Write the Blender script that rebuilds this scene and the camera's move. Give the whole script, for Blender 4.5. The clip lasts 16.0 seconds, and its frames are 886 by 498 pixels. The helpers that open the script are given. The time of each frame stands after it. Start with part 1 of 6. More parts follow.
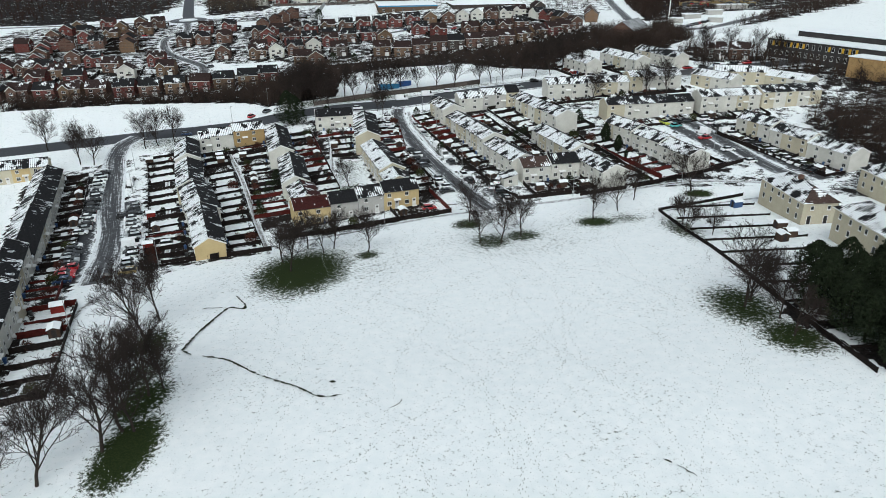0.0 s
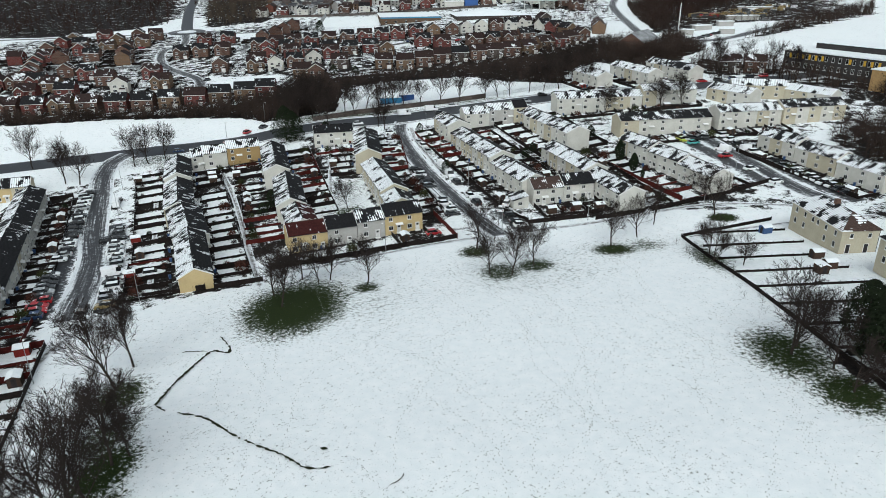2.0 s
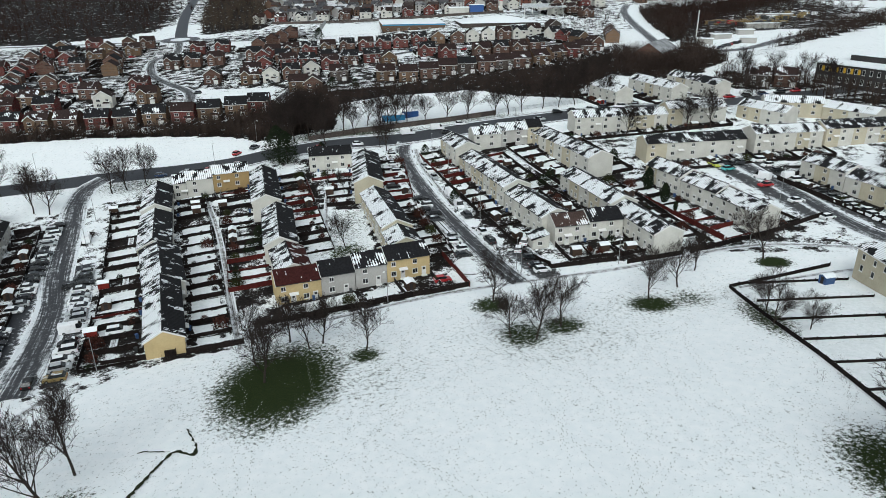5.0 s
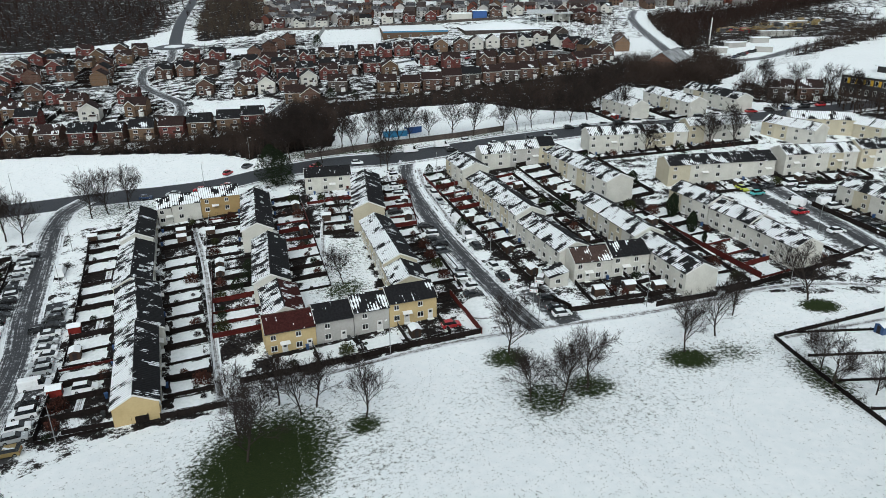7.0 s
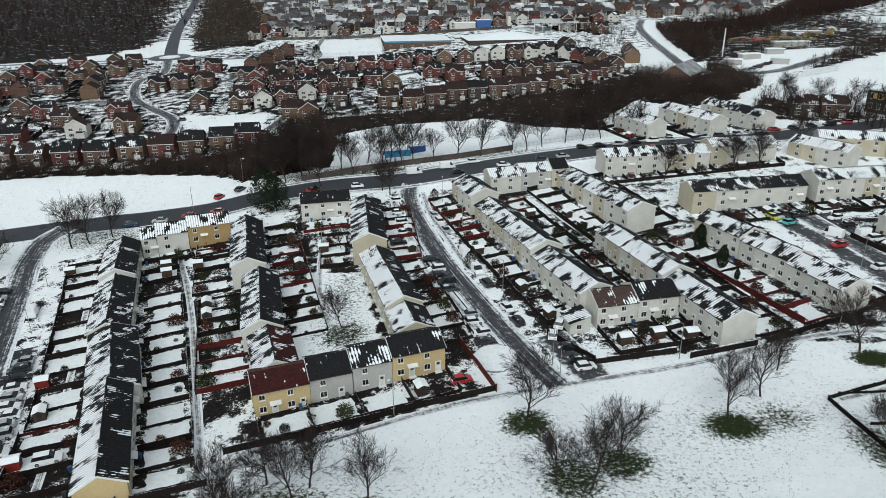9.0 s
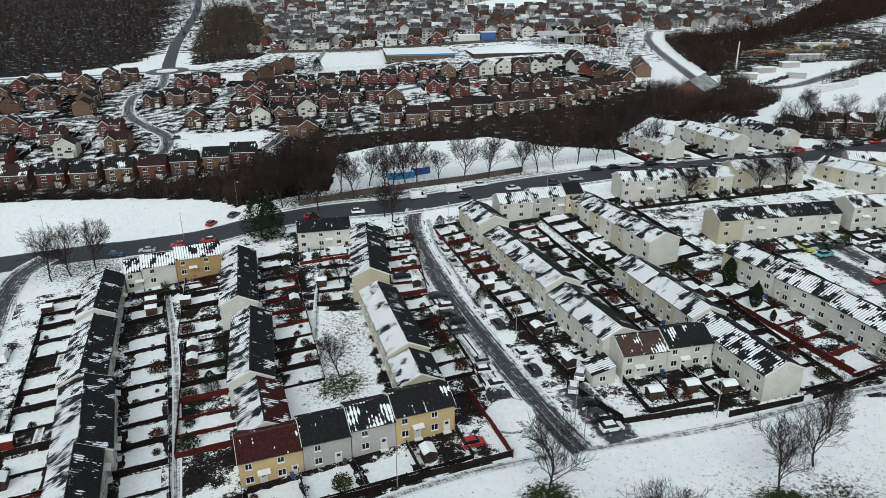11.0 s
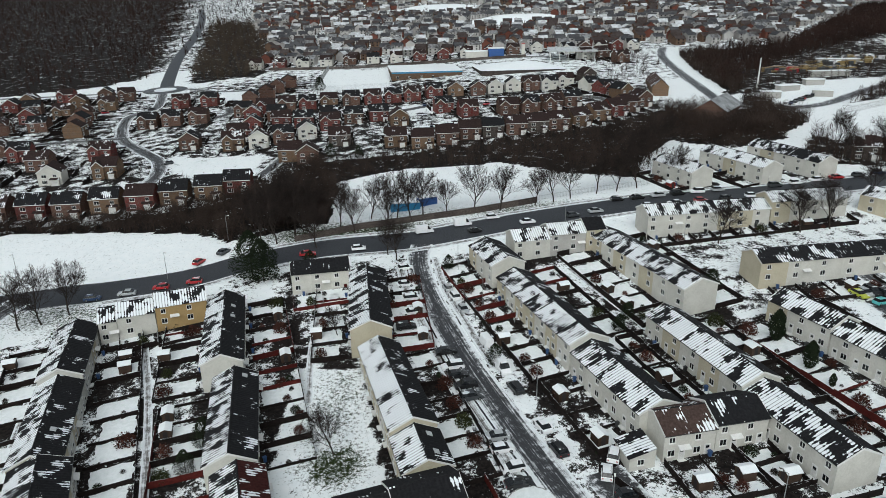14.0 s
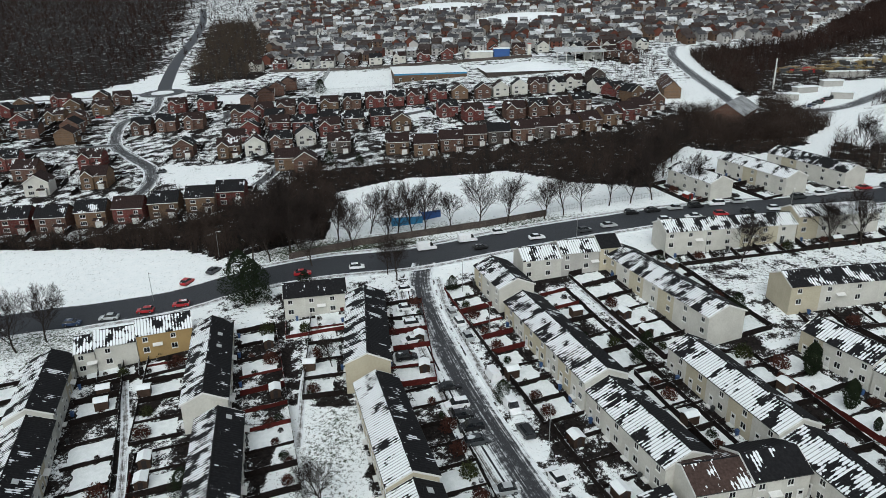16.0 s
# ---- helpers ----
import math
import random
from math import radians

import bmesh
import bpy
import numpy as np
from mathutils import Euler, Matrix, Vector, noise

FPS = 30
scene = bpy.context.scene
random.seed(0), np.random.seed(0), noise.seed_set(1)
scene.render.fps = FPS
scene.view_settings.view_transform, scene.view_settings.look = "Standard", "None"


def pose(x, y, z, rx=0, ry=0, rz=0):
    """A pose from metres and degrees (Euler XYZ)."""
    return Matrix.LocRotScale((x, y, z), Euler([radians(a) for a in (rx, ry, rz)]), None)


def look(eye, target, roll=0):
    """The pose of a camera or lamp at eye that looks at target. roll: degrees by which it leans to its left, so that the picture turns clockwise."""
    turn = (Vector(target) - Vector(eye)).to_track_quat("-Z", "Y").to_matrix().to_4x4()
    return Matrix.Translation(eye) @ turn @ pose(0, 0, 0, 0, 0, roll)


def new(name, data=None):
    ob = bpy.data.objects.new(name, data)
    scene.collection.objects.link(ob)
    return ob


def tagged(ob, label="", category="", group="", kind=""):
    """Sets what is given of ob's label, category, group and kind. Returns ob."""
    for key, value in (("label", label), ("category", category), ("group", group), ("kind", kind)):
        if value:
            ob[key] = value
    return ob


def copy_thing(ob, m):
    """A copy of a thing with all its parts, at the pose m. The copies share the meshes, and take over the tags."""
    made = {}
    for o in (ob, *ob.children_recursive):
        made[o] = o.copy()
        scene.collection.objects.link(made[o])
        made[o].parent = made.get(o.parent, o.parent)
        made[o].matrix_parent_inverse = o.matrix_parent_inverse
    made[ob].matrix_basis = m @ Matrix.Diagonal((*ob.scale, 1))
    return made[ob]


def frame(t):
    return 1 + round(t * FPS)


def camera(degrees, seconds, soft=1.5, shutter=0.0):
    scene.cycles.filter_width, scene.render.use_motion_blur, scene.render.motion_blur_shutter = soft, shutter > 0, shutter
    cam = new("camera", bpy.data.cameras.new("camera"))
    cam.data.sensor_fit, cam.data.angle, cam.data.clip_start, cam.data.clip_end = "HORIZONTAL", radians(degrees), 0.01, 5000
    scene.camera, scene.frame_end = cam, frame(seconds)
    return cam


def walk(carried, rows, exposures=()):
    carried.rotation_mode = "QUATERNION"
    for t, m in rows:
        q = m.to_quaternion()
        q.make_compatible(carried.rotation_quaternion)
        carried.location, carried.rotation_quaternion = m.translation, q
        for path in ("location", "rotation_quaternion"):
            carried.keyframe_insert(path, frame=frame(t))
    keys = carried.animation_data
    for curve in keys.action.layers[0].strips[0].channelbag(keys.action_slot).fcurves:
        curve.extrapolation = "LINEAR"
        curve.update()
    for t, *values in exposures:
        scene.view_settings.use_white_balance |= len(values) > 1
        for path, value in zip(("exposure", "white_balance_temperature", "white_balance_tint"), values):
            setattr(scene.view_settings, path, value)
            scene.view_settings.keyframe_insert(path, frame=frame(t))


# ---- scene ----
cam = camera(66.0, 16.0, 0.5)
# seconds, eye x, y, z, degrees up, degrees to the left, lean
ROWS = [
    (0.0, 5.937, -78.339, 57.966, -23.857, -0.149, -0.455),
    (0.5, 5.835, -75.104, 57.262, -23.451, -0.067, -0.491),
    (1.0, 5.658, -71.626, 56.809, -23.173, -0.010, -0.523),
    (1.5, 5.436, -68.008, 56.728, -23.036, 0.025, -0.521),
    (2.0, 5.217, -64.247, 56.842, -22.989, 0.062, -0.526),
    (2.5, 4.970, -60.388, 57.024, -22.977, 0.104, -0.529),
    (3.0, 4.764, -56.575, 57.200, -22.949, 0.153, -0.541),
    (3.5, 4.516, -52.646, 57.347, -22.905, 0.204, -0.563),
    (4.0, 4.183, -48.438, 57.444, -22.843, 0.227, -0.566),
    (4.5, 3.763, -43.985, 57.621, -22.796, 0.216, -0.540),
    (5.0, 3.292, -39.416, 57.860, -22.756, 0.203, -0.516),
    (5.5, 2.816, -34.860, 58.145, -22.716, 0.189, -0.495),
    (6.0, 2.341, -30.339, 58.461, -22.670, 0.178, -0.477),
    (6.5, 1.873, -25.877, 58.795, -22.613, 0.169, -0.463),
    (7.0, 1.416, -21.490, 59.135, -22.541, 0.166, -0.453),
    (7.5, 0.974, -17.194, 59.472, -22.452, 0.168, -0.448),
    (8.0, 0.552, -13.002, 59.798, -22.345, 0.178, -0.447),
    (8.5, 0.154, -8.923, 60.105, -22.217, 0.195, -0.452),
    (9.0, -0.218, -4.962, 60.390, -22.070, 0.221, -0.461),
    (9.5, -0.560, -1.124, 60.647, -21.904, 0.256, -0.477),
    (10.0, -0.871, 2.593, 60.877, -21.722, 0.301, -0.498),
    (10.5, -1.148, 6.190, 61.078, -21.527, 0.355, -0.524),
    (11.0, -1.390, 9.673, 61.253, -21.323, 0.419, -0.556),
    (11.5, -1.595, 13.052, 61.404, -21.116, 0.491, -0.593),
    (12.0, -1.763, 16.338, 61.536, -20.911, 0.572, -0.636),
    (12.5, -1.894, 19.547, 61.656, -20.717, 0.662, -0.684),
    (13.0, -1.987, 22.696, 61.771, -20.540, 0.758, -0.737),
    (13.5, -2.043, 25.805, 61.892, -20.391, 0.861, -0.794),
    (14.0, -2.064, 28.901, 62.029, -20.279, 0.968, -0.856),
    (14.5, -2.050, 32.008, 62.196, -20.216, 1.079, -0.921),
    (15.0, -2.004, 35.157, 62.407, -20.215, 1.191, -0.990),
    (15.5, -1.927, 38.382, 62.678, -20.287, 1.304, -1.061),
    (16.0, -1.822, 41.718, 63.026, -20.448, 1.414, -1.134),
]


def glide(x, y, z, up, turn, lean):
    u, w = radians(up), radians(turn)
    way = Vector((-math.sin(w) * math.cos(u), math.cos(w) * math.cos(u), math.sin(u)))
    return look((x, y, z), Vector((x, y, z)) + way, lean)


walk(cam, [(r[0], glide(*r[1:])) for r in ROWS], [(0.0, 0.24, 6050, 3), (8.0, 0.16, 6080, 3), (16.0, 0.06, 6150, 4)])

# ---- light: a low overcast winter sky ----
world = bpy.data.worlds.new("sky")
scene.world = world
world.use_nodes = True
wn = world.node_tree
wbg = wn.nodes["Background"]
sky = wn.nodes.new("ShaderNodeTexSky")
sky.sky_type, sky.sun_disc = "NISHITA", False
sky.sun_elevation, sky.sun_rotation = radians(38), radians(200)
sky.air_density, sky.dust_density, sky.ozone_density = 1.0, 4.0, 1.0
whiten = wn.nodes.new("ShaderNodeHueSaturation")
whiten.inputs["Saturation"].default_value = 0.25
wn.links.new(sky.outputs[0], whiten.inputs["Color"])
wn.links.new(whiten.outputs[0], wbg.inputs[0])
wbg.inputs[1].default_value = 0.115
sun = new("sun", bpy.data.lights.new("sun", "SUN"))
sun.data.energy, sun.data.angle, sun.data.color = 0.8, radians(35), (1.0, 0.97, 0.93)
sun.matrix_world = look((0, 0, 100), (-20, 55, 30))

# ---- helpers ----
rnd = random.Random(7)
PROFILE_Y = (-400, -60, 0, 21, 50, 75, 95, 120, 140, 170, 190, 215, 230, 300, 400, 490, 700, 1000, 1600, 3000, 4900)
PROFILE_Z = (9, 2, 0, -2.6, -5.5, -8.5, -10.2, -9.6, -8.5, -6.3, -4.3, -1.5, 0.3, 3.2, 9, 14, 27, 48, 95, 200, 330)


def ground(x, y):
    """Height of the land: a field that falls to the estate, and a hillside that climbs behind it."""
    z = sum(np.interp(np.asarray(y, float) + d, PROFILE_Y, PROFILE_Z) for d in (-8, -4, 0, 4, 8)) / 5
    return z + 7.5 * np.tanh(np.asarray(x, float) / 150)


def gz(x, y):
    return float(ground(x, y))


class Build:
    """Gathers boxes, prisms and tubes into one mesh."""

    def __init__(self):
        self.v, self.f, self.m = [], [], []

    def face(self, pts, m=0):
        n = len(self.v)
        self.v += [tuple(p) for p in pts]
        self.f.append(tuple(range(n, n + len(pts))))
        self.m.append(m)
        return self

    def box(self, a, b, m=0):
        (x0, y0, z0), (x1, y1, z1) = a, b
        n = len(self.v)
        self.v += [(x0, y0, z0), (x1, y0, z0), (x1, y1, z0), (x0, y1, z0), (x0, y0, z1), (x1, y0, z1), (x1, y1, z1), (x0, y1, z1)]
        for q in ((0, 3, 2, 1), (4, 5, 6, 7), (0, 1, 5, 4), (1, 2, 6, 5), (2, 3, 7, 6), (3, 0, 4, 7)):
            self.f.append(tuple(n + k for k in q))
            self.m.append(m)
        return self

    def prism(self, prof, x0, x1, m=0):
        """A closed (y, z) outline drawn out along x."""
        n, k = len(self.v), len(prof)
        self.v += [(x0, y, z) for y, z in prof] + [(x1, y, z) for y, z in prof]
        self.f += [tuple(n + i for i in range(k))[::-1], tuple(n + k + i for i in range(k))]
        self.f += [(n + i, n + (i + 1) % k, n + k + (i + 1) % k, n + k + i) for i in range(k)]
        self.m += [m] * (k + 2)
        return self

    def tube(self, p, q, r0, r1, sides=5, m=0):
        p, q = Vector(p), Vector(q)
        d = (q - p).normalized()
        a = d.orthogonal().normalized()
        b = d.cross(a)
        n = len(self.v)
        for c, r in ((p, r0), (q, r1)):
            for i in range(sides):
                w = 2 * math.pi * i / sides
                self.v.append(tuple(c + a * (r * math.cos(w)) + b * (r * math.sin(w))))
        for i in range(sides):
            j = (i + 1) % sides
            self.f.append((n + i, n + j, n + sides + j, n + sides + i))
            self.m.append(m)
        return self

    def ring(self, c, r, axis_len, sides=10, m=0):
        """A wheel-like drum whose axis is y."""
        x, y, z = c
        pts = [(x + r * math.cos(2 * math.pi * i / sides), z + r * math.sin(2 * math.pi * i / sides)) for i in range(sides)]
        n = len(self.v)
        self.v += [(a, y - axis_len / 2, b) for a, b in pts] + [(a, y + axis_len / 2, b) for a, b in pts]
        self.f += [tuple(range(n, n + sides)), tuple(range(n + sides, n + 2 * sides))[::-1]]
        self.f += [(n + i, n + sides + i, n + sides + (i + 1) % sides, n + (i + 1) % sides) for i in range(sides)]
        self.m += [m] * (sides + 2)
        return self

    def mesh(self, name, mats, smooth=False):
        me = bpy.data.meshes.new(name)
        me.from_pydata(self.v, [], self.f)
        for mt in mats if isinstance(mats, (list, tuple)) else [mats]:
            me.materials.append(mt)
        me.polygons.foreach_set("material_index", self.m)
        if smooth:
            me.polygons.foreach_set("use_smooth", [True] * len(self.f))
        me.update()
        return me


def part(name, b, mats, parent, label=""):
    """One mesh object under a thing or under a part."""
    me = b if isinstance(b, bpy.types.Mesh) else b.mesh(name, mats)
    ob = new(name, me)
    ob.parent = parent
    return tagged(ob, label)


def place(x, y, turn=0.0, z=None, dz=0.0):
    return pose(x, y, (gz(x, y) if z is None else z) + dz, 0, 0, turn)


KINDS = {}


def put(key, maker, m):
    """The first of a kind is made, the others are copies of it."""
    if key in KINDS:
        return copy_thing(KINDS[key], m)
    ob = maker()
    ob.matrix_basis = m
    KINDS[key] = ob
    return ob


# ---- materials ----
def nodes_of(name, spec=0.08):
    mt = bpy.data.materials.new(name)
    mt.use_nodes = True
    nt = mt.node_tree
    nt.nodes["Principled BSDF"].inputs["Specular IOR Level"].default_value = spec
    return mt, nt, nt.nodes["Principled BSDF"]


def add(nt, kind, **values):
    n = nt.nodes.new(kind)
    for k, v in values.items():
        if k in n.inputs:
            n.inputs[k].default_value = v
    return n


def math_node(nt, op, a, b=None, c=None):
    n = nt.nodes.new("ShaderNodeMath")
    n.operation = op
    for i, s in enumerate((a, b, c)):
        if s is None:
            continue
        if isinstance(s, (int, float)):
            n.inputs[i].default_value = s
        else:
            nt.links.new(s, n.inputs[i])
    return n.outputs[0]


def noise_of(nt, vec, scale, detail=3.0, rough=0.55, stretch=None):
    if stretch:
        mp = nt.nodes.new("ShaderNodeMapping")
        mp.inputs["Scale"].default_value = stretch
        nt.links.new(vec, mp.inputs["Vector"])
        vec = mp.outputs[0]
    n = add(nt, "ShaderNodeTexNoise", Scale=scale, Detail=detail, Roughness=rough)
    nt.links.new(vec, n.inputs["Vector"])
    return n.outputs["Fac"]


def step(nt, val, lo, hi):
    n = nt.nodes.new("ShaderNodeMapRange")
    n.interpolation_type = "SMOOTHSTEP"
    n.inputs["From Min"].default_value, n.inputs["From Max"].default_value = lo, hi
    nt.links.new(val, n.inputs["Value"])
    return n.outputs[0]


def blend(nt, fac, a, b):
    n = nt.nodes.new("ShaderNodeMix")
    n.data_type = "RGBA"
    if isinstance(fac, (int, float)):
        n.inputs[0].default_value = fac
    else:
        nt.links.new(fac, n.inputs[0])
    for k, s in ((6, a), (7, b)):
        if isinstance(s, tuple):
            n.inputs[k].default_value = (*s[:3], 1)
        else:
            nt.links.new(s, n.inputs[k])
    return n.outputs[2]


def bump(nt, bsdf, height, strength=0.3, dist=0.05):
    n = add(nt, "ShaderNodeBump", Strength=strength, Distance=dist)
    nt.links.new(height, n.inputs["Height"])
    nt.links.new(n.outputs[0], bsdf.inputs["Normal"])


def where(nt):
    return nt.nodes.new("ShaderNodeNewGeometry").outputs["Position"]


def attr(nt, name):
    n = nt.nodes.new("ShaderNodeAttribute")
    n.attribute_name = name
    return n.outputs["Fac"]


def plain(name, col, col2=None, rough=0.8, metal=0.0, coarse=0.6, fine=8.0, snow=0.0, relief=0.2, own=0.0):
    """A weathered surface: two scales of variation, some snow on it, and a spread from object to object."""
    mt, nt, bs = nodes_of(name)
    p = where(nt)
    col2 = col2 or tuple(c * 0.65 for c in col)
    a, b = noise_of(nt, p, coarse, 4), noise_of(nt, p, fine, 3)
    f = math_node(nt, "MULTIPLY_ADD", b, 0.5, math_node(nt, "MULTIPLY", a, 0.6))
    c = blend(nt, step(nt, f, 0.38, 0.75), col, col2)
    if own:
        r = nt.nodes.new("ShaderNodeObjectInfo").outputs["Random"]
        hs = nt.nodes.new("ShaderNodeHueSaturation")
        nt.links.new(math_node(nt, "MULTIPLY_ADD", r, own, 1 - own / 2), hs.inputs["Value"])
        nt.links.new(c, hs.inputs["Color"])
        c = hs.outputs[0]
    if snow:
        lie = noise_of(nt, p, 1.1, 5, 0.6)
        up = nt.nodes.new("ShaderNodeSeparateXYZ")
        nt.links.new(nt.nodes.new("ShaderNodeNewGeometry").outputs["Normal"], up.inputs[0])
        k = math_node(nt, "MULTIPLY", step(nt, lie, 0.72 - 0.45 * snow, 0.82 - 0.45 * snow), step(nt, up.outputs[2], 0.35, 0.7))
        c = blend(nt, k, c, (0.8, 0.83, 0.85))
    nt.links.new(c, bs.inputs["Base Color"])
    bs.inputs["Roughness"].default_value, bs.inputs["Metallic"].default_value = rough, metal
    if relief:
        bump(nt, bs, f, relief, 0.03)
    return mt


def snow_ground():
    mt, nt, bs = nodes_of("snow_over_grass")
    p = where(nt)
    big, mid, fine = noise_of(nt, p, 0.05, 3), noise_of(nt, p, 1.6, 6, 0.62), noise_of(nt, p, 5.0, 4, 0.6)
    drift = noise_of(nt, p, 0.35, 4, 0.6, (1.0, 0.45, 1.0))
    cover = math_node(nt, "ADD", math_node(nt, "MULTIPLY", mid, 0.55), math_node(nt, "MULTIPLY", fine, 0.45))
    cover = math_node(nt, "MULTIPLY_ADD", big, 0.10, cover)
    cover = math_node(nt, "MULTIPLY_ADD", drift, 0.06, cover)
    bare = math_node(nt, "MULTIPLY_ADD", attr(nt, "bare"), 0.25, cover)
    grass_k = step(nt, bare, 0.638, 0.765)
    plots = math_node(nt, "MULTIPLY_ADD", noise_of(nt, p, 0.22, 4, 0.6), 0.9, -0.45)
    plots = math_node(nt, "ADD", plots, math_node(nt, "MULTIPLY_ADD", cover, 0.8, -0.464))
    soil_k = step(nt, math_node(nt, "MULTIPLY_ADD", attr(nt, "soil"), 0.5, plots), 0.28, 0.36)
    tint = noise_of(nt, p, 0.6, 4)
    snow = blend(nt, step(nt, tint, 0.3, 0.75), (0.80, 0.84, 0.85), (0.86, 0.885, 0.89))
    grass = blend(nt, step(nt, fine, 0.35, 0.7), (0.012, 0.020, 0.006), (0.032, 0.042, 0.014))
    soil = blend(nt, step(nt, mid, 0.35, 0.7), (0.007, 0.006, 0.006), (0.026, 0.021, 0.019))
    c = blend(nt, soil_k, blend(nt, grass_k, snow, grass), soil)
    nt.links.new(c, bs.inputs["Base Color"])
    bs.inputs["Roughness"].default_value = 0.9
    bump(nt, bs, cover, 0.45, 0.12)
    return mt


def road_surface(name, snow, dark=(0.022, 0.023, 0.026), wet=0.45, tracks=0.55):
    """Asphalt with slush: clean in the wheel tracks, white along the edges."""
    mt, nt, bs = nodes_of(name)
    uv = nt.nodes.new("ShaderNodeUVMap").outputs[0]
    sep = nt.nodes.new("ShaderNodeSeparateXYZ")
    nt.links.new(uv, sep.inputs[0])
    side = math_node(nt, "ABSOLUTE", math_node(nt, "MULTIPLY_ADD", sep.outputs[0], 2.0, -1.0))
    lanes = noise_of(nt, uv, 1.0, 5, 0.7, (16.0, 0.05, 1.0))
    p = where(nt)
    lumps = noise_of(nt, p, 0.9, 5, 0.65)
    grit = noise_of(nt, p, 7.0, 3)
    k = math_node(nt, "ADD", math_node(nt, "MULTIPLY", lanes, tracks), math_node(nt, "MULTIPLY", lumps, 0.90 - tracks))
    k = math_node(nt, "MULTIPLY_ADD", grit, 0.12, k)
    k = math_node(nt, "MULTIPLY_ADD", math_node(nt, "POWER", side, 3.0), 0.16 + 0.1 * snow, k)
    m = step(nt, k, 0.68 - 0.25 * snow, 0.82 - 0.25 * snow)
    base = blend(nt, step(nt, grit, 0.3, 0.7), dark, tuple(c * 2.2 for c in dark))
    nt.links.new(blend(nt, m, base, (0.74, 0.77, 0.79)), bs.inputs["Base Color"])
    nt.links.new(math_node(nt, "MULTIPLY_ADD", m, 0.9 - wet, wet), bs.inputs["Roughness"])
    bump(nt, bs, k, 0.25, 0.04)
    return mt


def roof_tiles(name, dark, snow, seed=0.0):
    """Interlocking tiles; the snow lies in the troughs and has slid off in patches."""
    mt, nt, bs = nodes_of(name)
    obj = nt.nodes.new("ShaderNodeTexCoord").outputs["Object"]
    p = where(nt)
    sep = nt.nodes.new("ShaderNodeSeparateXYZ")
    nt.links.new(obj, sep.inputs[0])
    wave = math_node(nt, "SINE", math_node(nt, "MULTIPLY", sep.outputs[0], 2 * math.pi / 0.62))
    course = math_node(nt, "SINE", math_node(nt, "MULTIPLY", sep.outputs[2], 2 * math.pi / 0.19))
    own = math_node(nt, "MULTIPLY_ADD", nt.nodes.new("ShaderNodeObjectInfo").outputs["Random"], 61.0, seed)
    shift = nt.nodes.new("ShaderNodeVectorMath")
    nt.links.new(obj, shift.inputs[0])
    offset = nt.nodes.new("ShaderNodeCombineXYZ")
    for k in range(3):
        nt.links.new(own, offset.inputs[k])
    nt.links.new(offset.outputs[0], shift.inputs[1])
    patch = noise_of(nt, shift.outputs[0], 0.34, 5, 0.62, (1.0, 0.8, 0.8))
    wear = noise_of(nt, p, 2.2, 4)
    patch = math_node(nt, "MULTIPLY_ADD", patch, 2.0, -0.5)
    k = math_node(nt, "MULTIPLY_ADD", wave, 0.075, patch)
    k = math_node(nt, "MULTIPLY_ADD", wear, 0.16, k)
    m = step(nt, k, snow, snow + 0.04)
    m = math_node(nt, "MULTIPLY", m, math_node(nt, "MULTIPLY_ADD", step(nt, wave, -1.0, -0.45), 0.6, 0.4))
    base = blend(nt, step(nt, wear, 0.3, 0.75), dark, tuple(c * 1.8 for c in dark))
    nt.links.new(blend(nt, m, base, (0.80, 0.83, 0.85)), bs.inputs["Base Color"])
    bs.inputs["Roughness"].default_value = 0.75
    bump(nt, bs, math_node(nt, "MULTIPLY_ADD", course, 0.4, wave), 0.35, 0.03)
    return mt


def brickwork(name, col, mortar=(0.12, 0.10, 0.09)):
    mt, nt, bs = nodes_of(name)
    obj = nt.nodes.new("ShaderNodeTexCoord").outputs["Object"]
    p = where(nt)
    br = add(nt, "ShaderNodeTexBrick", Scale=1.0)
    br.inputs["Color1"].default_value, br.inputs["Color2"].default_value = (*col, 1), (*[c * 0.6 for c in col], 1)
    br.inputs["Mortar"].default_value = (*mortar, 1)
    br.inputs["Mortar Size"].default_value, br.inputs["Brick Width"].default_value, br.inputs["Row Height"].default_value = 0.008, 0.225, 0.075
    mp = nt.nodes.new("ShaderNodeMapping")
    mp.inputs["Rotation"].default_value = (radians(90), 0, radians(25))
    nt.links.new(obj, mp.inputs["Vector"])
    nt.links.new(mp.outputs[0], br.inputs["Vector"])
    n = noise_of(nt, p, 0.7, 4)
    r = nt.nodes.new("ShaderNodeObjectInfo").outputs["Random"]
    hs = nt.nodes.new("ShaderNodeHueSaturation")
    nt.links.new(math_node(nt, "MULTIPLY_ADD", r, 0.5, math_node(nt, "MULTIPLY_ADD", n, 0.5, 0.5)), hs.inputs["Value"])
    nt.links.new(br.outputs[0], hs.inputs["Color"])
    nt.links.new(hs.outputs[0], bs.inputs["Base Color"])
    bs.inputs["Roughness"].default_value = 0.85
    return mt


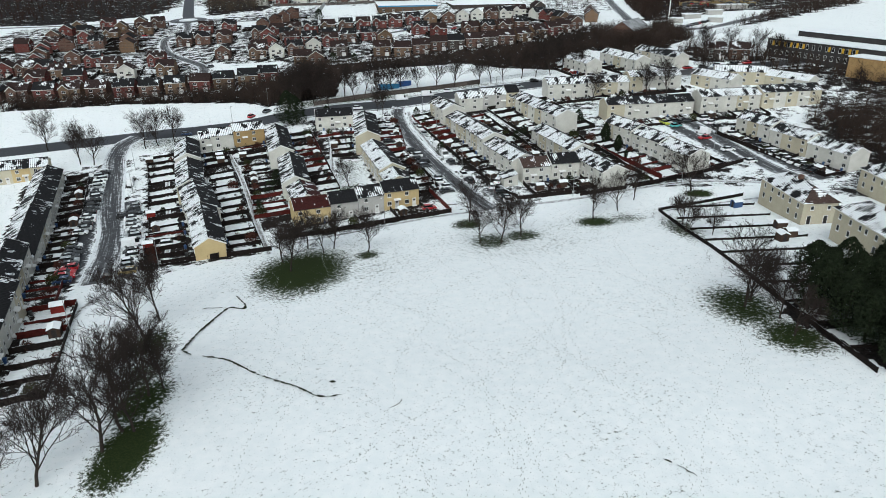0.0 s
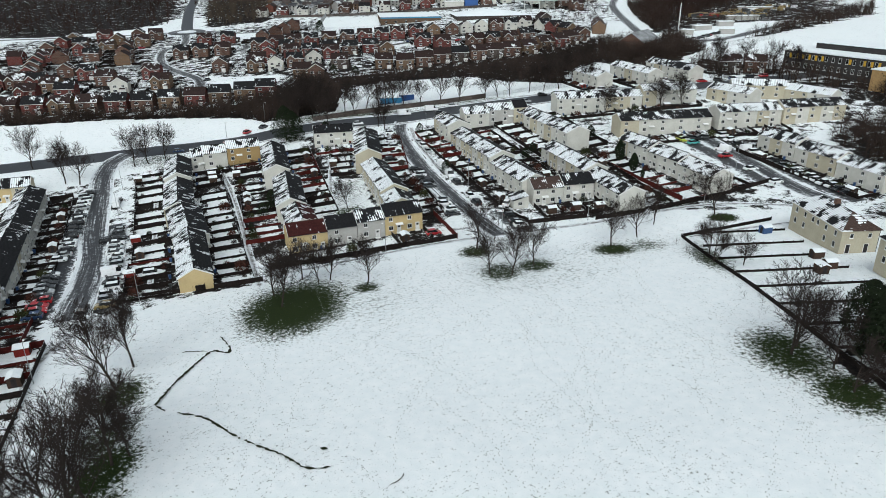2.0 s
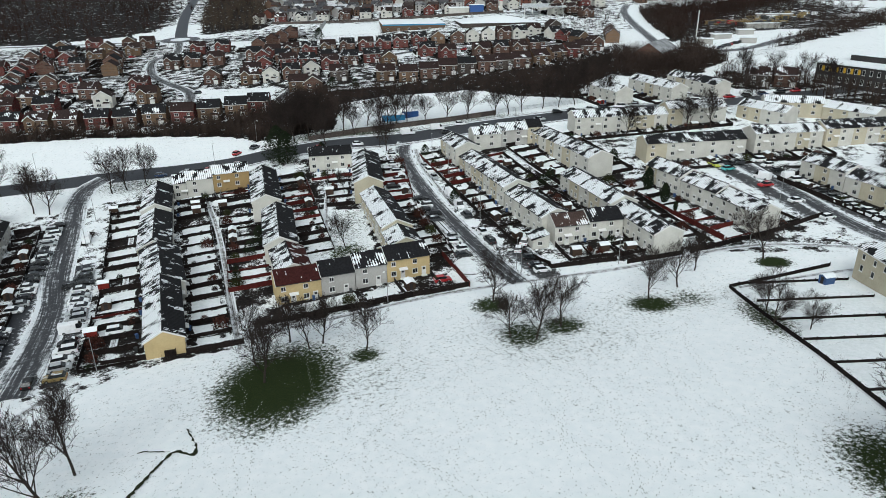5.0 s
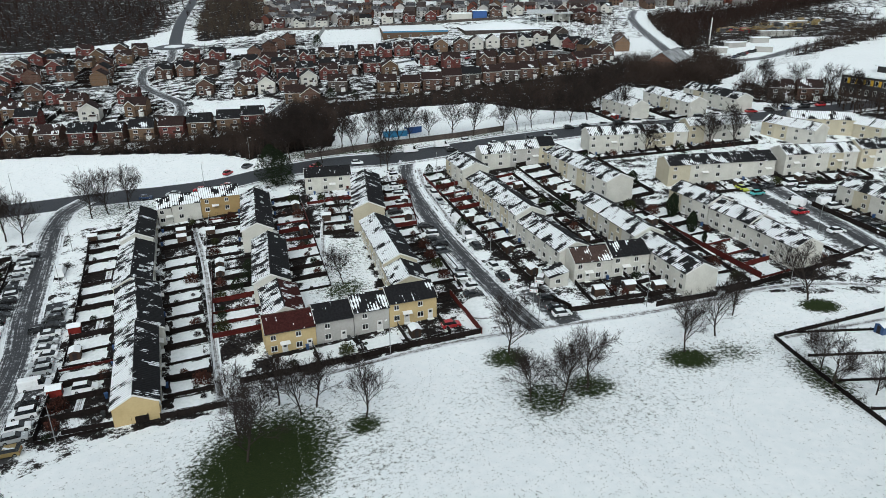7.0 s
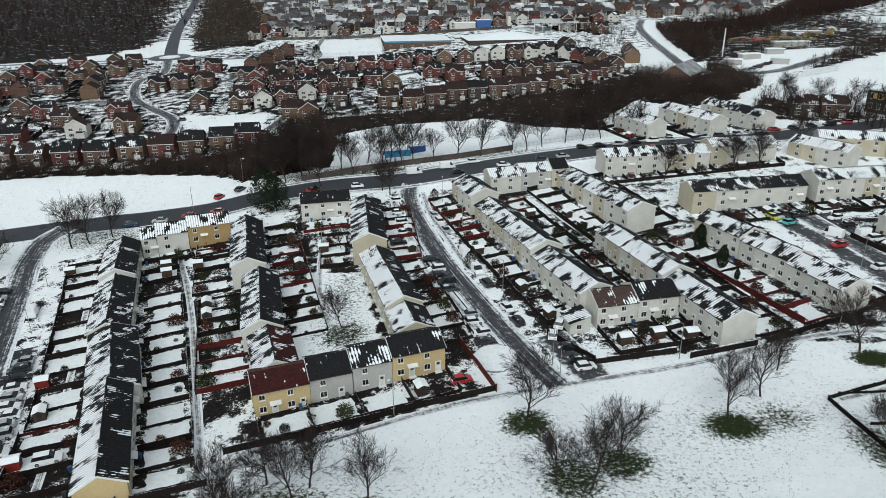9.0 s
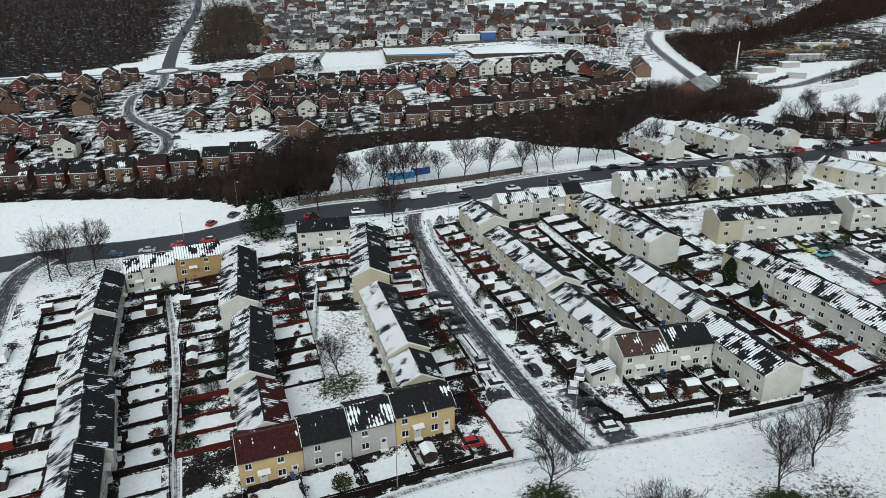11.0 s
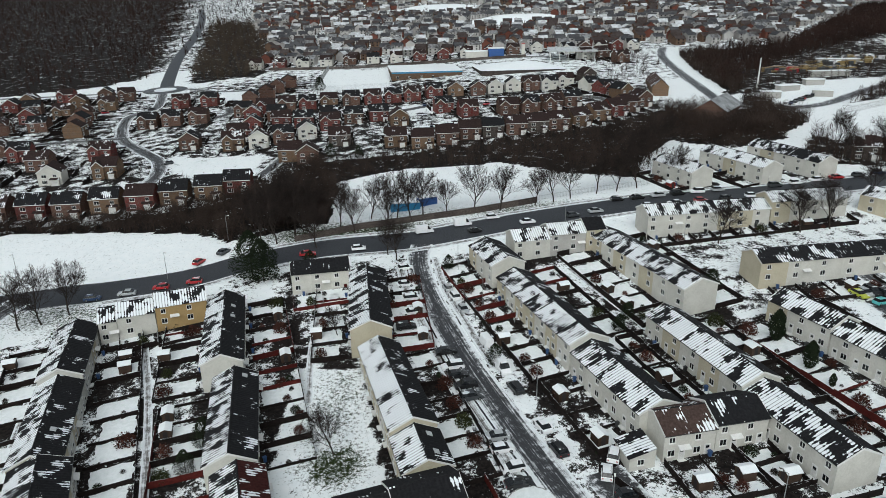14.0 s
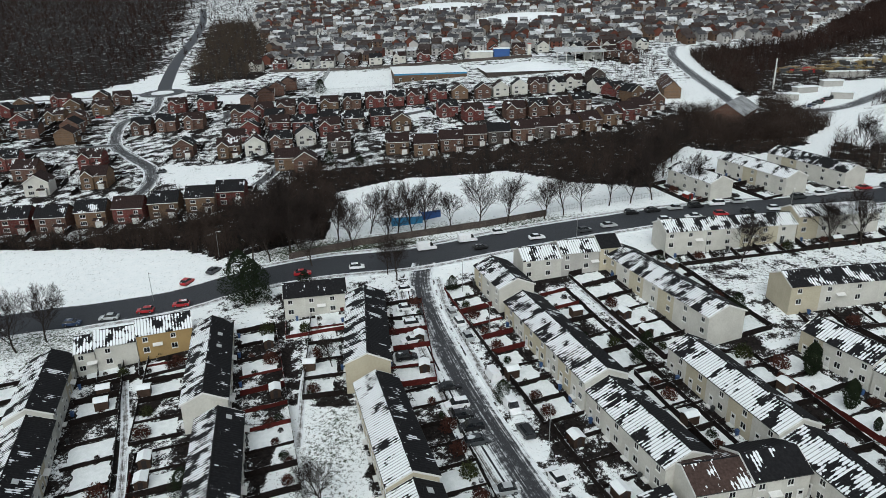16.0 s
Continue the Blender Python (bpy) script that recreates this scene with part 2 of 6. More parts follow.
def gloss(name, col, rough=0.25, metal=0.0, snow=0.0):
    mt, nt, bs = nodes_of(name, 0.5)
    p = where(nt)
    dirt = noise_of(nt, p, 1.5, 4)
    c = blend(nt, step(nt, dirt, 0.5, 0.85), col, tuple(0.7 * x + 0.06 for x in col))
    if snow:
        up = nt.nodes.new("ShaderNodeSeparateXYZ")
        nt.links.new(nt.nodes.new("ShaderNodeNewGeometry").outputs["Normal"], up.inputs[0])
        k = math_node(nt, "MULTIPLY", step(nt, noise_of(nt, p, 0.8, 4), 0.62 - 0.3 * snow, 0.7 - 0.3 * snow), step(nt, up.outputs[2], 0.5, 0.85))
        c = blend(nt, k, c, (0.8, 0.83, 0.85))
    nt.links.new(c, bs.inputs["Base Color"])
    nt.links.new(math_node(nt, "MULTIPLY_ADD", dirt, 0.3, rough), bs.inputs["Roughness"])
    bs.inputs["Metallic"].default_value = metal
    return mt


SNOW_GROUND = snow_ground()
SNOW = plain("lying_snow", (0.84, 0.87, 0.88), (0.76, 0.80, 0.82), 0.9, coarse=0.5, fine=5, relief=0.35)
LAWN_SNOW = plain("lawn_snow", (0.84, 0.87, 0.88), (0.70, 0.74, 0.74), 0.9, coarse=1.2, fine=9, relief=0.4)
ROAD = road_surface("wet_asphalt", 0.05, (0.030, 0.032, 0.036))
STREET = road_surface("slushy_asphalt", 0.63, (0.030, 0.031, 0.034))
LANE = road_surface("snowy_lane", 0.46, (0.035, 0.036, 0.038), 0.45, 0.2)
BAY = road_surface("trodden_bay", 0.42, (0.020, 0.021, 0.024), 0.45, 0.06)
PATH = road_surface("trodden_path", 0.9, (0.07, 0.065, 0.06))
KERB = plain("concrete_kerb", (0.30, 0.30, 0.29), snow=0.5)
WALLS = {
    "white": plain("white_render", (0.56, 0.55, 0.505), (0.46, 0.45, 0.41), 0.9, coarse=0.35, fine=3, relief=0.1, own=0.1),
    "cream": plain("cream_render", (0.47, 0.43, 0.33), (0.40, 0.36, 0.27), 0.9, coarse=0.35, fine=3, relief=0.1, own=0.1),
    "sand": plain("sand_render", (0.50, 0.39, 0.21), (0.43, 0.33, 0.17), 0.9, coarse=0.35, fine=3, relief=0.1),
    "ochre": plain("ochre_render", (0.35, 0.245, 0.115), (0.30, 0.21, 0.10), 0.9, coarse=0.35, fine=3, relief=0.1),
    "grey": plain("grey_render", (0.40, 0.39, 0.37), (0.33, 0.32, 0.30), 0.9, coarse=0.35, fine=3, relief=0.1, own=0.1),
    "brick": brickwork("red_brick", (0.15, 0.034, 0.030)),
    "brown": brickwork("brown_brick", (0.115, 0.060, 0.043)),
    "buff": brickwork("buff_brick", (0.16, 0.098, 0.056)),
    "dark": brickwork("dark_brick", (0.07, 0.058, 0.052)),
}
SLATE = (0.011, 0.011, 0.012)
ROOFS = {
    "bare": roof_tiles("bare_roof_tiles", SLATE, 0.8, 3),
    "some": roof_tiles("thinly_snowed_roof_tiles", SLATE, 0.68, 11),
    "streak": roof_tiles("streaked_snowy_roof_tiles", SLATE, 0.54, 5),
    "heavy": roof_tiles("snowed_roof_tiles", SLATE, 0.44, 23),
    "red": roof_tiles("red_roof_tiles", (0.030, 0.009, 0.008), 0.78, 7),
    "redsnow": roof_tiles("snowy_red_roof_tiles", (0.030, 0.010, 0.009), 0.62, 13),
    "brown": roof_tiles("brown_roof_tiles", (0.050, 0.030, 0.024), 0.82, 9),
    "estate": roof_tiles("dark_brown_roof_tiles", (0.021, 0.0135, 0.0125), 0.86, 17),
    "estatesnow": roof_tiles("snow_dusted_brown_roof_tiles", (0.023, 0.015, 0.014), 0.72, 37),
    "brownsnow": roof_tiles("snowy_brown_roof_tiles", (0.045, 0.030, 0.026), 0.73, 31),
}
TRIM = plain("white_trim", (0.72, 0.72, 0.70), (0.6, 0.6, 0.58), 0.6, relief=0)
GLASS = gloss("window_glass", (0.012, 0.014, 0.016), 0.06)
SKYLIGHT = gloss("skylight_glass", (0.45, 0.47, 0.47), 0.15)
DOOR_WHITE = plain("white_door", (0.7, 0.7, 0.68), rough=0.5, relief=0)
DOOR_DARK = plain("dark_door", (0.035, 0.03, 0.03), rough=0.5, relief=0)
FENCE = plain("dark_fence_wood", (0.018, 0.013, 0.012), (0.008, 0.007, 0.006), 0.85, coarse=1.5, snow=0.6, own=0.5)
FENCE_RED = plain("red_fence_wood", (0.085, 0.016, 0.013), (0.045, 0.010, 0.009), 0.8, coarse=1.5, snow=0.55, own=0.4)
SHED = plain("brown_shed_wood", (0.06, 0.040, 0.030), snow=0.0, own=0.5)
SHED_RED = plain("red_shed_wood", (0.20, 0.025, 0.02), own=0.3)
BIN_BLUE = gloss("blue_plastic", (0.02, 0.06, 0.16), 0.4)
BIN_DARK = gloss("dark_plastic", (0.02, 0.022, 0.022), 0.4)
BARK = plain("bark", (0.050, 0.040, 0.034), (0.024, 0.020, 0.018), 0.9, coarse=2, fine=12)
TWIG = plain("twigs", (0.036, 0.028, 0.025), (0.018, 0.014, 0.013), 0.9, coarse=0.5, relief=0)
TWIG_PALE = plain("pale_twigs", (0.085, 0.066, 0.048), (0.045, 0.034, 0.027), 0.9, coarse=0.5, relief=0)
WOOD_FAR = plain("bare_wood", (0.046, 0.028, 0.023), (0.022, 0.014, 0.012), 0.95, coarse=0.02, fine=0.5, relief=0)
SCRUB = plain("bare_scrub", (0.062, 0.045, 0.037), (0.020, 0.015, 0.013), 0.95, coarse=0.12, fine=0.9, relief=0)
NEEDLES = plain("dark_needles", (0.020, 0.028, 0.014), (0.010, 0.014, 0.008), 0.9, coarse=0.8, relief=0)
SHRUB = plain("shrub_leaves", (0.045, 0.050, 0.020), (0.022, 0.026, 0.012), 0.9, coarse=0.8, relief=0, own=0.6)
RUSSET = plain("russet_shrub", (0.075, 0.030, 0.022), (0.04, 0.018, 0.014), 0.9, coarse=0.8, relief=0, own=0.6)
STEEL = gloss("galvanised_steel", (0.32, 0.33, 0.33), 0.45, 0.8)
TYRE = plain("tyre_rubber", (0.012, 0.012, 0.012), rough=0.85, relief=0)
CAR_GLASS = gloss("car_glass", (0.01, 0.012, 0.014), 0.05)
PAINT = {
    "white": gloss("white_car_paint", (0.80, 0.81, 0.82), 0.2, 0, 0.5),
    "silver": gloss("silver_car_paint", (0.46, 0.48, 0.49), 0.3, 0.3, 0.22),
    "black": gloss("black_car_paint", (0.007, 0.007, 0.008), 0.2, 0, 0.1),
    "grey": gloss("grey_car_paint", (0.06, 0.065, 0.07), 0.2, 0.4, 0.22),
    "blue": gloss("blue_car_paint", (0.02, 0.045, 0.11), 0.2, 0.2, 0.22),
    "red": gloss("red_car_paint", (0.36, 0.012, 0.018), 0.2, 0, 0.2),
    "gold": gloss("gold_car_paint", (0.30, 0.22, 0.09), 0.25, 0.4, 0.22),
    "lime": gloss("lime_car_paint", (0.45, 0.50, 0.05), 0.25, 0, 0.2),
    "teal": gloss("teal_car_paint", (0.10, 0.42, 0.42), 0.25, 0, 0.2),
}


# ---- land ----
def inside(x, y, poly):
    r = np.zeros(np.shape(x), bool)
    n = len(poly)
    for i in range(n):
        (x0, y0), (x1, y1) = poly[i], poly[(i + 1) % n]
        cut = ((y0 > y) != (y1 > y)) & (x < (x1 - x0) * (y - y0) / ((y1 - y0) or 1e-9) + x0)
        r ^= cut
    return r


def beside(a, b, left, right):
    """The oblong along a to b, so far out to its left and right."""
    a, b = Vector(a), Vector(b)
    d = (b - a).normalized()
    n = Vector((-d.y, d.x))
    return [tuple(a + n * left), tuple(b + n * left), tuple(b - n * right), tuple(a - n * right)]


FOREST = [(-900, 440), (-289, 468), (-240, 498), (-222, 530), (-247, 624), (-288, 745), (-350, 960), (-425, 1180), (-540, 1480), (-2200, 1800)]
WOOD = [(-184, 506), (-172, 508), (-160, 522), (-142, 524), (-138, 545), (-150, 580), (-152, 620), (-178, 690), (-186, 740), (-222, 820), (-245, 905), (-292, 905), (-262, 780), (-238, 700), (-214, 610)]
BELT_WEST = [(-190, 222), (-137, 228), (-100, 226), (-80, 223), (-68, 216), (-57, 220), (-40, 226), (-42, 262), (-56, 300), (-75, 258), (-90, 246), (-120, 234), (-190, 236)]
BELT_EAST = [(-56, 298), (-44, 268), (-24, 279), (16, 281), (36, 264), (62, 252), (64, 270), (84, 300), (104, 284), (130, 296), (128, 330), (112, 352), (94, 352), (66, 330), (16, 312), (-26, 302)]
EAST_WOOD = [(140, 395), (174, 434), (208, 484), (256, 530), (328, 590), (440, 690), (560, 850), (500, 895), (439, 825), (340, 690), (277, 603), (230, 561), (187, 543), (158, 502), (150, 450)]
SCHOOL_WOOD = [(118, 262), (150, 252), (160, 225), (190, 180), (240, 150), (260, 190), (200, 212), (166, 262), (140, 300)]
COPSE = [(64, 24), (70, 30), (90, 34), (110, 20), (100, -25), (72, -12)]
ESTATE = [(-300, 236), (-140, 236), (-78, 256), (-56, 300), (-26, 305), (40, 318), (100, 352), (120, 430), (64, 440), (-100, 520), (-205, 470), (-300, 450)]
ROADSIDE = [(100, 300), (128, 300), (150, 322), (140, 345), (126, 352), (112, 356), (96, 350)]
YARD_WOOD = [(135, 385), (150, 380), (200, 412), (262, 424), (330, 520), (300, 575), (225, 525), (168, 440)]
ROAD_STRIP = [(179, 349), (210, 368), (252, 398), (307, 439), (338, 492), (281, 453), (237, 409), (204, 377)]
BANK_SCRUB = [(141, 388), (143, 430), (147, 470), (156, 528), (178, 542), (186, 522), (172, 464), (152, 394)]
LANE_SCRUB = [(134, 360), (126, 320), (137, 321), (153, 368), (148, 382)]
RIGHT_WOOD = [(140, 112), (165, 100), (240, 90), (270, 140), (195, 185), (158, 182), (138, 166)]
GARDENS = [
    beside((-50, 69), (-86, 166), 15, 14), beside((-31, 97), (-56, 178), 15, 15), beside((-7, 108), (-25, 190), 12, 14),
    beside((33, 122), (6, 199), 13, 12), beside((57, 111), (38, 203), 12, 12), beside((86, 119), (67, 165), 13, 11),
    beside((132, 116), (113, 162), 13, 12), beside((-83, 38), (-125, 142), 9, 14), beside((-66, 5), (-81, 41), 9, 13),
    beside((-37, 96), (2, 110), 6, 13), beside((-84, 167), (-60, 177), 6, 10), beside((12, 198), (37, 203), 7, 8),
    beside((29, 122), (49, 127), 5, 11), beside((69, 179), (128, 187), 6, 13), beside((52, 208), (105, 216), 5, 8),
    beside((-44, 186), (-29, 189), 5, 9), beside((69, 259), (78, 238), 7, 7), beside((90, 264), (99, 239), 7, 9), beside((108, 268), (118, 242), 7, 8),
]
GREENS = [
    [(-124, 314), (-82, 312), (-78, 284), (-100, 283), (-115, 292)], [(-94, 542), (-46, 528), (-40, 449), (-88, 451)], [(-215, 500), (-168, 505), (-172, 462), (-205, 462)],
    [(90, 372), (120, 385), (122, 400), (92, 396)], [(-150, 470), (-124, 470), (-122, 436), (-140, 436)], [(-12, 336), (-2, 336), (16, 345), (5, 352), (-20, 348)],
    [(-30, 380), (-8, 376), (10, 388), (-10, 398), (-28, 397)],
]
BARE = ((-25, 59, 13, 16, 1.25), (-11.5, 68, 4, 4, 0.9), (13, 89, 5.5, 4.5, 1), (18, 74, 7, 7, 0.85), (26, 77, 6, 5, 0.9), (46, 85.5, 6.5, 4.5, 1.05),
        (54, 87, 6, 5, 0.55), (79, 104.3, 5, 3.0, 1.35), (-35.2, -7.5, 5, 8.5, 1.35), (-38.2, 4, 5, 8, 1.0), (-41.5, 13, 5, 8, 0.8), (-45.5, 24, 6, 7, 0.9), (59, 28, 8, 10, 0.95), (62, 15, 7, 7, 1.0),
        (65, 76, 5, 10, 0.75), (-22, 122, 8, 6, 0.7), (-24, 140, 9, 18, 0.4), (-30, 218, 40, 9, 0.75), (20, 229, 60, 6, 0.5), (-100, 178, 24, 8, 0.5), (-94, 172, 8, 6, 0.45), (-8, 60, 13, 10, 0.25), (30, 70, 20, 8, 0.2), (82, 194, 40, 10, 0.30), (20, 190, 20, 10, 0.2), (-20, 60, 26, 22, 0.20), (46, 86, 22, 12, 0.18), (20, 76, 22, 16, 0.20))


def spread(lo, a, b, hi, fine, grow=1.12):
    mid = list(np.arange(a, b, fine))
    up, s = [b], fine
    while up[-1] < hi:
        s *= grow
        up.append(up[-1] + s)
    down, s = [a], fine
    while down[-1] > lo:
        s *= grow
        down.append(down[-1] - s)
    return np.array(down[:0:-1] + mid + up)


SPOTS = []


def make_land():
    xs, ys = spread(-4200, -152, 142, 4200, 1.25), spread(-900, -60, 262, 600, 1.25, 1.02)
    ys = np.concatenate([ys, ys[-1] * 1.05 ** np.arange(1, 42)])
    ys = ys[ys < 4800]
    X, Y = np.meshgrid(xs, ys)
    nx, ny = len(xs), len(ys)
    Z = ground(X, Y)
    Z = Z + 0.12 * np.sin(X * 0.21 + 1.3 * np.sin(Y * 0.13)) * np.sin(Y * 0.17 + X * 0.05) * ((Y < 70) & (np.abs(X) < 60))
    me = bpy.data.meshes.new("ground")
    co = np.stack([X, Y, Z], -1).reshape(-1, 3)
    i = np.arange((ny - 1) * nx).reshape(ny - 1, nx)[:, :-1].ravel()
    quads = np.stack([i, i + 1, i + nx + 1, i + nx], -1)
    me.from_pydata(co.tolist(), [], quads.tolist())
    me.polygons.foreach_set("use_smooth", np.ones(len(quads), bool))
    bare, soil = np.zeros(X.shape), np.zeros(X.shape)
    for x, y, a, b, s in BARE:
        d = np.hypot((X - x) / (a * 0.52), (Y - y) / (b * 0.62))
        bare = np.maximum(bare, s * np.clip(1.50 - 0.72 * d, 0, 1))
    soil = np.maximum(soil, 0.54 * inside(X, Y, [(-130, 150), (-66, 52), (-40, 78), (8, 100), (60, 112), (110, 106), (150, 118), (150, 190), (110, 215), (40, 205), (-40, 198), (-66, 186)]))
    for poly in GARDENS:
        soil = np.maximum(soil, 0.78 * inside(X, Y, poly))
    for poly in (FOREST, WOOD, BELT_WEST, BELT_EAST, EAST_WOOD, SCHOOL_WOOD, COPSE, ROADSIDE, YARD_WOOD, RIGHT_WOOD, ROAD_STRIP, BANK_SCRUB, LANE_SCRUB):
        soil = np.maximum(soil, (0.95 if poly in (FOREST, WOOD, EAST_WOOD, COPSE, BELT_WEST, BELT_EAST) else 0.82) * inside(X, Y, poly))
    soil[inside(X, Y, [(-32, 110), (-13, 115), (-21, 150), (-35, 152)])] = 0.22
    soil = np.maximum(soil, 0.60 * inside(X, Y, [(56, 163), (70, 166), (72, 170), (64, 200), (45, 205), (50, 185)]))
    soil = np.maximum(soil, 0.56 * inside(X, Y, [(-66, 182), (-30, 196), (-14, 194), (-15, 205), (-40, 204), (-58, 198)]))
    soil = np.maximum(soil, 0.68 * inside(X, Y, [(108, 100), (250, 60), (300, 200), (190, 240), (150, 190), (135, 120)]))
    soil = np.maximum(soil, 0.44 * inside(X, Y, [(58, 190), (110, 196), (170, 190), (190, 235), (165, 262), (120, 240), (100, 222)]))
    far = (Y > 560) & ~inside(X, Y, FOREST)
    soil = np.maximum(soil, 0.62 * far)
    estate = inside(X, Y, ESTATE)
    soil = np.maximum(soil, 0.66 * estate)
    soil = np.maximum(soil, 0.54 * inside(X, Y, [(-185, 470), (-100, 425), (64, 432), (130, 430), (150, 560), (-165, 560)]))
    for x, y, t in SPOTS:
        c, s = math.cos(radians(t)), math.sin(radians(t))
        u, v = (X - x) * c + (Y - y) * s, -(X - x) * s + (Y - y) * c
        soil = np.maximum(soil, 0.90 * ((np.abs(u) < 6.2) & (v > -0.5) & (v < 19)))
        soil = np.maximum(soil, 0.86 * ((u > -1.0) & (u < 6.0) & (v > -8) & (v <= -0.5)))
    soil = np.maximum(soil, 0.52 * ((Y > 520) & (Y < 600) & (X > -160) & (X < 120)))
    for poly in GREENS:
        soil[inside(X, Y, poly)] = 0.22
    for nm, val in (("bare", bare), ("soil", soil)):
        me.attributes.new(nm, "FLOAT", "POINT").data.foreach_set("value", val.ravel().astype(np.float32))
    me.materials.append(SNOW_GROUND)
    me.update()
    return tagged(new("ground", me), "snow-covered grassland and hillside with bare dark patches", "ground", kind="structure")


def smooth_line(pts, gap=3.0):
    p = [Vector(q) for q in pts]
    p = [p[0] * 2 - p[1]] + p + [p[-1] * 2 - p[-2]]
    out = []
    for k in range(1, len(p) - 2):
        n = max(1, int((p[k + 1] - p[k]).length / gap))
        for j in range(n):
            t = j / n
            a, b, c, d = p[k - 1:k + 3]
            out.append(0.5 * ((2 * b) + (c - a) * t + (2 * a - 5 * b + 4 * c - d) * t * t + (3 * b - a - 3 * c + d) * t ** 3))
    return out + [p[-2]]


def ribbon(name, pts, width, material, lift, label, off=0.0, skirt=0.0, category="road", cross=6):
    """A strip that follows the land; with a skirt it is a raised step."""
    line = smooth_line(pts)
    v, f, uv, along = [], [], [], 0.0
    cols = cross + 1 + (2 if skirt else 0)
    for k, q in enumerate(line):
        d = (line[min(k + 1, len(line) - 1)] - line[max(k - 1, 0)]).normalized()
        n = Vector((d.y, -d.x))
        if k:
            along += (q - line[k - 1]).length
        row = [(j / cross, lift) for j in range(cross + 1)]
        if skirt:
            row = [(0, lift - skirt)] + row + [(1, lift - skirt)]
        for u, h in row:
            s = q + n * (off + (u - 0.5) * width)
            v.append((s.x, s.y, gz(s.x, s.y) + h))
            uv.append((u, along))
    for k in range(len(line) - 1):
        for j in range(cols - 1):
            a = k * cols + j
            f.append((a, a + 1, a + cols + 1, a + cols))
    me = bpy.data.meshes.new(name)
    me.from_pydata(v, [], f)
    lay = me.uv_layers.new(name="UVMap")
    loops = np.zeros(len(me.loops), np.int32)
    me.loops.foreach_get("vertex_index", loops)
    lay.data.foreach_set("uv", np.array(uv, np.float32)[loops].ravel())
    me.materials.append(material)
    me.update()
    return tagged(new(name, me), label, category, kind="structure")


MAIN = [(-260, 150), (-180, 168), (-111, 186.5), (-92, 190), (-73, 195), (-58, 203), (-38, 209), (-13, 211.5), (12, 218.5), (36, 224.5), (61, 229.5), (94, 232.5), (123, 237), (170, 250), (230, 270)]
ribbon("main_road", MAIN, 10.6, ROAD, 0.05, "wet dark asphalt road with slushy edges")
ribbon("pavement", MAIN[3:], 2.2, PATH, 0.17, "snow-covered footway with a raised kerb", 6.5, 0.3, "pavement", 2)
ribbon("pavement", MAIN[5:], 2.0, PATH, 0.17, "snow-covered footway with a raised kerb", -6.4, 0.3, "pavement", 2)
STREET_A = [(-113, 186), (-115.5, 177), (-112.5, 163), (-107, 149), (-100.7, 132.5), (-93.5, 114.5), (-87, 101), (-80.5, 85), (-74, 67), (-70.5, 57)]
ribbon("street", STREET_A, 7.9, STREET, 0.07, "slushy asphalt street with dark wheel tracks")
ribbon("parking_bay", [(-109, 146), (-103, 125), (-94, 98), (-85, 75), (-78, 57)], 6.0, BAY, 0.06, "snowy parking bays beside the street", -0.5)
ribbon("parking_bay", [(-90, 122), (-82, 103), (-74, 82), (-66, 61)], 6.0, BAY, 0.06, "snowy parking bays beside the street", 0.5)
STREET_B = [(-11, 208), (-11.5, 198), (-8.7, 182), (-3.4, 163.5), (1.7, 147.5), (9.3, 127), (17, 107), (20, 100)]
ribbon("street", STREET_B, 6.2, STREET, 0.07, "slushy asphalt street with dark wheel tracks")
ribbon("pavement", STREET_B[1:-1], 2.6, PATH, 0.17, "snow-covered footway with a raised kerb", 4.8, 0.25, "pavement", 2)
ribbon("pavement", STREET_B[1:5], 2.0, PATH, 0.17, "snow-covered footway with a raised kerb", -4.5, 0.25, "pavement", 2)
ribbon("parking_bay", [(-5, 156), (-3.6, 152), (-0.4, 142), (5.2, 125.5), (9.5, 112)], 5.8, BAY, 0.06, "snowy parking bays beside the street", -0.2)
ribbon("parking_bay", [(21, 118), (25, 108), (27, 102)], 7.0, LANE, 0.055, "snowy turning area with parked cars", 0)
STREET_C = [(95, 187), (98, 170), (103.5, 145), (107.5, 124), (112, 112)]
ribbon("street", STREET_C, 7.0, STREET, 0.07, "slushy asphalt street with dark wheel tracks")
ribbon("parking_bay", [(102, 172), (108, 150), (114, 128), (119, 112)], 6.5, LANE, 0.06, "snowy parking bays beside the street", 0)
ribbon("parking_bay", [(91, 168), (97, 148), (101, 130)], 6.0, LANE, 0.06, "snowy parking bays beside the street", 0)
for pts, w in (([(-62, 76), (-70, 98), (-86, 142), (-92, 160)], 1.4), ([(-36, 73), (-45, 98), (-60, 138), (-71, 163)], 1.6), ([(-34, 181), (-33, 160), (-30, 140)], 1.5), ([(27, 190), (36, 168), (47, 140)], 1.6),
               ([(-60, 69.5), (-36, 79), (-8, 92), (10, 98), (45, 105), (80, 114), (110, 108)], 2.0), ([(-64, 58), (-66, 40), (-60, 15), (-52, -10), (-50, -30)], 2.2), ([(66, 92), (90, 98), (118, 102)], 1.6)):
    ribbon("footpath", pts, w, PATH, 0.05, "trodden footpath half covered in snow", 0, 0, "path", 3)
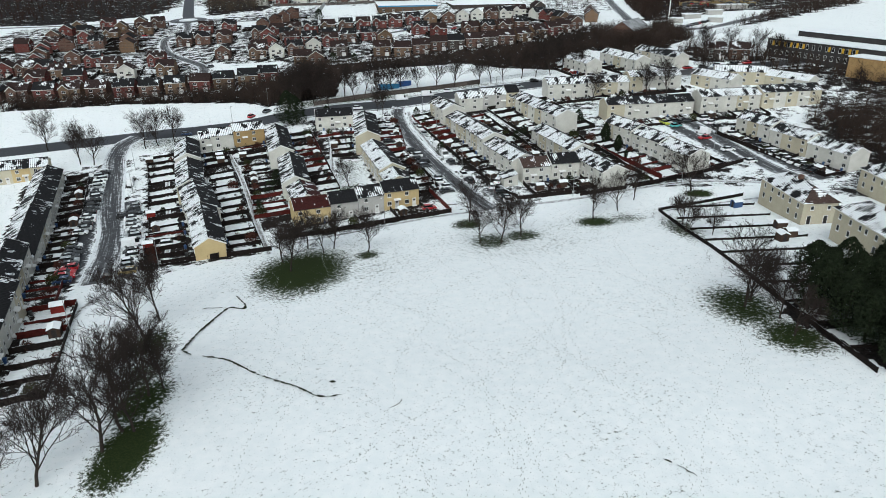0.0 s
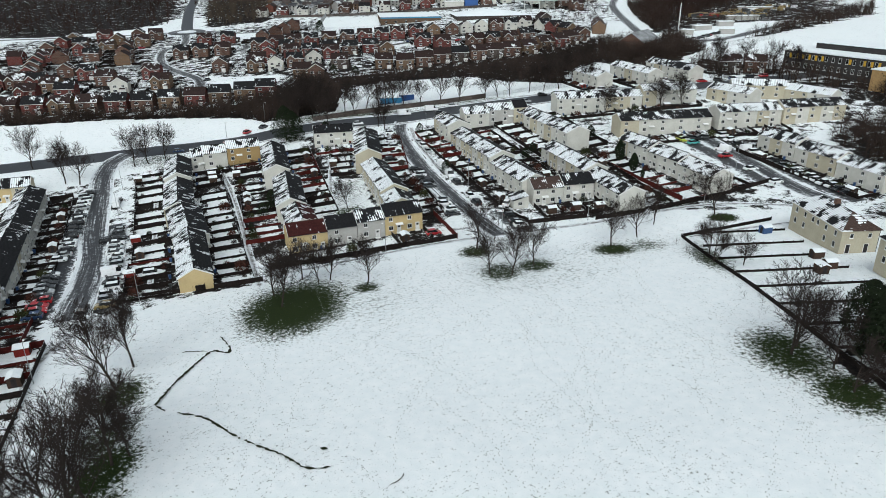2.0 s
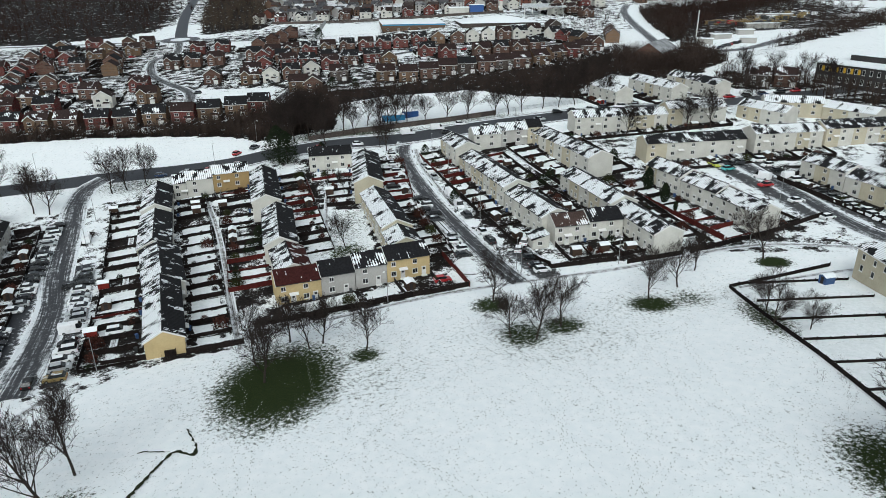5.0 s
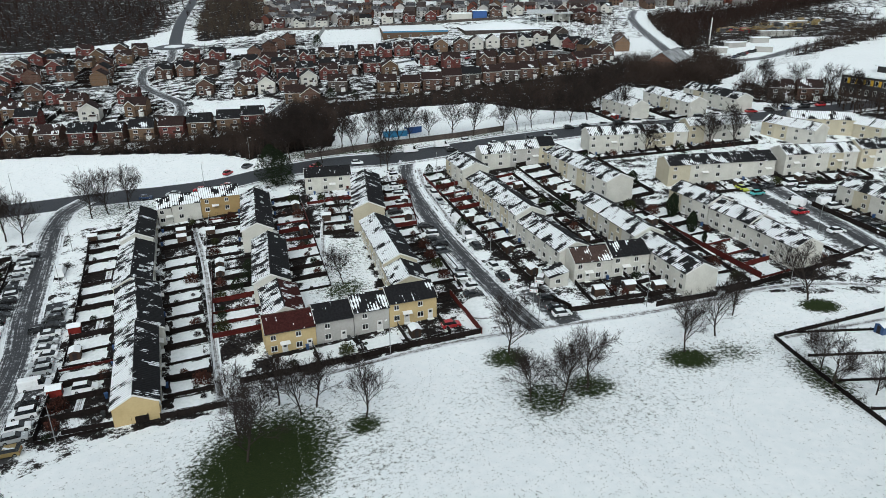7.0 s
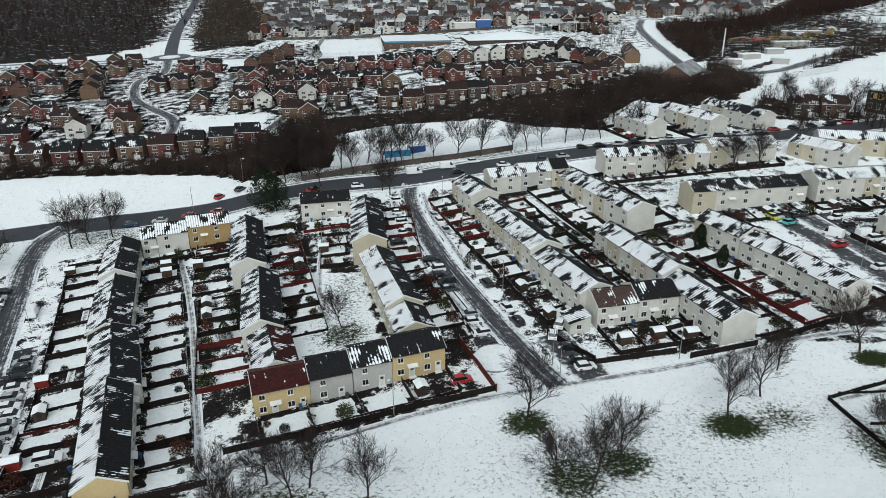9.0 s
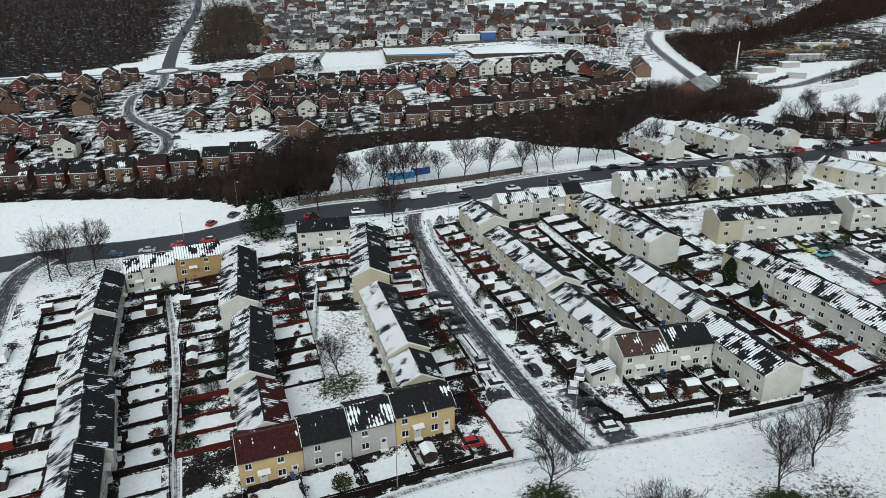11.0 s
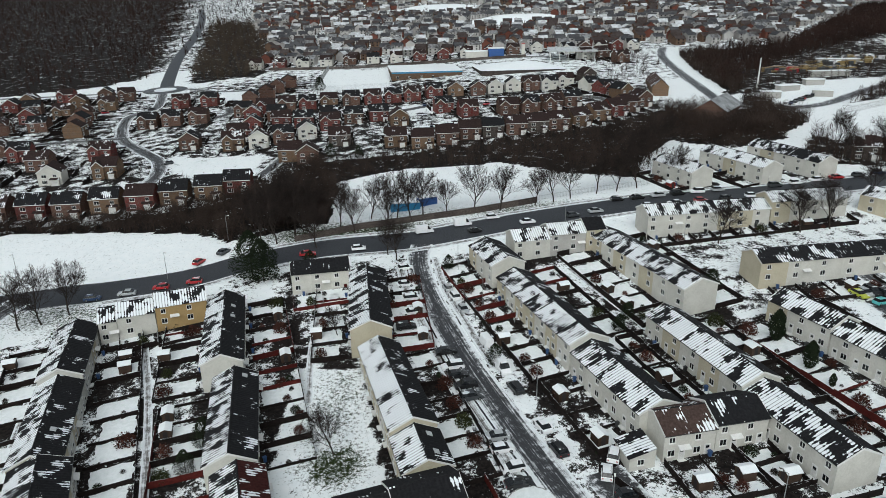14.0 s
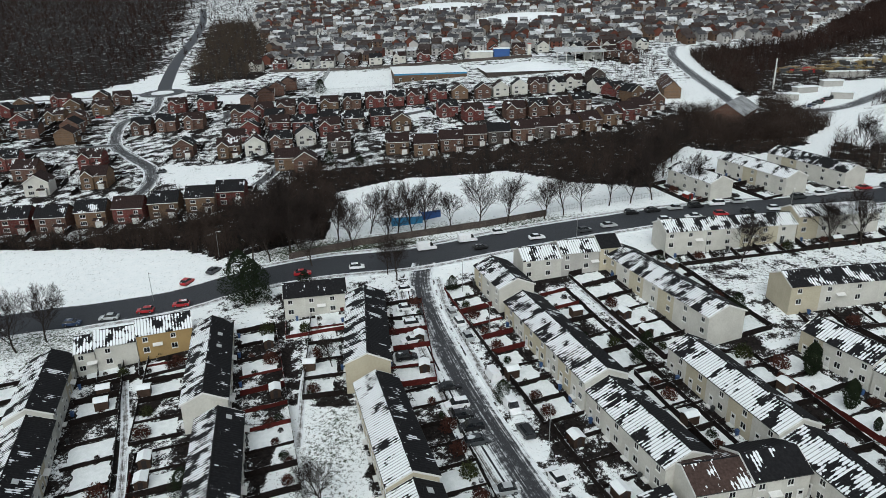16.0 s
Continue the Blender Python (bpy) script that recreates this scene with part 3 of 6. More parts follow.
def kerbed_island(x, y, rx, ry):
    b = Build()
    for k in range(28):
        a, c = 2 * math.pi * k / 28, 2 * math.pi * (k + 1) / 28
        ring = [[(x + rx * f * math.cos(w), y + ry * f * math.sin(w)) for w in (a, c)] for f in (0.02, 0.95, 1.0)]
        up = [[(u, v, gz(u, v) + h) for u, v in q] for q, h in zip(ring, (0.30, 0.22, 0.20))]
        low = [(u, v, gz(u, v) - 0.05) for u, v in ring[2]]
        b.face([up[0][0], up[1][0], up[1][1], up[0][1]], 0).face([up[1][0], up[2][0], up[2][1], up[1][1]], 1).face([up[2][0], low[0], low[1], up[2][1]], 1)
    return tagged(new("kerbed_island", b.mesh("kerbed_island", [LAWN_SNOW, KERB])), "snow-covered grass bulge with a concrete kerb", "pavement", kind="structure")


kerbed_island(9.3, 110.2, 4.4, 5.0)
# roads of the brick estate and the hill beyond
FAR_ROADS = (
    ([(-375, 1100), (-329, 968), (-284, 816), (-237, 634), (-204, 525), (-191, 487)], 9.0, ROAD), ([(-188, 474), (-173, 424), (-178, 400), (-162, 355), (-143, 330), (-127, 311), (-119, 291), (-117, 270)], 6.5, STREET),
    ([(-204, 480), (-240, 470), (-330, 455)], 6.0, STREET), ([(-176, 484), (-140, 470), (-90, 500)], 6.0, STREET), ([(-160, 352), (-200, 345), (-260, 330)], 5.5, LANE), ([(-54, 330), (-64, 318), (-72, 311), (-74, 292), (-77, 276)], 5.5, STREET),
    ([(-128, 415), (-124, 400), (-135, 385), (-150, 392)], 5.0, LANE), ([(-30, 385), (-10, 395), (15, 392), (40, 395), (70, 392), (80, 372)], 6.0, LANE), ([(-20, 345), (-5, 343), (30, 345), (62, 352)], 5.0, LANE),
    ([(155, 560), (143, 519), (135, 453), (130, 390), (129, 368), (136, 352), (150, 349), (172, 354), (212, 387), (260, 420)], 7.5, STREET), ([(0, 560), (60, 545), (140, 520)], 6.0, STREET),
)
for pts, w, mt in FAR_ROADS:
    ribbon("estate_road", pts, w, mt, 0.10, "estate road with snow at its edges", cross=4)


def roundabout():
    x, y = -190, 482
    b = Build()
    for k in range(28):
        a, c = 2 * math.pi * k / 28, 2 * math.pi * (k + 1) / 28
        for r0, r1, m in ((0.01, 7, 1), (7, 14, 0)):
            pts = [(x + r * math.cos(w), y + r * math.sin(w)) for r, w in ((r0, a), (r1, a), (r1, c), (r0, c))]
            b.face([(p, q, gz(p, q) + (0.16 if m == 0 else 0.45)) for p, q in pts], m)
    return tagged(new("roundabout", b.mesh("roundabout", [ROAD, SNOW])), "wet roundabout with a snowy island", "road", kind="structure")


roundabout()


# ---- terraced houses ----
def window_mesh(w, h, bars=1, glazed=False):
    """Frame, bars and sill as one stepped shell on the wall plane y = 0, facing -y; glazed: the glass is in it too."""
    t, back = 0.09, 0.10
    xs, opens = [-w / 2, -w / 2 + t], []
    for k in range(bars + 1):
        x = -w / 2 + w * (k + 1) / (bars + 1)
        opens.append(len(xs) - 1)
        xs += [x - 0.035, x + 0.035] if k < bars else [w / 2 - t, w / 2]
    zs = [-0.10, 0.0, t, h - t, h]
    deep = [[-0.15 if j == 0 else (-0.01 if j == 2 and i in opens else -0.04) for j in range(4)] for i in range(len(xs) - 1)]
    b, seen = Build(), {}

    def at(i, j, y):
        key = (i, j, y)
        if key not in seen:
            seen[key] = len(b.v)
            b.v.append((xs[i], y, zs[j]))
        return seen[key]

    def quad(a, c, d, e, m=0):
        b.f.append((a, c, d, e))
        b.m.append(m)

    nx = len(xs) - 1
    for i in range(nx):
        for j in range(4):
            y = deep[i][j]
            pane = y == -0.01
            if glazed or not pane:
                quad(at(i, j, y), at(i + 1, j, y), at(i + 1, j + 1, y), at(i, j + 1, y), int(pane))
            right = deep[i + 1][j] if i + 1 < nx else back
            if right != y:
                quad(at(i + 1, j, y), at(i + 1, j, right), at(i + 1, j + 1, right), at(i + 1, j + 1, y))
            over = deep[i][j + 1] if j < 3 else back
            if over != y:
                quad(at(i, j + 1, y), at(i + 1, j + 1, y), at(i + 1, j + 1, over), at(i, j + 1, over))
            if i == 0:
                quad(at(0, j, back), at(0, j, y), at(0, j + 1, y), at(0, j + 1, back))
            if j == 0:
                quad(at(i, 0, back), at(i + 1, 0, back), at(i + 1, 0, y), at(i, 0, y))
    return b


MESHES = {}


def shared(key, fn):
    if key not in MESHES:
        MESHES[key] = fn()
    return MESHES[key]


def add_window(parent, x, y, z, w, h, turn=0, bars=1, split=True):
    if not split:
        fr = part("window", shared(("win1", w, h, bars), lambda: window_mesh(w, h, bars, True).mesh("window", [TRIM, GLASS])), None, parent)
        fr.matrix_basis = pose(x, y, z, 0, 0, turn)
        return fr
    fr = part("window", shared(("win", w, h, bars), lambda: window_mesh(w, h, bars).mesh("window", TRIM)), None, parent)
    fr.matrix_basis = pose(x, y, z, 0, 0, turn)
    pane = part("pane", shared(("pane", w, h), lambda: Build().box((-w / 2 + 0.05, -0.012, 0.05), (w / 2 - 0.05, 0.05, h - 0.05)).mesh("pane", GLASS)), None, fr)
    return fr


def add_door(parent, x, y, z, turn=0, dark=False):
    def mk():
        b = Build()
        b.box((-0.46, -0.05, 0), (0.46, 0.08, 2.05), 0).box((-0.56, -0.04, 0), (-0.46, 0.09, 2.15), 1).box((0.46, -0.04, 0), (0.56, 0.09, 2.15), 1)
        b.box((-0.46, -0.04, 2.05), (0.46, 0.09, 2.15), 1).box((-0.3, -0.06, 1.35), (0.3, -0.045, 1.85), 2).box((-0.7, -0.7, -0.25), (0.7, 0.0, -0.02), 1)
        return b.mesh("door", [DOOR_DARK if dark else DOOR_WHITE, TRIM, GLASS])
    d = part("door", shared(("door", dark), mk), None, parent)
    d.matrix_basis = pose(x, y, z, 0, 0, turn)


EAVE, RIDGE = 5.0, 6.9


def terrace_house(w, wall, left, right, plan, depth=7.2, near_end=False, far_end=False, light=False, open_side=0):
    """x runs along the row from 0 to w, y across it; left is +y."""
    ob = new("terraced_house")
    h = depth / 2
    b = Build().prism([(-h, -2.5), (h, -2.5), (h, EAVE), (0, RIDGE - 0.02), (-h, EAVE)], 0.004, w - 0.004)
    part("wall", b, WALLS[wall], ob)
    o, th = 0.32, 0.14
    slope = (RIDGE - EAVE) / h
    x0, x1 = (-0.15 if near_end else 0.002), (w + 0.15 if far_end else w - 0.002)
    for s, kind in ((1, left), (-1, right)):
        e = (s * (h + o), EAVE - slope * o)
        prof = [e, (0, RIDGE), (0, RIDGE + th), (e[0], e[1] + th)]
        part("roof", Build().prism(prof if s < 0 else prof[::-1], x0, x1), ROOFS[kind], ob)
        if abs(open_side) > 1:
            continue
        g = s * (h + o + 0.06)
        part("gutter", Build().box((x0, min(g, g - 0.1 * s), e[1] - 0.06), (x1, max(g, g - 0.1 * s), e[1] + 0.06)), BIN_DARK, ob)
    part("ridge_tiles", Build().prism([(-0.16, RIDGE + th - 0.05), (0.16, RIDGE + th - 0.05), (0, RIDGE + th + 0.09)], x0, x1), ROOFS["brown" if left == "red" else "bare"], ob)
    for flag, x in ((near_end, x0), (far_end, x1)):
        if flag:
            for s in (1, -1):
                e = (s * (h + o), EAVE - slope * o)
                pr = [(e[0], e[1] - 0.16), (0, RIDGE - 0.16), (0, RIDGE + th + 0.03), (e[0], e[1] + th + 0.03)]
                part("verge_board", Build().prism(pr, x - 0.035, x + 0.035), TRIM, ob)
    for s in (-1, 1):
        turn, y = (0, -h - 0.002) if s < 0 else (180, h + 0.002)
        flip = 1 if (plan % 2 == 0) == (s < 0) else -1
        if s * open_side < 0:
            add_window(ob, w * 0.3, y, 3.25, 1.1, 1.1, turn, 1, False)
            add_window(ob, w * 0.3, y, 0.75, 1.3, 1.25, turn, 1, False)
            if abs(open_side) == 1:
                add_door(ob, w * 0.72, y, 0.05, turn, False)
            continue
        cx = w / 2
        add_window(ob, cx - flip * w * 0.25, y, 3.25, 1.5 if plan < 2 else 1.1, 1.1, turn, 1, s == open_side)
        add_window(ob, cx + flip * w * 0.25, y, 3.35, 0.95, 1.0, turn, 0, s == open_side)
        add_window(ob, cx - flip * w * 0.22, y, 0.75, 1.8 if s < 0 else 1.3, 1.25, turn, 1, s == open_side)
        add_door(ob, cx + flip * w * 0.28, y, 0.05, turn, plan == 1)
    if plan == 2:
        part("porch_canopy", Build().prism([(-h - 0.9, 2.25), (-h, 2.6), (-h, 2.7), (-h - 0.9, 2.35)], w * 0.5 + 0.2, w * 0.5 + 2.2), TRIM, ob)
    if plan == 1:
        part("vent_pipe", Build().tube((w * 0.5, -0.9, RIDGE - 0.7), (w * 0.5, -0.9, RIDGE + 0.25), 0.06, 0.06, 6), BIN_DARK, ob)
    if light:
        z = RIDGE - slope * 1.7 + th
        q = part("skylight", Build().box((w * 0.5 - 0.6, -0.5, 0.02), (w * 0.5 + 0.6, 0.5, 0.1)), [SKYLIGHT], ob)
        q.matrix_basis = pose(0, -1.9, z - 0.02, math.degrees(math.atan(slope)), 0, 0)
    tone = {"white": "white rendered", "cream": "cream rendered", "sand": "sand-yellow rendered", "grey": "grey rendered", "ochre": "ochre rendered"}[wall]
    cover = {"bare": "a dark bare tiled roof", "some": "a thinly snowed dark roof", "streak": "streaks of snow on its dark roof", "heavy": "a snow-covered roof", "red": "a dark red tiled roof", "redsnow": "a snowy red tiled roof", "brownsnow": "a snowy brown tiled roof"}
    return tagged(ob, "%s terraced house with %s" % (tone, cover[left if left != "bare" else right]), "house", "terraced houses")


def terrace(near, far, n, walls, left="streak", right="bare", depth=8.0, lights=(), dz=0.0, ends=(True, True)):
    """One level stretch of a terrace; the ground floor follows the mean height of the land under it."""
    a, b = Vector(near), Vector(far)
    d = (b - a).normalized()
    w = (b - a).length / n
    turn = math.degrees(math.atan2(d.y, d.x))
    mid = (a + b) / 2
    z = gz(mid.x, mid.y) + dz
    west = -1 if d.x * (mid.y - 20) - d.y * mid.x < 0 else 1
    side = west * (1 if mid.y < 166 and mid.x < 90 else 2)
    for k in range(n):
        q = a + d * (w * k)
        wall = walls[k % len(walls)]
        plan = (k * 7 + int(abs(a.x))) % 3
        ne, fe, li = k == 0 and ends[0], k == n - 1 and ends[1], k in lights
        key = ("terrace", round(w, 2), wall, left, right, plan, depth, ne, fe, li, side)
        put(key, lambda: terrace_house(w, wall, left, right, plan, depth, ne, fe, li, side), pose(q.x, q.y, z, 0, 0, turn))


C, W_, S_, G_, O_ = "cream", "white", "sand", "grey", "ochre"
terrace((-49.6, 72.0), (-59.6, 97.2), 5, [S_, C, W_, C, W_], depth=7.2)
terrace((-59.3, 97.5), (-68.8, 118.9), 4, [W_, W_, C, W_], depth=8.8, dz=0.3)
terrace((-69.8, 118.6), (-78.8, 143.3), 5, [C, W_, C, W_, W_], lights=(1,))
terrace((-78.9, 143.6), (-86.5, 165.5), 4, [W_, W_, C, W_], lights=())
terrace((-83, 168.3), (-79.5, 169.7), 1, [W_], "some", "streak")
terrace((-79.4, 169.8), (-72, 172.8), 1, [W_], "some", "streak", dz=0.2)
terrace((-71.9, 172.9), (-61.5, 177.2), 2, [O_, O_], "some", "streak", dz=0.5)
terrace((-47.7, 145.7), (-56.4, 176.8), 6, [W_, W_, C, W_, W_, C], lights=(3, 4))
terrace((-37.5, 117), (-44.5, 143.8), 5, [W_, C, W_, W_, W_], lights=(4,))
terrace((-31.4, 103), (-36.2, 116.6), 2, [W_, W_], "streak", "red", dz=-0.5)
terrace((-35.1, 98.4), (-25.9, 101.9), 2, [S_], "red", "red", dz=-0.2)
terrace((-25.8, 101.95), (-18.6, 104.6), 1, [G_], "bare", "bare", dz=-0.1)
terrace((-18.5, 104.7), (-11.6, 107.3), 1, [G_], "some", "some", dz=0.2)
terrace((-11.5, 107.4), (-1.8, 111), 2, [S_], "bare", "bare", dz=0.3)
terrace((-19.3, 155.1), (-23.8, 187.1), 6, [C, C, W_, C, C, W_], depth=8.6, dz=0.3)
terrace((-8.9, 124), (-17.6, 152.5), 6, [C, W_, C, C, C, C], left="heavy")
terrace((-6.2, 114.5), (-8.8, 123.7), 2, [C], lights=(0, 1), dz=-0.4)
terrace((-43, 187.3), (-29, 190.5), 3, [W_], "bare", "bare", dz=-0.3)
terrace((11.2, 183), (6.0, 197.5), 3, [W_, W_, C], depth=8.6)
terrace((24.1, 147), (12.3, 180.8), 7, [W_, C, W_, C, C, W_, C], depth=8.6)
terrace((32.1, 125.8), (24.4, 146.8), 4, [W_], depth=8.6)
terrace((29.9, 123.3), (38.7, 125.3), 2, [W_], "brownsnow", "brownsnow", dz=-0.2)
terrace((38.8, 125.35), (47.8, 127.4), 2, [W_], "bare", "bare", dz=-0.2)
terrace((12.8, 198.6), (22.3, 200.7), 2, [W_], "some", "heavy")
terrace((22.4, 200.7), (31.9, 202.6), 2, [G_], "some", "heavy", dz=0.3)
terrace((32.0, 202.6), (37.2, 203.7), 1, [C], "bare", "bare", dz=0.4)
terrace((51.6, 165.5), (38.3, 201.5), 7, [W_, W_, C, W_, C, W_, C], depth=8.8, dz=0.2)
terrace((56.8, 112), (51, 131.4), 4, [W_])
terrace((50.8, 131.7), (42, 159.6), 5, [W_, C, W_, C, W_], left="heavy")
terrace((84.6, 122.3), (80.0, 136.5), 3, [W_])
terrace((79.9, 136.8), (74.4, 149.2), 3, [W_], right="some")
terrace((74.2, 149.4), (68.2, 163.2), 3, [W_, W_, C], right="some")
terrace((131, 118), (125.5, 132.5), 3, [W_], "streak", "bare")
terrace((125.4, 132.8), (120, 147), 3, [C, C, W_], "streak", "some")
terrace((119.9, 147.2), (114.5, 161.5), 3, [W_, C, W_], "streak", "some")
terrace((67.6, 178.8), (101.8, 184.6), 5, [C, W_, W_, W_, W_], "bare", "some", dz=0.3)
terrace((104.2, 183.6), (128.2, 187.4), 5, [W_, W_, W_, C, W_], "some", "streak", dz=0.6)
terrace((128.5, 186.4), (153, 190.5), 5, [C, W_], "some", "some", dz=0.6)
terrace((49.6, 208.0), (84.4, 213.4), 7, [W_, W_, W_, W_, C, C, W_], "some", "streak", dz=0.2)
terrace((84.7, 213.4), (107, 216.8), 4, [C, W_, W_, W_], "some", "streak", dz=0.5)
terrace((127, 203), (116.5, 219), 4, [W_, W_, C, C], "heavy", "some")
terrace((76.5, 239.5), (69.5, 258.5), 4, [W_], "heavy", "some", 8.0)
terrace((98.8, 240.5), (88.5, 268), 5, [W_, W_, C, W_, W_], "heavy", "some", 8.0)
terrace((117.5, 243.5), (106.5, 272), 5, [W_, W_, W_, C, W_], "some", "some", 8.0)
terrace((124, 220.5), (144, 215.5), 4, [W_, C, C, C], "some", "heavy")
terrace((156, 198.5), (145.5, 213.5), 4, [W_, W_, C, C], "heavy", "heavy")
terrace((-83.7, 40.4), (-95, 68), 5, [W_, W_, C, W_, W_])
terrace((-95.1, 68.3), (-109, 102.5), 6, [W_, W_, W_, C, W_, W_], lights=())
terrace((-109.1, 102.8), (-125, 141.5), 7, [W_], lights=(4,))
terrace((-66, 2), (-80.6, 40.0), 7, [W_, W_, C, W_, W_, W_, C])
terrace((-160, 137.5), (-129, 149.5), 6, [S_, C], "some", "streak")


def lean_to():
    ob = new("house_extension")
    part("wall", Build().prism([(-2.2, -1), (2.2, -1), (2.2, 2.4), (-2.2, 3.6)][::-1], 0, 5.2), WALLS["white"], ob)
    part("roof", Build().prism([(-2.2, 3.62), (2.5, 2.35), (2.5, 2.47), (-2.2, 3.76)][::-1], -0.2, 5.4), ROOFS["streak"], ob)
    add_window(ob, -0.002, 0.3, 0.9, 1.2, 1.1, -90)
    return tagged(ob, "white single-storey extension with a snowy lean-to roof", "house extension")


ex = lean_to()
ex.matrix_basis = place(27.2, 118.0, 102)


# ---- hipped houses by the field ----
def hipped_house():
    ob = new("semi_detached_house")
    L, D, e, r = 20.0, 8.6, 5.6, 8.4
    h = D / 2
    part("wall", Build().box((0, -h, -2), (L, h, e)), WALLS["cream"], ob)
    o = 0.4
    z0 = e - 0.1
    P = [(-o, -h - o, z0), (L + o, -h - o, z0), (L + o, h + o, z0), (-o, h + o, z0), (h, 0, r), (L - h, 0, r)]
    for pts, kind in (((0, 1, 5, 4), "brownsnow"), ((2, 3, 4, 5), "streak"), ((1, 2, 5), "bare"), ((3, 0, 4), "brownsnow")):
        b = Build()
        up = [P[k] for k in pts]
        b.face(up).face([(x, y, z - 0.12) for x, y, z in up][::-1])
        for k in range(len(up)):
            p, q = up[k], up[(k + 1) % len(up)]
            b.face([(p[0], p[1], p[2] - 0.12), (q[0], q[1], q[2] - 0.12), q, p])
        part("roof", b, ROOFS[kind], ob)
    part("fascia", Build().box((-o, -h - o - 0.05, z0 - 0.2), (L + o, -h - o, z0 + 0.02)), TRIM, ob)
    part("fascia", Build().box((-o, h + o, z0 - 0.2), (L + o, h + o + 0.05, z0 + 0.02)), TRIM, ob)
    for x in (2.2, 5.8, 9.0, 11.0, 14.2, 17.8):
        add_window(ob, x, h + 0.002, 3.5, 0.95, 1.25, 180, 0)
        add_window(ob, x, -h - 0.002, 3.5, 1.1, 1.25, 0, 0)
        if x not in (9.0, 11.0):
            add_window(ob, x, h + 0.002, 0.8, 1.0, 1.4, 180, 0)
            add_window(ob, x, -h - 0.002, 0.8, 1.2, 1.4, 0, 0)
    for x in (8.9, 11.1):
        add_door(ob, x, -h - 0.002, 0.05, 0, True)
    for y in (-2.2, 2.0):
        add_window(ob, -0.002, y, 3.6, 0.9, 1.1, -90, 0)
        add_door(ob, -0.002, y + 0.4, 0.05, -90, True)
    part("chimney", Build().box((9.5, -0.5, 7.6), (10.5, 0.5, 9.3)), WALLS["brown"], ob)
    for s in (0.0, L):
        part("drainpipe", Build().tube((s, -h - 0.1, 0), (s, -h - 0.1, e), 0.06, 0.06, 6), BIN_DARK, ob)
    return tagged(ob, "cream rendered semi-detached house with a hipped snowy brown roof", "house", "semi-detached houses")


for x, y, t in ((97.2, 75.2, 94), (98.5, 42.5, 94), (127.5, 82, 94), (99.5, 10, 94)):
    put("hipped", hipped_house, place(x, y, t))


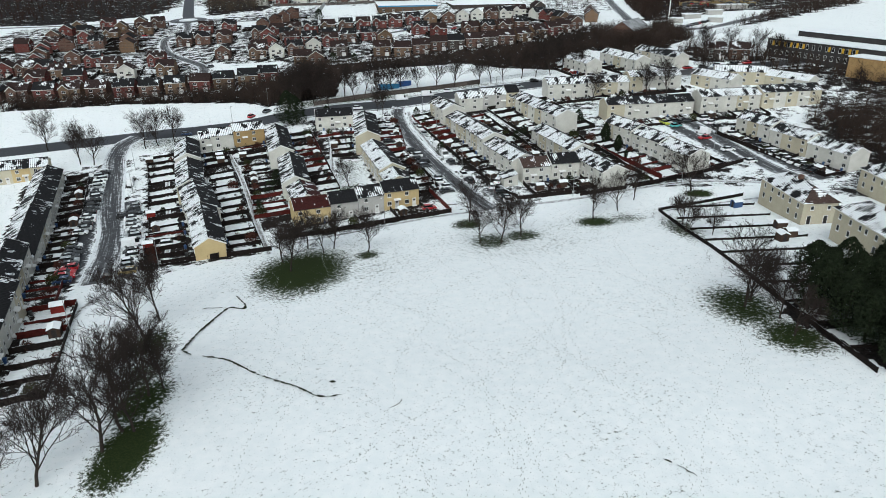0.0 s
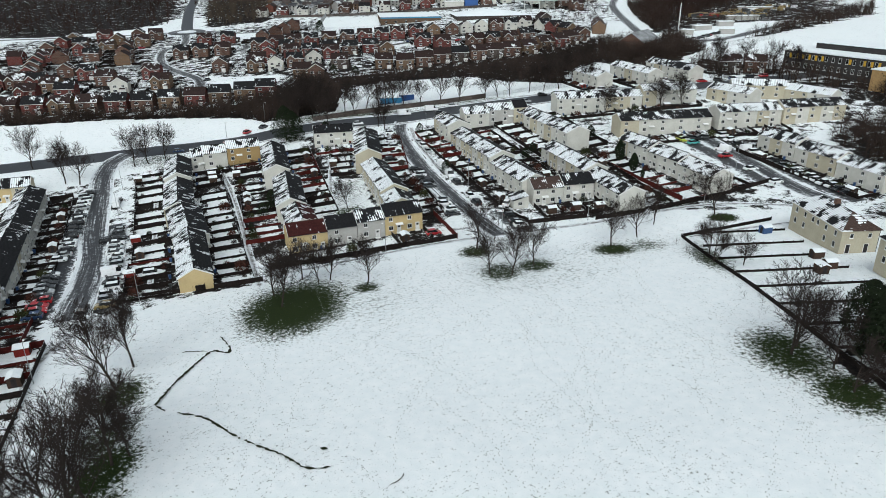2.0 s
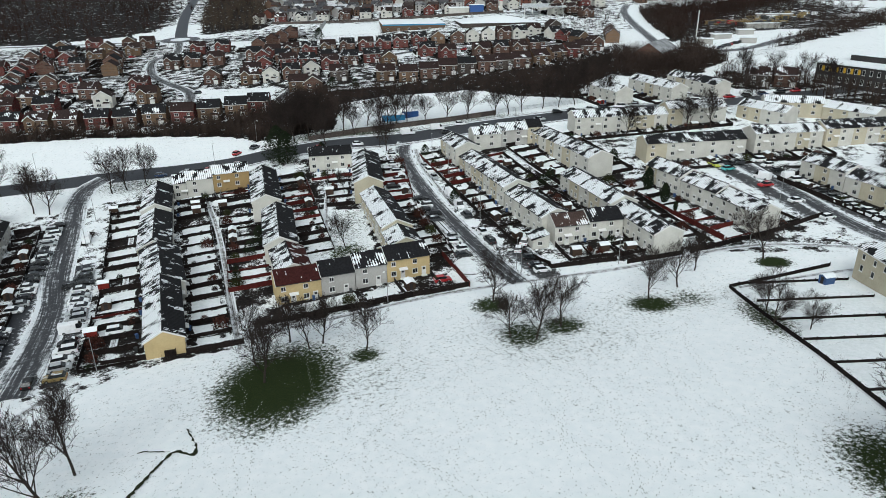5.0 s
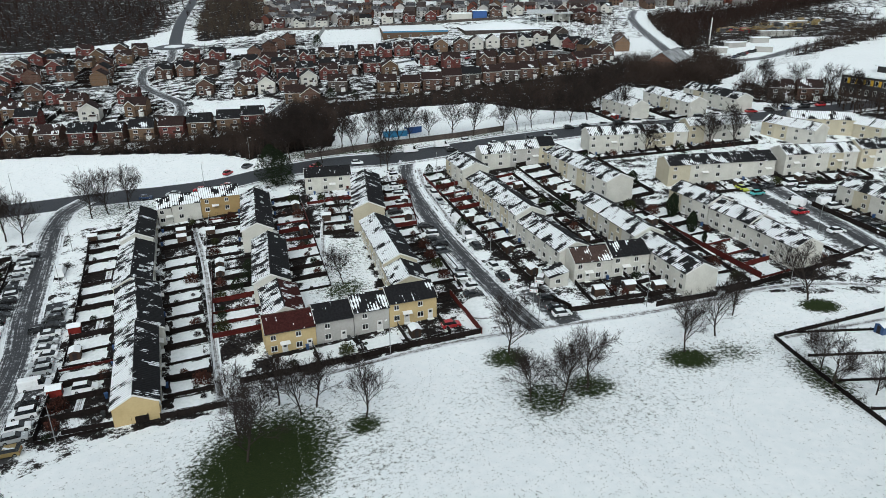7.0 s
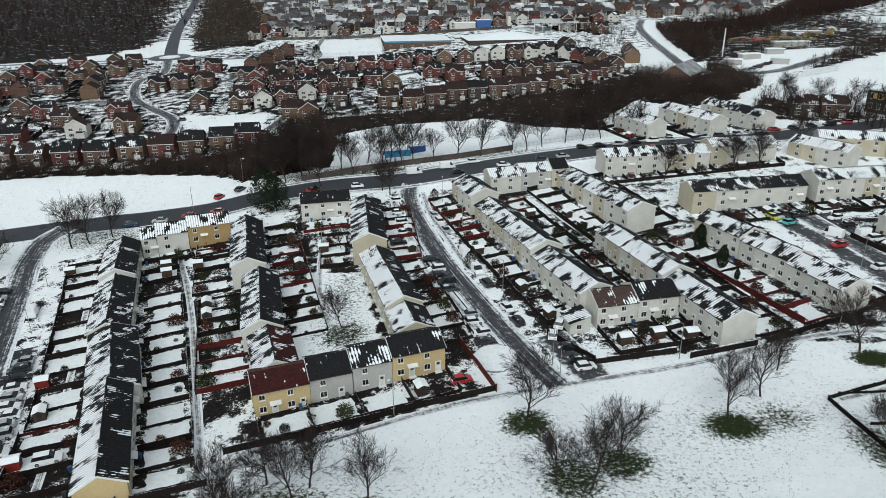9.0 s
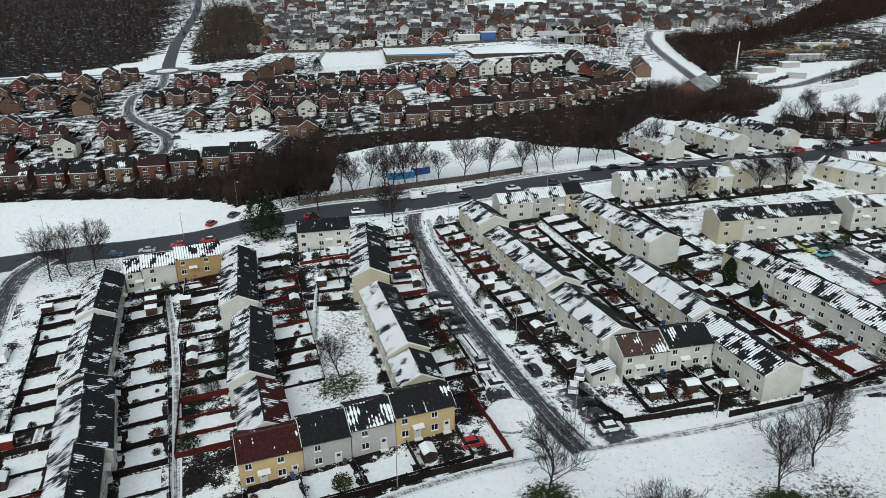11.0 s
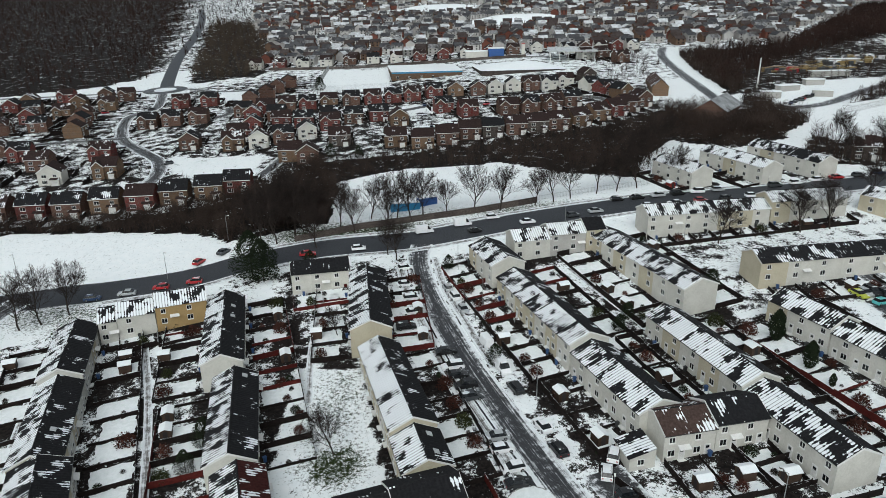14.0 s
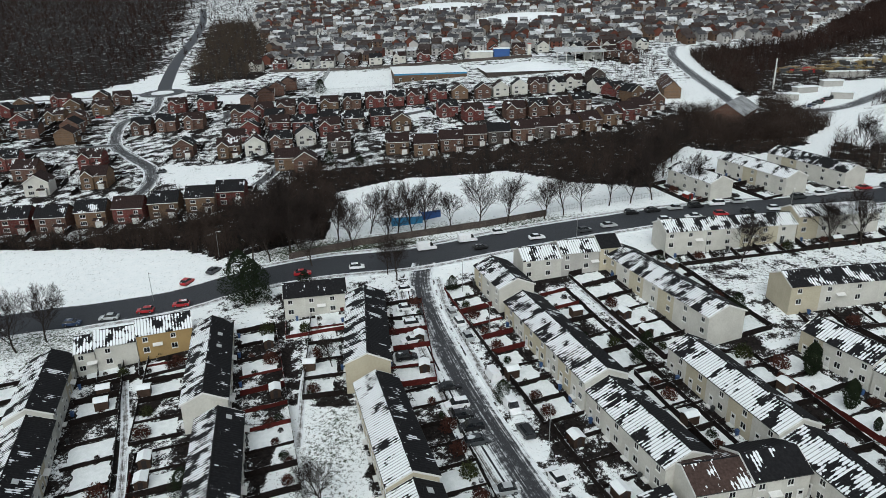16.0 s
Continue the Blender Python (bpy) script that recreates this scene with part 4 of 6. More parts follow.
# ---- brick houses of the estate behind ----
def brick_house(wall, roof, front, small=False, wide=9.2, deep=8.6):
    """Faces -y. front: 0 a plain front, 1 a gable with white boards on half of it, 2 the whole end gabled."""
    ob = new("brick_house")
    e, r, h, m = 5.1, 7.9, wide / 2, deep / 2
    kind = {"brown": "estate", "bare": "bare", "snow": "estatesnow"}[roof]
    o = 0.35
    if front == 2:
        h = 4.2
        up = (r - e) / h
        q = part("wall", Build().prism([(-h, -2), (h, -2), (h, e), (0, r - 0.02), (-h, e)], 0, deep), WALLS[wall], ob)
        q.matrix_basis = pose(0, 0, 0, 0, 0, 90)
        for s in (-1, 1):
            pr = [(s * (h + o), e - up * o), (0, r), (0, r + 0.14), (s * (h + o), e - up * o + 0.14)]
            part("roof", Build().prism(pr if s < 0 else pr[::-1], -0.4, deep + 0.3), ROOFS[kind], ob).matrix_basis = pose(0, 0, 0, 0, 0, 90)
            vb = [(s * (h + o), e - up * o - 0.14), (0, r - 0.14), (0, r + 0.17), (s * (h + o), e - up * o + 0.17)]
            part("verge_board", Build().prism(vb if s < 0 else vb[::-1], -0.47, -0.402), TRIM, ob).matrix_basis = pose(0, 0, 0, 0, 0, 90)
    else:
        up = (r - e) / m
        part("wall", Build().prism([(0, -2), (deep, -2), (deep, e), (m, r - 0.02), (0, e)], -h, h), WALLS[wall], ob)
        for s in (-1, 1):
            y0 = m + s * (m + o)
            pr = [(y0, e - up * o), (m, r), (m, r + 0.14), (y0, e - up * o + 0.14)]
            part("roof", Build().prism(pr if s < 0 else pr[::-1], -h - 0.25, h + 0.25), ROOFS[kind], ob)
        part("fascia", Build().box((-h - 0.25, -o - 0.06, e - up * o - 0.1), (h + 0.25, -o - 0.01, e - up * o + 0.1)), TRIM, ob)
    y = -0.002
    if front == 1:
        y, cx = -0.905, -h + 2.35
        q = part("front_gable", Build().prism([(-2.2, -1.5), (2.2, -1.5), (2.2, 5.0), (0, 6.9), (-2.2, 5.0)], -0.9, m * 0.6), WALLS[wall], ob)
        q.matrix_basis = pose(cx, 0, 0, 0, 0, 90)
        for s in (-1, 1):
            pr = [(s * 2.55, 4.70), (0, 6.92), (0, 7.05), (s * 2.55, 4.83)]
            part("gable_roof", Build().prism(pr if s < 0 else pr[::-1], -1.2, m * 0.8), ROOFS["estate"], ob).matrix_basis = pose(cx, 0, 0, 0, 0, 90)
            vb = [(s * 2.55, 4.55), (0, 6.76), (0, 7.09), (s * 2.55, 4.88)]
            part("verge_board", Build().prism(vb if s < 0 else vb[::-1], -1.27, -1.202), TRIM, ob).matrix_basis = pose(cx, 0, 0, 0, 0, 90)
    left, right = (-1.9, 1.9) if front == 2 else (-h + 2.35, h - 2.0)
    add_window(ob, left, y, 3.0, 1.7, 1.2, 0, 1, False)
    add_window(ob, right, -0.002, 3.0, 1.3, 1.15, 0, 1, False)
    add_window(ob, left, y, 0.7, 2.0, 1.3, 0, 2, False)
    tone = {"brick": "red brick", "brown": "brown brick", "buff": "buff brick", "white": "white rendered", "dark": "dark brick"}[wall]
    label = "%s house with %s and %s roof" % (tone, ("white window frames", "white-boarded front gable", "white-boarded gable end")[front], {"brown": "dark brown tiled", "bare": "slate-grey tiled", "snow": "snow-dusted"}[roof])
    if small:
        return tagged(ob, label, "house", "estate houses")
    b = Build().prism([(-1.3, -1), (0, -1), (0, 2.75), (-1.3, 2.35)][::-1], right - 1.6, right + 1.5)
    part("garage", b, WALLS[wall], ob)
    part("garage_door", Build().box((right - 1.1, -1.36, 0.05), (right + 1.1, -1.305, 2.1)), DOOR_WHITE, ob)
    part("garage_roof", Build().prism([(-1.5, 2.34), (0, 2.78), (0, 2.90), (-1.5, 2.46)][::-1], right - 1.8, right + 1.7), ROOFS["estatesnow"], ob)
    return tagged(ob, label, "house", "estate houses")


def brick_row(spots, walls, turn, fronts=(1, 0, 2, 1), roofs=("brown", "bare", "brown", "snow", "bare"), small=False):
    for k, (x, y) in enumerate(spots):
        wall, roof, front = walls[k % len(walls)], roofs[(k + int(abs(x))) % len(roofs)], fronts[(k + int(y)) % len(fronts)]
        t = turn + rnd.uniform(-3, 3)
        small = small or y > 372
        SPOTS.append((x, y, t))
        put(("brick", wall, roof, front, small), lambda: brick_house(wall, roof, front, small), place(x, y, t))


def along(a, b, n):
    return [(a[0] + (b[0] - a[0]) * k / (n - 1), a[1] + (b[1] - a[1]) * k / (n - 1)) for k in range(n)]


brick_row([(-140.5, 241), (-128.7, 241), (-118, 245), (-107, 247), (-97, 251), (-86.4, 255), (-78, 260)], ["brick", "brown", "buff", "brick", "buff", "buff", "brick"], 10, (0,), ("bare", "bare", "brown", "bare"))
brick_row([(-26, 314), (-14.4, 309), (-4, 313), (5.6, 319), (15.4, 320.5), (25.6, 322.5), (35, 324), (44.3, 326.5)], ["buff", "buff", "brown", "brown", "dark", "brown", "dark", "brown"], 8, (0,), ("brown", "bare", "brown"))
brick_row([(55, 330.5), (65.5, 339), (75, 346), (82, 353), (91, 363)], ["buff", "buff", "brick", "brown", "brown"], 25, (0, 2), ("brown",))
brick_row([(-189, 316), (-172, 300), (-155.7, 280), (-178, 270), (-196, 268)], ["brick", "brown", "white", "brick", "brick"], 12)
brick_row([(-137.8, 287), (-152.8, 314)], ["buff", "brick"], 10)
brick_row([(-119, 327), (-51, 321), (-92, 378), (-105, 380), (-68, 300), (-60, 296)], ["brown", "dark", "brown", "brick", "buff", "brown"], 8, (0, 2))
brick_row([(-98, 323), (-87.3, 325), (-77.6, 331), (-68, 337)], ["buff", "white", "brown", "white"], 14, (2, 1))
brick_row([(-98.5, 356), (-86, 363), (-74.5, 361), (-63, 369), (-50.4, 363), (-37.8, 365), (-27, 353)], ["brick", "brick", "brick", "brick", "brown", "brick", "buff"], 10, (0, 0, 2), ("bare", "brown"))
brick_row([(-113, 391), (-102.5, 397), (-91.6, 400.5), (-80.5, 402), (-69.2, 404.6), (-57.7, 408), (-45.5, 408), (-34.6, 408), (-23.9, 410), (-11.9, 416)], ["brown", "brick", "brown", "brick", "buff", "brown", "brick", "brick", "brick", "brick"], 8, (1,), ("brown", "brown", "bare"))
brick_row([(-114.4, 429), (-109.5, 446), (-106.7, 463), (-103.8, 480)], ["brown"], 100)
brick_row([(0, 415.5), (12.4, 414), (22, 416), (32.2, 418.5), (42.3, 418.5), (52.4, 418), (62, 423)], ["buff", "brown", "white", "white", "brown", "white", "white"], 4, (1, 2, 1), ("brown", "bare"))
brick_row([(74.9, 405), (80.5, 394), (87, 384)], ["white", "brick", "buff"], 30)
brick_row([(-6, 375), (6.3, 363), (25.5, 362), (36.2, 364)], ["brick", "brick", "brown", "brown"], 12)
brick_row([(-228, 390), (-238, 412), (-252, 396), (-219.5, 427), (-199.3, 420)], ["brick", "brown", "brown", "buff", "buff"], 15)
brick_row([(-182.7, 361), (-190, 380), (-196, 398)], ["buff", "brown", "brown"], 100)
brick_row([(-156, 371), (-145.7, 376), (-133, 379), (-157, 420), (-142, 424)], ["brown", "brown", "brown", "brick", "brick"], 10, (1,))
brick_row(along((-150, 556), (62, 566), 13), ["white", "brick", "white", "white", "brown", "white", "white", "brick", "brick", "white", "brick", "brown", "white"], 3)
brick_row(along((84, 552), (132, 556), 5), ["white", "brown", "white", "brick", "white"], 6, small=True)
brick_row([(92, 520), (104, 524), (78, 436), (112, 500)], ["white", "brown", "dark", "brown"], 20, small=True)
brick_row(along((-212, 237), (-153, 240), 6), ["brick", "brown", "brown", "brick", "buff", "brown"], 6)
brick_row(along((-236, 292), (-206, 296), 4), ["brown", "brick"], 8)
brick_row([(47, 364), (58, 372), (-100, 338), (-60, 352)], ["brown", "brown", "brick", "brick"], 14)
brick_row(along((-235, 350), (-215, 300), 4), ["brick", "brown"], 20)
brick_row(along((-250, 320), (-225, 262), 4), ["brown", "brick"], 20)

def infill():
    """The outer part of the estate: houses wherever the roads and greens leave room."""
    r = random.Random(77)
    lines = [p for pts, w, mt in FAR_ROADS for p in smooth_line(pts, 4.0)]
    y = 256.0
    while y < 470:
        x = -255.0 + r.uniform(0, 6)
        while x < 112:
            px, py = x + r.uniform(-1.5, 1.5), y + r.uniform(-3, 3)
            x += 12.5
            if r.random() < 0.3 or px > -168 or not inside(np.array([px]), np.array([py]), ESTATE)[0]:
                continue
            if any(inside(np.array([px]), np.array([py + 4]), g)[0] for g in GREENS):
                continue
            if any(abs(px - a) < 12.0 and abs(py - b) < 15.5 for a, b, t in SPOTS):
                continue
            if any((Vector((px, py + 3)) - p).length < 11 for p in lines):
                continue
            brick_row([(px, py)], [r.choice(("brick", "brown", "brown", "buff", "brick"))], r.choice((10, 10, 12, 100)), small=True)
        y += 16.0


infill()
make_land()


def estate_fences():
    """Back-garden fences and hedges of the brick houses, too small to tell apart."""
    b = Build()
    r = random.Random(31)
    for x, y, t in SPOTS:
        m = place(x, y, t, 0.0)
        for (u0, v0), (u1, v1) in (((-5.8, 8), (-5.8, 18)), ((5.8, 8), (5.8, 18)), ((-5.8, 18), (5.8, 18)), ((-5.8, -1), (-5.8, -7))):
            n = 4
            h = r.uniform(1.2, 2.2)
            for k in range(n):
                p, q = [m @ Vector((u0 + (u1 - u0) * f / n, v0 + (v1 - v0) * f / n, 0)) for f in (k, k + 1)]
                d = (q - p).normalized() * 0.12
                s = Vector((-d.y, d.x, 0)) * r.uniform(0.6, 3.0)
                hh = h * r.uniform(0.85, 1.15)
                P = [(p - s, 0), (p + s, 0), (q + s, 0), (q - s, 0)]
                low = [(v.x, v.y, gz(v.x, v.y) - 0.2) for v, _ in P]
                top = [(a, c, z + hh) for a, c, z in low]
                b.face(top)
                for i in range(4):
                    b.face([low[i], low[(i + 1) % 4], top[(i + 1) % 4], top[i]])
    return tagged(new("estate_fences", b.mesh("estate_fences", FENCE)), "dark back-garden fences and hedges of the brick estate", "fences", kind="stuff")


estate_fences()


# ---- gardens ----
def fence_line(a, b, h=1.2, red=False, posts=True):
    a, b = Vector(a), Vector(b)
    n = max(1, round((b - a).length / 2.4))
    mt = FENCE_RED if red else FENCE
    ob = new("garden_fence")
    ob.matrix_basis = place(a.x, a.y)
    z0 = gz(a.x, a.y)
    d = (b - a).normalized()
    s = Vector((-d.y, d.x)) * 0.025
    bd = Build()
    for k in range(n):
        p, q = a + (b - a) * (k / n), a + (b - a) * ((k + 1) / n)
        zp, zq = gz(p.x, p.y) - z0, gz(q.x, q.y) - z0
        hh = h * rnd.uniform(0.93, 1.05)
        pts = []
        for c, z in ((p, zp), (q, zq)):
            l = c - a
            pts.append([(l.x + s.x, l.y + s.y, z - 0.05), (l.x - s.x, l.y - s.y, z - 0.05), (l.x - s.x, l.y - s.y, z + hh), (l.x + s.x, l.y + s.y, z + hh)])
        A, B = pts
        for i in range(4):
            bd.face([A[i], B[i], B[(i + 1) % 4], A[(i + 1) % 4]])
        bd.face(A).face(B[::-1])
    part("panel", bd, mt, ob)
    if posts:
        for k in range(n + 1):
            p = a + (b - a) * (k / n)
            q = part("post", shared(("post", red), lambda: Build().box((-0.06, -0.06, -0.3), (0.06, 0.06, 1.42)).mesh("post", mt)), None, ob)
            q.matrix_basis = pose(p.x - a.x, p.y - a.y, gz(p.x, p.y) - z0 + (h - 1.25))
    return tagged(ob, "%s timber garden fence with snow along its top" % ("dark red" if red else "dark brown"), "fence", "garden fences")


def lawn(corners, ragged=0.25):
    """A snowed lawn, a few centimetres proud of the earth round it."""
    A, B, Cc, D = [Vector(c) for c in corners]
    n = 7
    v, f = [], []
    for j in range(n + 1):
        for i in range(n + 1):
            u, w = i / n, j / n
            p = (A * (1 - u) + B * u) * (1 - w) + (D * (1 - u) + Cc * u) * w
            edge = i in (0, n) or j in (0, n)
            if edge:
                p = p + Vector((rnd.uniform(-ragged, ragged), rnd.uniform(-ragged, ragged)))
            v.append((p.x, p.y, gz(p.x, p.y) + (0.02 if edge else 0.10)))
    for j in range(n):
        for i in range(n):
            k = j * (n + 1) + i
            f.append((k, k + 1, k + n + 2, k + n + 1))
    me = bpy.data.meshes.new("lawn")
    me.from_pydata(v, [], f)
    me.materials.append(LAWN_SNOW)
    me.update()
    return tagged(new("lawn", me), "small garden lawn under clean snow", "lawn", kind="structure")


def shed(red=0):
    ob = new("garden_shed")
    b = Build().prism([(-1.0, -0.4), (1.0, -0.4), (1.0, 1.8), (0, 2.2), (-1.0, 1.8)], 0, 2.4)
    part("wall", b, (SHED, SHED_RED, BIN_BLUE)[red], ob)
    for s in (-1, 1):
        pr = [(s * 1.15, 1.76), (0, 2.22), (0, 2.38), (s * 1.15, 1.92)]
        part("roof", Build().prism(pr if s < 0 else pr[::-1], -0.15, 2.55), SNOW, ob, "roof under snow")
    part("door", Build().box((-0.03, -0.4, 0.0), (-0.002, 0.4, 1.7)), DOOR_DARK, ob)
    return tagged(ob, "%s timber garden shed with snow on its roof" % ("brown", "red", "blue")[red], "shed", "garden sheds")


def wheelie_bin(blue):
    ob = new("wheelie_bin")
    mt = BIN_BLUE if blue else BIN_DARK
    b = Build()
    lo, hi = 0.22, 0.29
    P = [(-lo, -lo, 0.05), (lo, -lo, 0.05), (lo, lo, 0.05), (-lo, lo, 0.05), (-hi, -hi, 1.0), (hi, -hi, 1.0), (hi, hi, 1.0), (-hi, hi, 1.0)]
    for q in ((0, 3, 2, 1), (4, 5, 6, 7), (0, 1, 5, 4), (1, 2, 6, 5), (2, 3, 7, 6), (3, 0, 4, 7)):
        b.face([P[k] for k in q])
    part("body", b, mt, ob)
    part("lid", Build().prism([(-0.33, 1.0), (0.33, 1.0), (0.36, 1.06), (-0.30, 1.10)], -0.31, 0.31), mt, ob)
    return tagged(ob, "%s plastic wheelie bin beside a house" % ("blue" if blue else "dark"), "bin", "wheelie bins")


def tufts(count, spread_fn, size, seed):
    """Many small two-triangle leaves or sprigs as arrays."""
    r = random.Random(seed)
    b = Build()
    for _ in range(count):
        c, n = spread_fn(r)
        a = Vector((r.gauss(0, 1), r.gauss(0, 1), r.gauss(0, 1))).normalized()
        t = a.cross(Vector(n)).normalized() * size * r.uniform(0.6, 1.3)
        u = (Vector(n) * 0.7 + a * 0.8).normalized() * size * r.uniform(0.8, 1.6)
        c = Vector(c)
        b.face([c - t * 0.5, c + t * 0.5, c + u])
    return b


def bush(variety):
    mt = (SHRUB, RUSSET, NEEDLES, TWIG)[variety]

    def spot(r):
        n = Vector((r.gauss(0, 1), r.gauss(0, 1), abs(r.gauss(0, 1)))).normalized()
        k = r.uniform(0.55, 1.05)
        return Vector((n.x * 0.9 * k, n.y * 0.8 * k, 0.1 + n.z * 1.15 * k)), n
    s = tufts(420, spot, 0.16, variety)
    for k in range(6):
        s.tube((0, 0, -0.2), (0.5 * math.cos(k * 1.05), 0.5 * math.sin(k * 1.05), 0.7), 0.04, 0.015, 4, 1)
    ob = new("garden_shrub", s.mesh("garden_shrub", [mt, BARK]))
    return tagged(ob, ("low evergreen garden shrub in a snowy bed", "russet bare garden shrub in a snowy bed", "dark clipped evergreen shrub beside a lawn", "leafless twiggy garden shrub in the snow")[variety], "shrub", "garden shrubs")


def gardens(near, far, n, side, length, gap=0.4, red=0.15, depth=8.4, end=True, p_lawn=0.85, posts=False, inset=0.9):
    """A strip of plots along one side of a terrace. side: 1 left, -1 right of the way from near to far."""
    a, b = Vector(near), Vector(far)
    d = (b - a).normalized()
    nrm = Vector((-d.y, d.x)) * side
    w = (b - a).length / n
    f0 = depth / 2 + gap
    is_red = rnd.random() < red * 0.6
    for k in range(n + 1):
        p = a + d * (w * k) + nrm * f0
        if k % 4 == 0:
            is_red = rnd.random() < red * 0.6
        fence_line(p, p + nrm * (length - gap), rnd.choice((0.6, 0.9, 1.3)), is_red, posts)
        if k == n:
            break
        q = a + d * (w * k) + nrm * (depth / 2 + length)
        if end and k % 3 == 0:
            fence_line(q, q + d * (w * min(3, n - k)), rnd.choice((0.9, 1.2, 1.5)), is_red, posts)
        m = inset
        if rnd.random() < p_lawn:
            s0, s1 = depth / 2 + 1.0 + rnd.uniform(0, 1.6), depth / 2 + length - rnd.uniform(0.3, 1.2)
            base = a + d * (w * k)
            i0, i1 = rnd.uniform(0.25, m), w - rnd.uniform(0.25, m)
            lawn([base + d * i0 + nrm * s0, base + d * i1 + nrm * s0, base + d * i1 + nrm * s1, base + d * i0 + nrm * s1])
        spot = a + d * (w * (k + rnd.uniform(0.2, 0.7))) + nrm * (depth / 2 + length - 2.0)
        turn = math.degrees(math.atan2(d.y, d.x))
        x = rnd.random()
        if x < 0.22:
            rd = int(rnd.random() < 0.08)
            put(("shed", rd), lambda: shed(rd), place(spot.x, spot.y, turn + rnd.choice((0, 90))))
        elif x < 0.75:
            v = rnd.choice((0, 1, 1, 2, 3, 3))
            m4 = place(spot.x, spot.y, rnd.uniform(0, 360)) @ Matrix.Scale(rnd.uniform(0.8, 1.5), 4)
            put(("bush", v), lambda: bush(v), m4)
        for _ in range(rnd.choice((0, 0, 1, 1))):
            e = a + d * (w * (k + rnd.uniform(0.1, 0.9))) + nrm * (depth / 2 + rnd.uniform(0.5, 1.0))
            bl = rnd.random() < 0.6
            put(("bin", bl), lambda: wheelie_bin(bl), place(e.x, e.y, turn + rnd.uniform(-20, 20)))
        for _ in range(1):
            e = a + d * (w * (k + rnd.uniform(0.05, 0.2))) + nrm * (depth / 2 + rnd.uniform(1.5, length))
            v = rnd.choice((1, 2, 3, 3))
            put(("bush", v), lambda: bush(v), place(e.x, e.y, rnd.uniform(0, 360)) @ Matrix.Scale(rnd.uniform(0.5, 1.0), 4))


gardens((-50.2, 71.8), (-60, 97), 4, 1, 10.5)
gardens((-60, 97.3), (-86.5, 165.5), 11, 1, 10.0, red=0.3, p_lawn=0.65)
gardens((-50.2, 71.8), (-86.5, 165.5), 15, -1, 9.0, red=0.1)
gardens((-47.7, 145.7), (-56.4, 176.8), 5, 1, 9.5, red=0.2)
gardens((-33, 107), (-44.5, 143.8), 7, 1, 10.5, red=0.4)
gardens((-38, 120), (-56.4, 176.8), 10, -1, 9.0, p_lawn=0.3)
gardens((-71.9, 172.9), (-61.5, 177.2), 2, -1, 7.0)
gardens((-79.4, 169.8), (-72, 172.8), 1, -1, 6.0)
gardens((-35.1, 98.4), (-1.8, 111), 4, -1, 8.2, red=0.0, posts=True)
gardens((-19.9, 155), (-24.4, 187), 5, 1, 8.0, red=0.3)
gardens((-6.2, 114.5), (-17.6, 152.5), 7, -1, 8.0, red=0.45, p_lawn=0.5)
gardens((-19.9, 155), (-24.4, 187), 5, -1, 9.5, red=0.4, p_lawn=0.5)
gardens((-43, 187.3), (-29, 190.5), 2, -1, 8.0, red=0.5)
gardens((24.1, 147), (6.0, 197.5), 9, 1, 8.0, red=0.6, p_lawn=0.55)
gardens((32.1, 125.8), (24.4, 146.8), 4, 1, 7.5, red=0.0, p_lawn=0.5)
gardens((32.1, 131), (12.3, 186), 9, -1, 7.5, red=0.25)
gardens((51.6, 165.5), (38.3, 201.5), 6, 1, 10.0, red=0.0)
gardens((51.6, 165.5), (38.3, 201.5), 6, -1, 8.0, red=0.3)
gardens((29.9, 123.3), (47.8, 127.4), 3, -1, 10.5, red=0.2, posts=True)
gardens((56.8, 115), (42, 159.6), 8, 1, 7.0, red=0.25)
gardens((56.8, 112), (42, 159.6), 8, -1, 9.0, red=0.2)
gardens((84.6, 122.3), (68.2, 163.2), 7, 1, 9.0, red=0.1)
gardens((84.6, 122.3), (68.2, 163.2), 7, -1, 7.5, red=0.2)
gardens((131, 118), (114.5, 161.5), 8, 1, 8.5, red=0.3, p_lawn=0.5)
gardens((69.9, 179.2), (128.2, 187.4), 9, -1, 8.0, red=0.4, p_lawn=0.6)
gardens((49.6, 208.0), (107, 216.8), 10, -1, 5.5, red=0.05)
gardens((-83.7, 40.4), (-125, 141.5), 18, -1, 7.4, red=0.6, p_lawn=0.4)
gardens((-66, 2), (-80.6, 40), 6, -1, 9.0, red=0.2)
gardens((76.5, 239.5), (69.5, 258.5), 3, 1, 6.0)
gardens((98.8, 240.5), (88.5, 268), 4, 1, 7.0, red=0.0)
# the long plots of the hipped houses, and the fence along the field
for k in range(10):
    y = 92 - k * 9.3
    fence_line((66.5, y + 1.5), (90, y - 1.0 + 2.5), 0.55)
    if k < 9:
        lawn([(68, y - 1), (88, y + 1), (88, y - 5.5), (68, y - 7)], 0.5)
for a, b in (((-60.5, 68.6), (-48, 72.5)), ((-46, 72.6), (-36, 76)), ((-36, 84), (-4, 95.5)), ((-4, 95.5), (8.8, 99.5)), ((28, 106.5), (44, 109)), ((46, 107), (60, 110.5)), ((62, 111), (86, 120.8)), ((86.3, 121), (103, 130))):
    fence_line(a, b, 1.3)
put(("shed", 2), lambda: shed(2), place(83.5, 92, 15))
for x, y, t in ((86, 73, 5), (83, 62, 95), (85, 66, 5), (34, 113.5, 12), (41, 115, 12)):
    put(("shed", 0), lambda: shed(0), place(x, y, t))
fence_line((8.8, 99), (2.5, 117), 1.5, True)
fence_line((20.5, 118), (28, 107), 1.5)
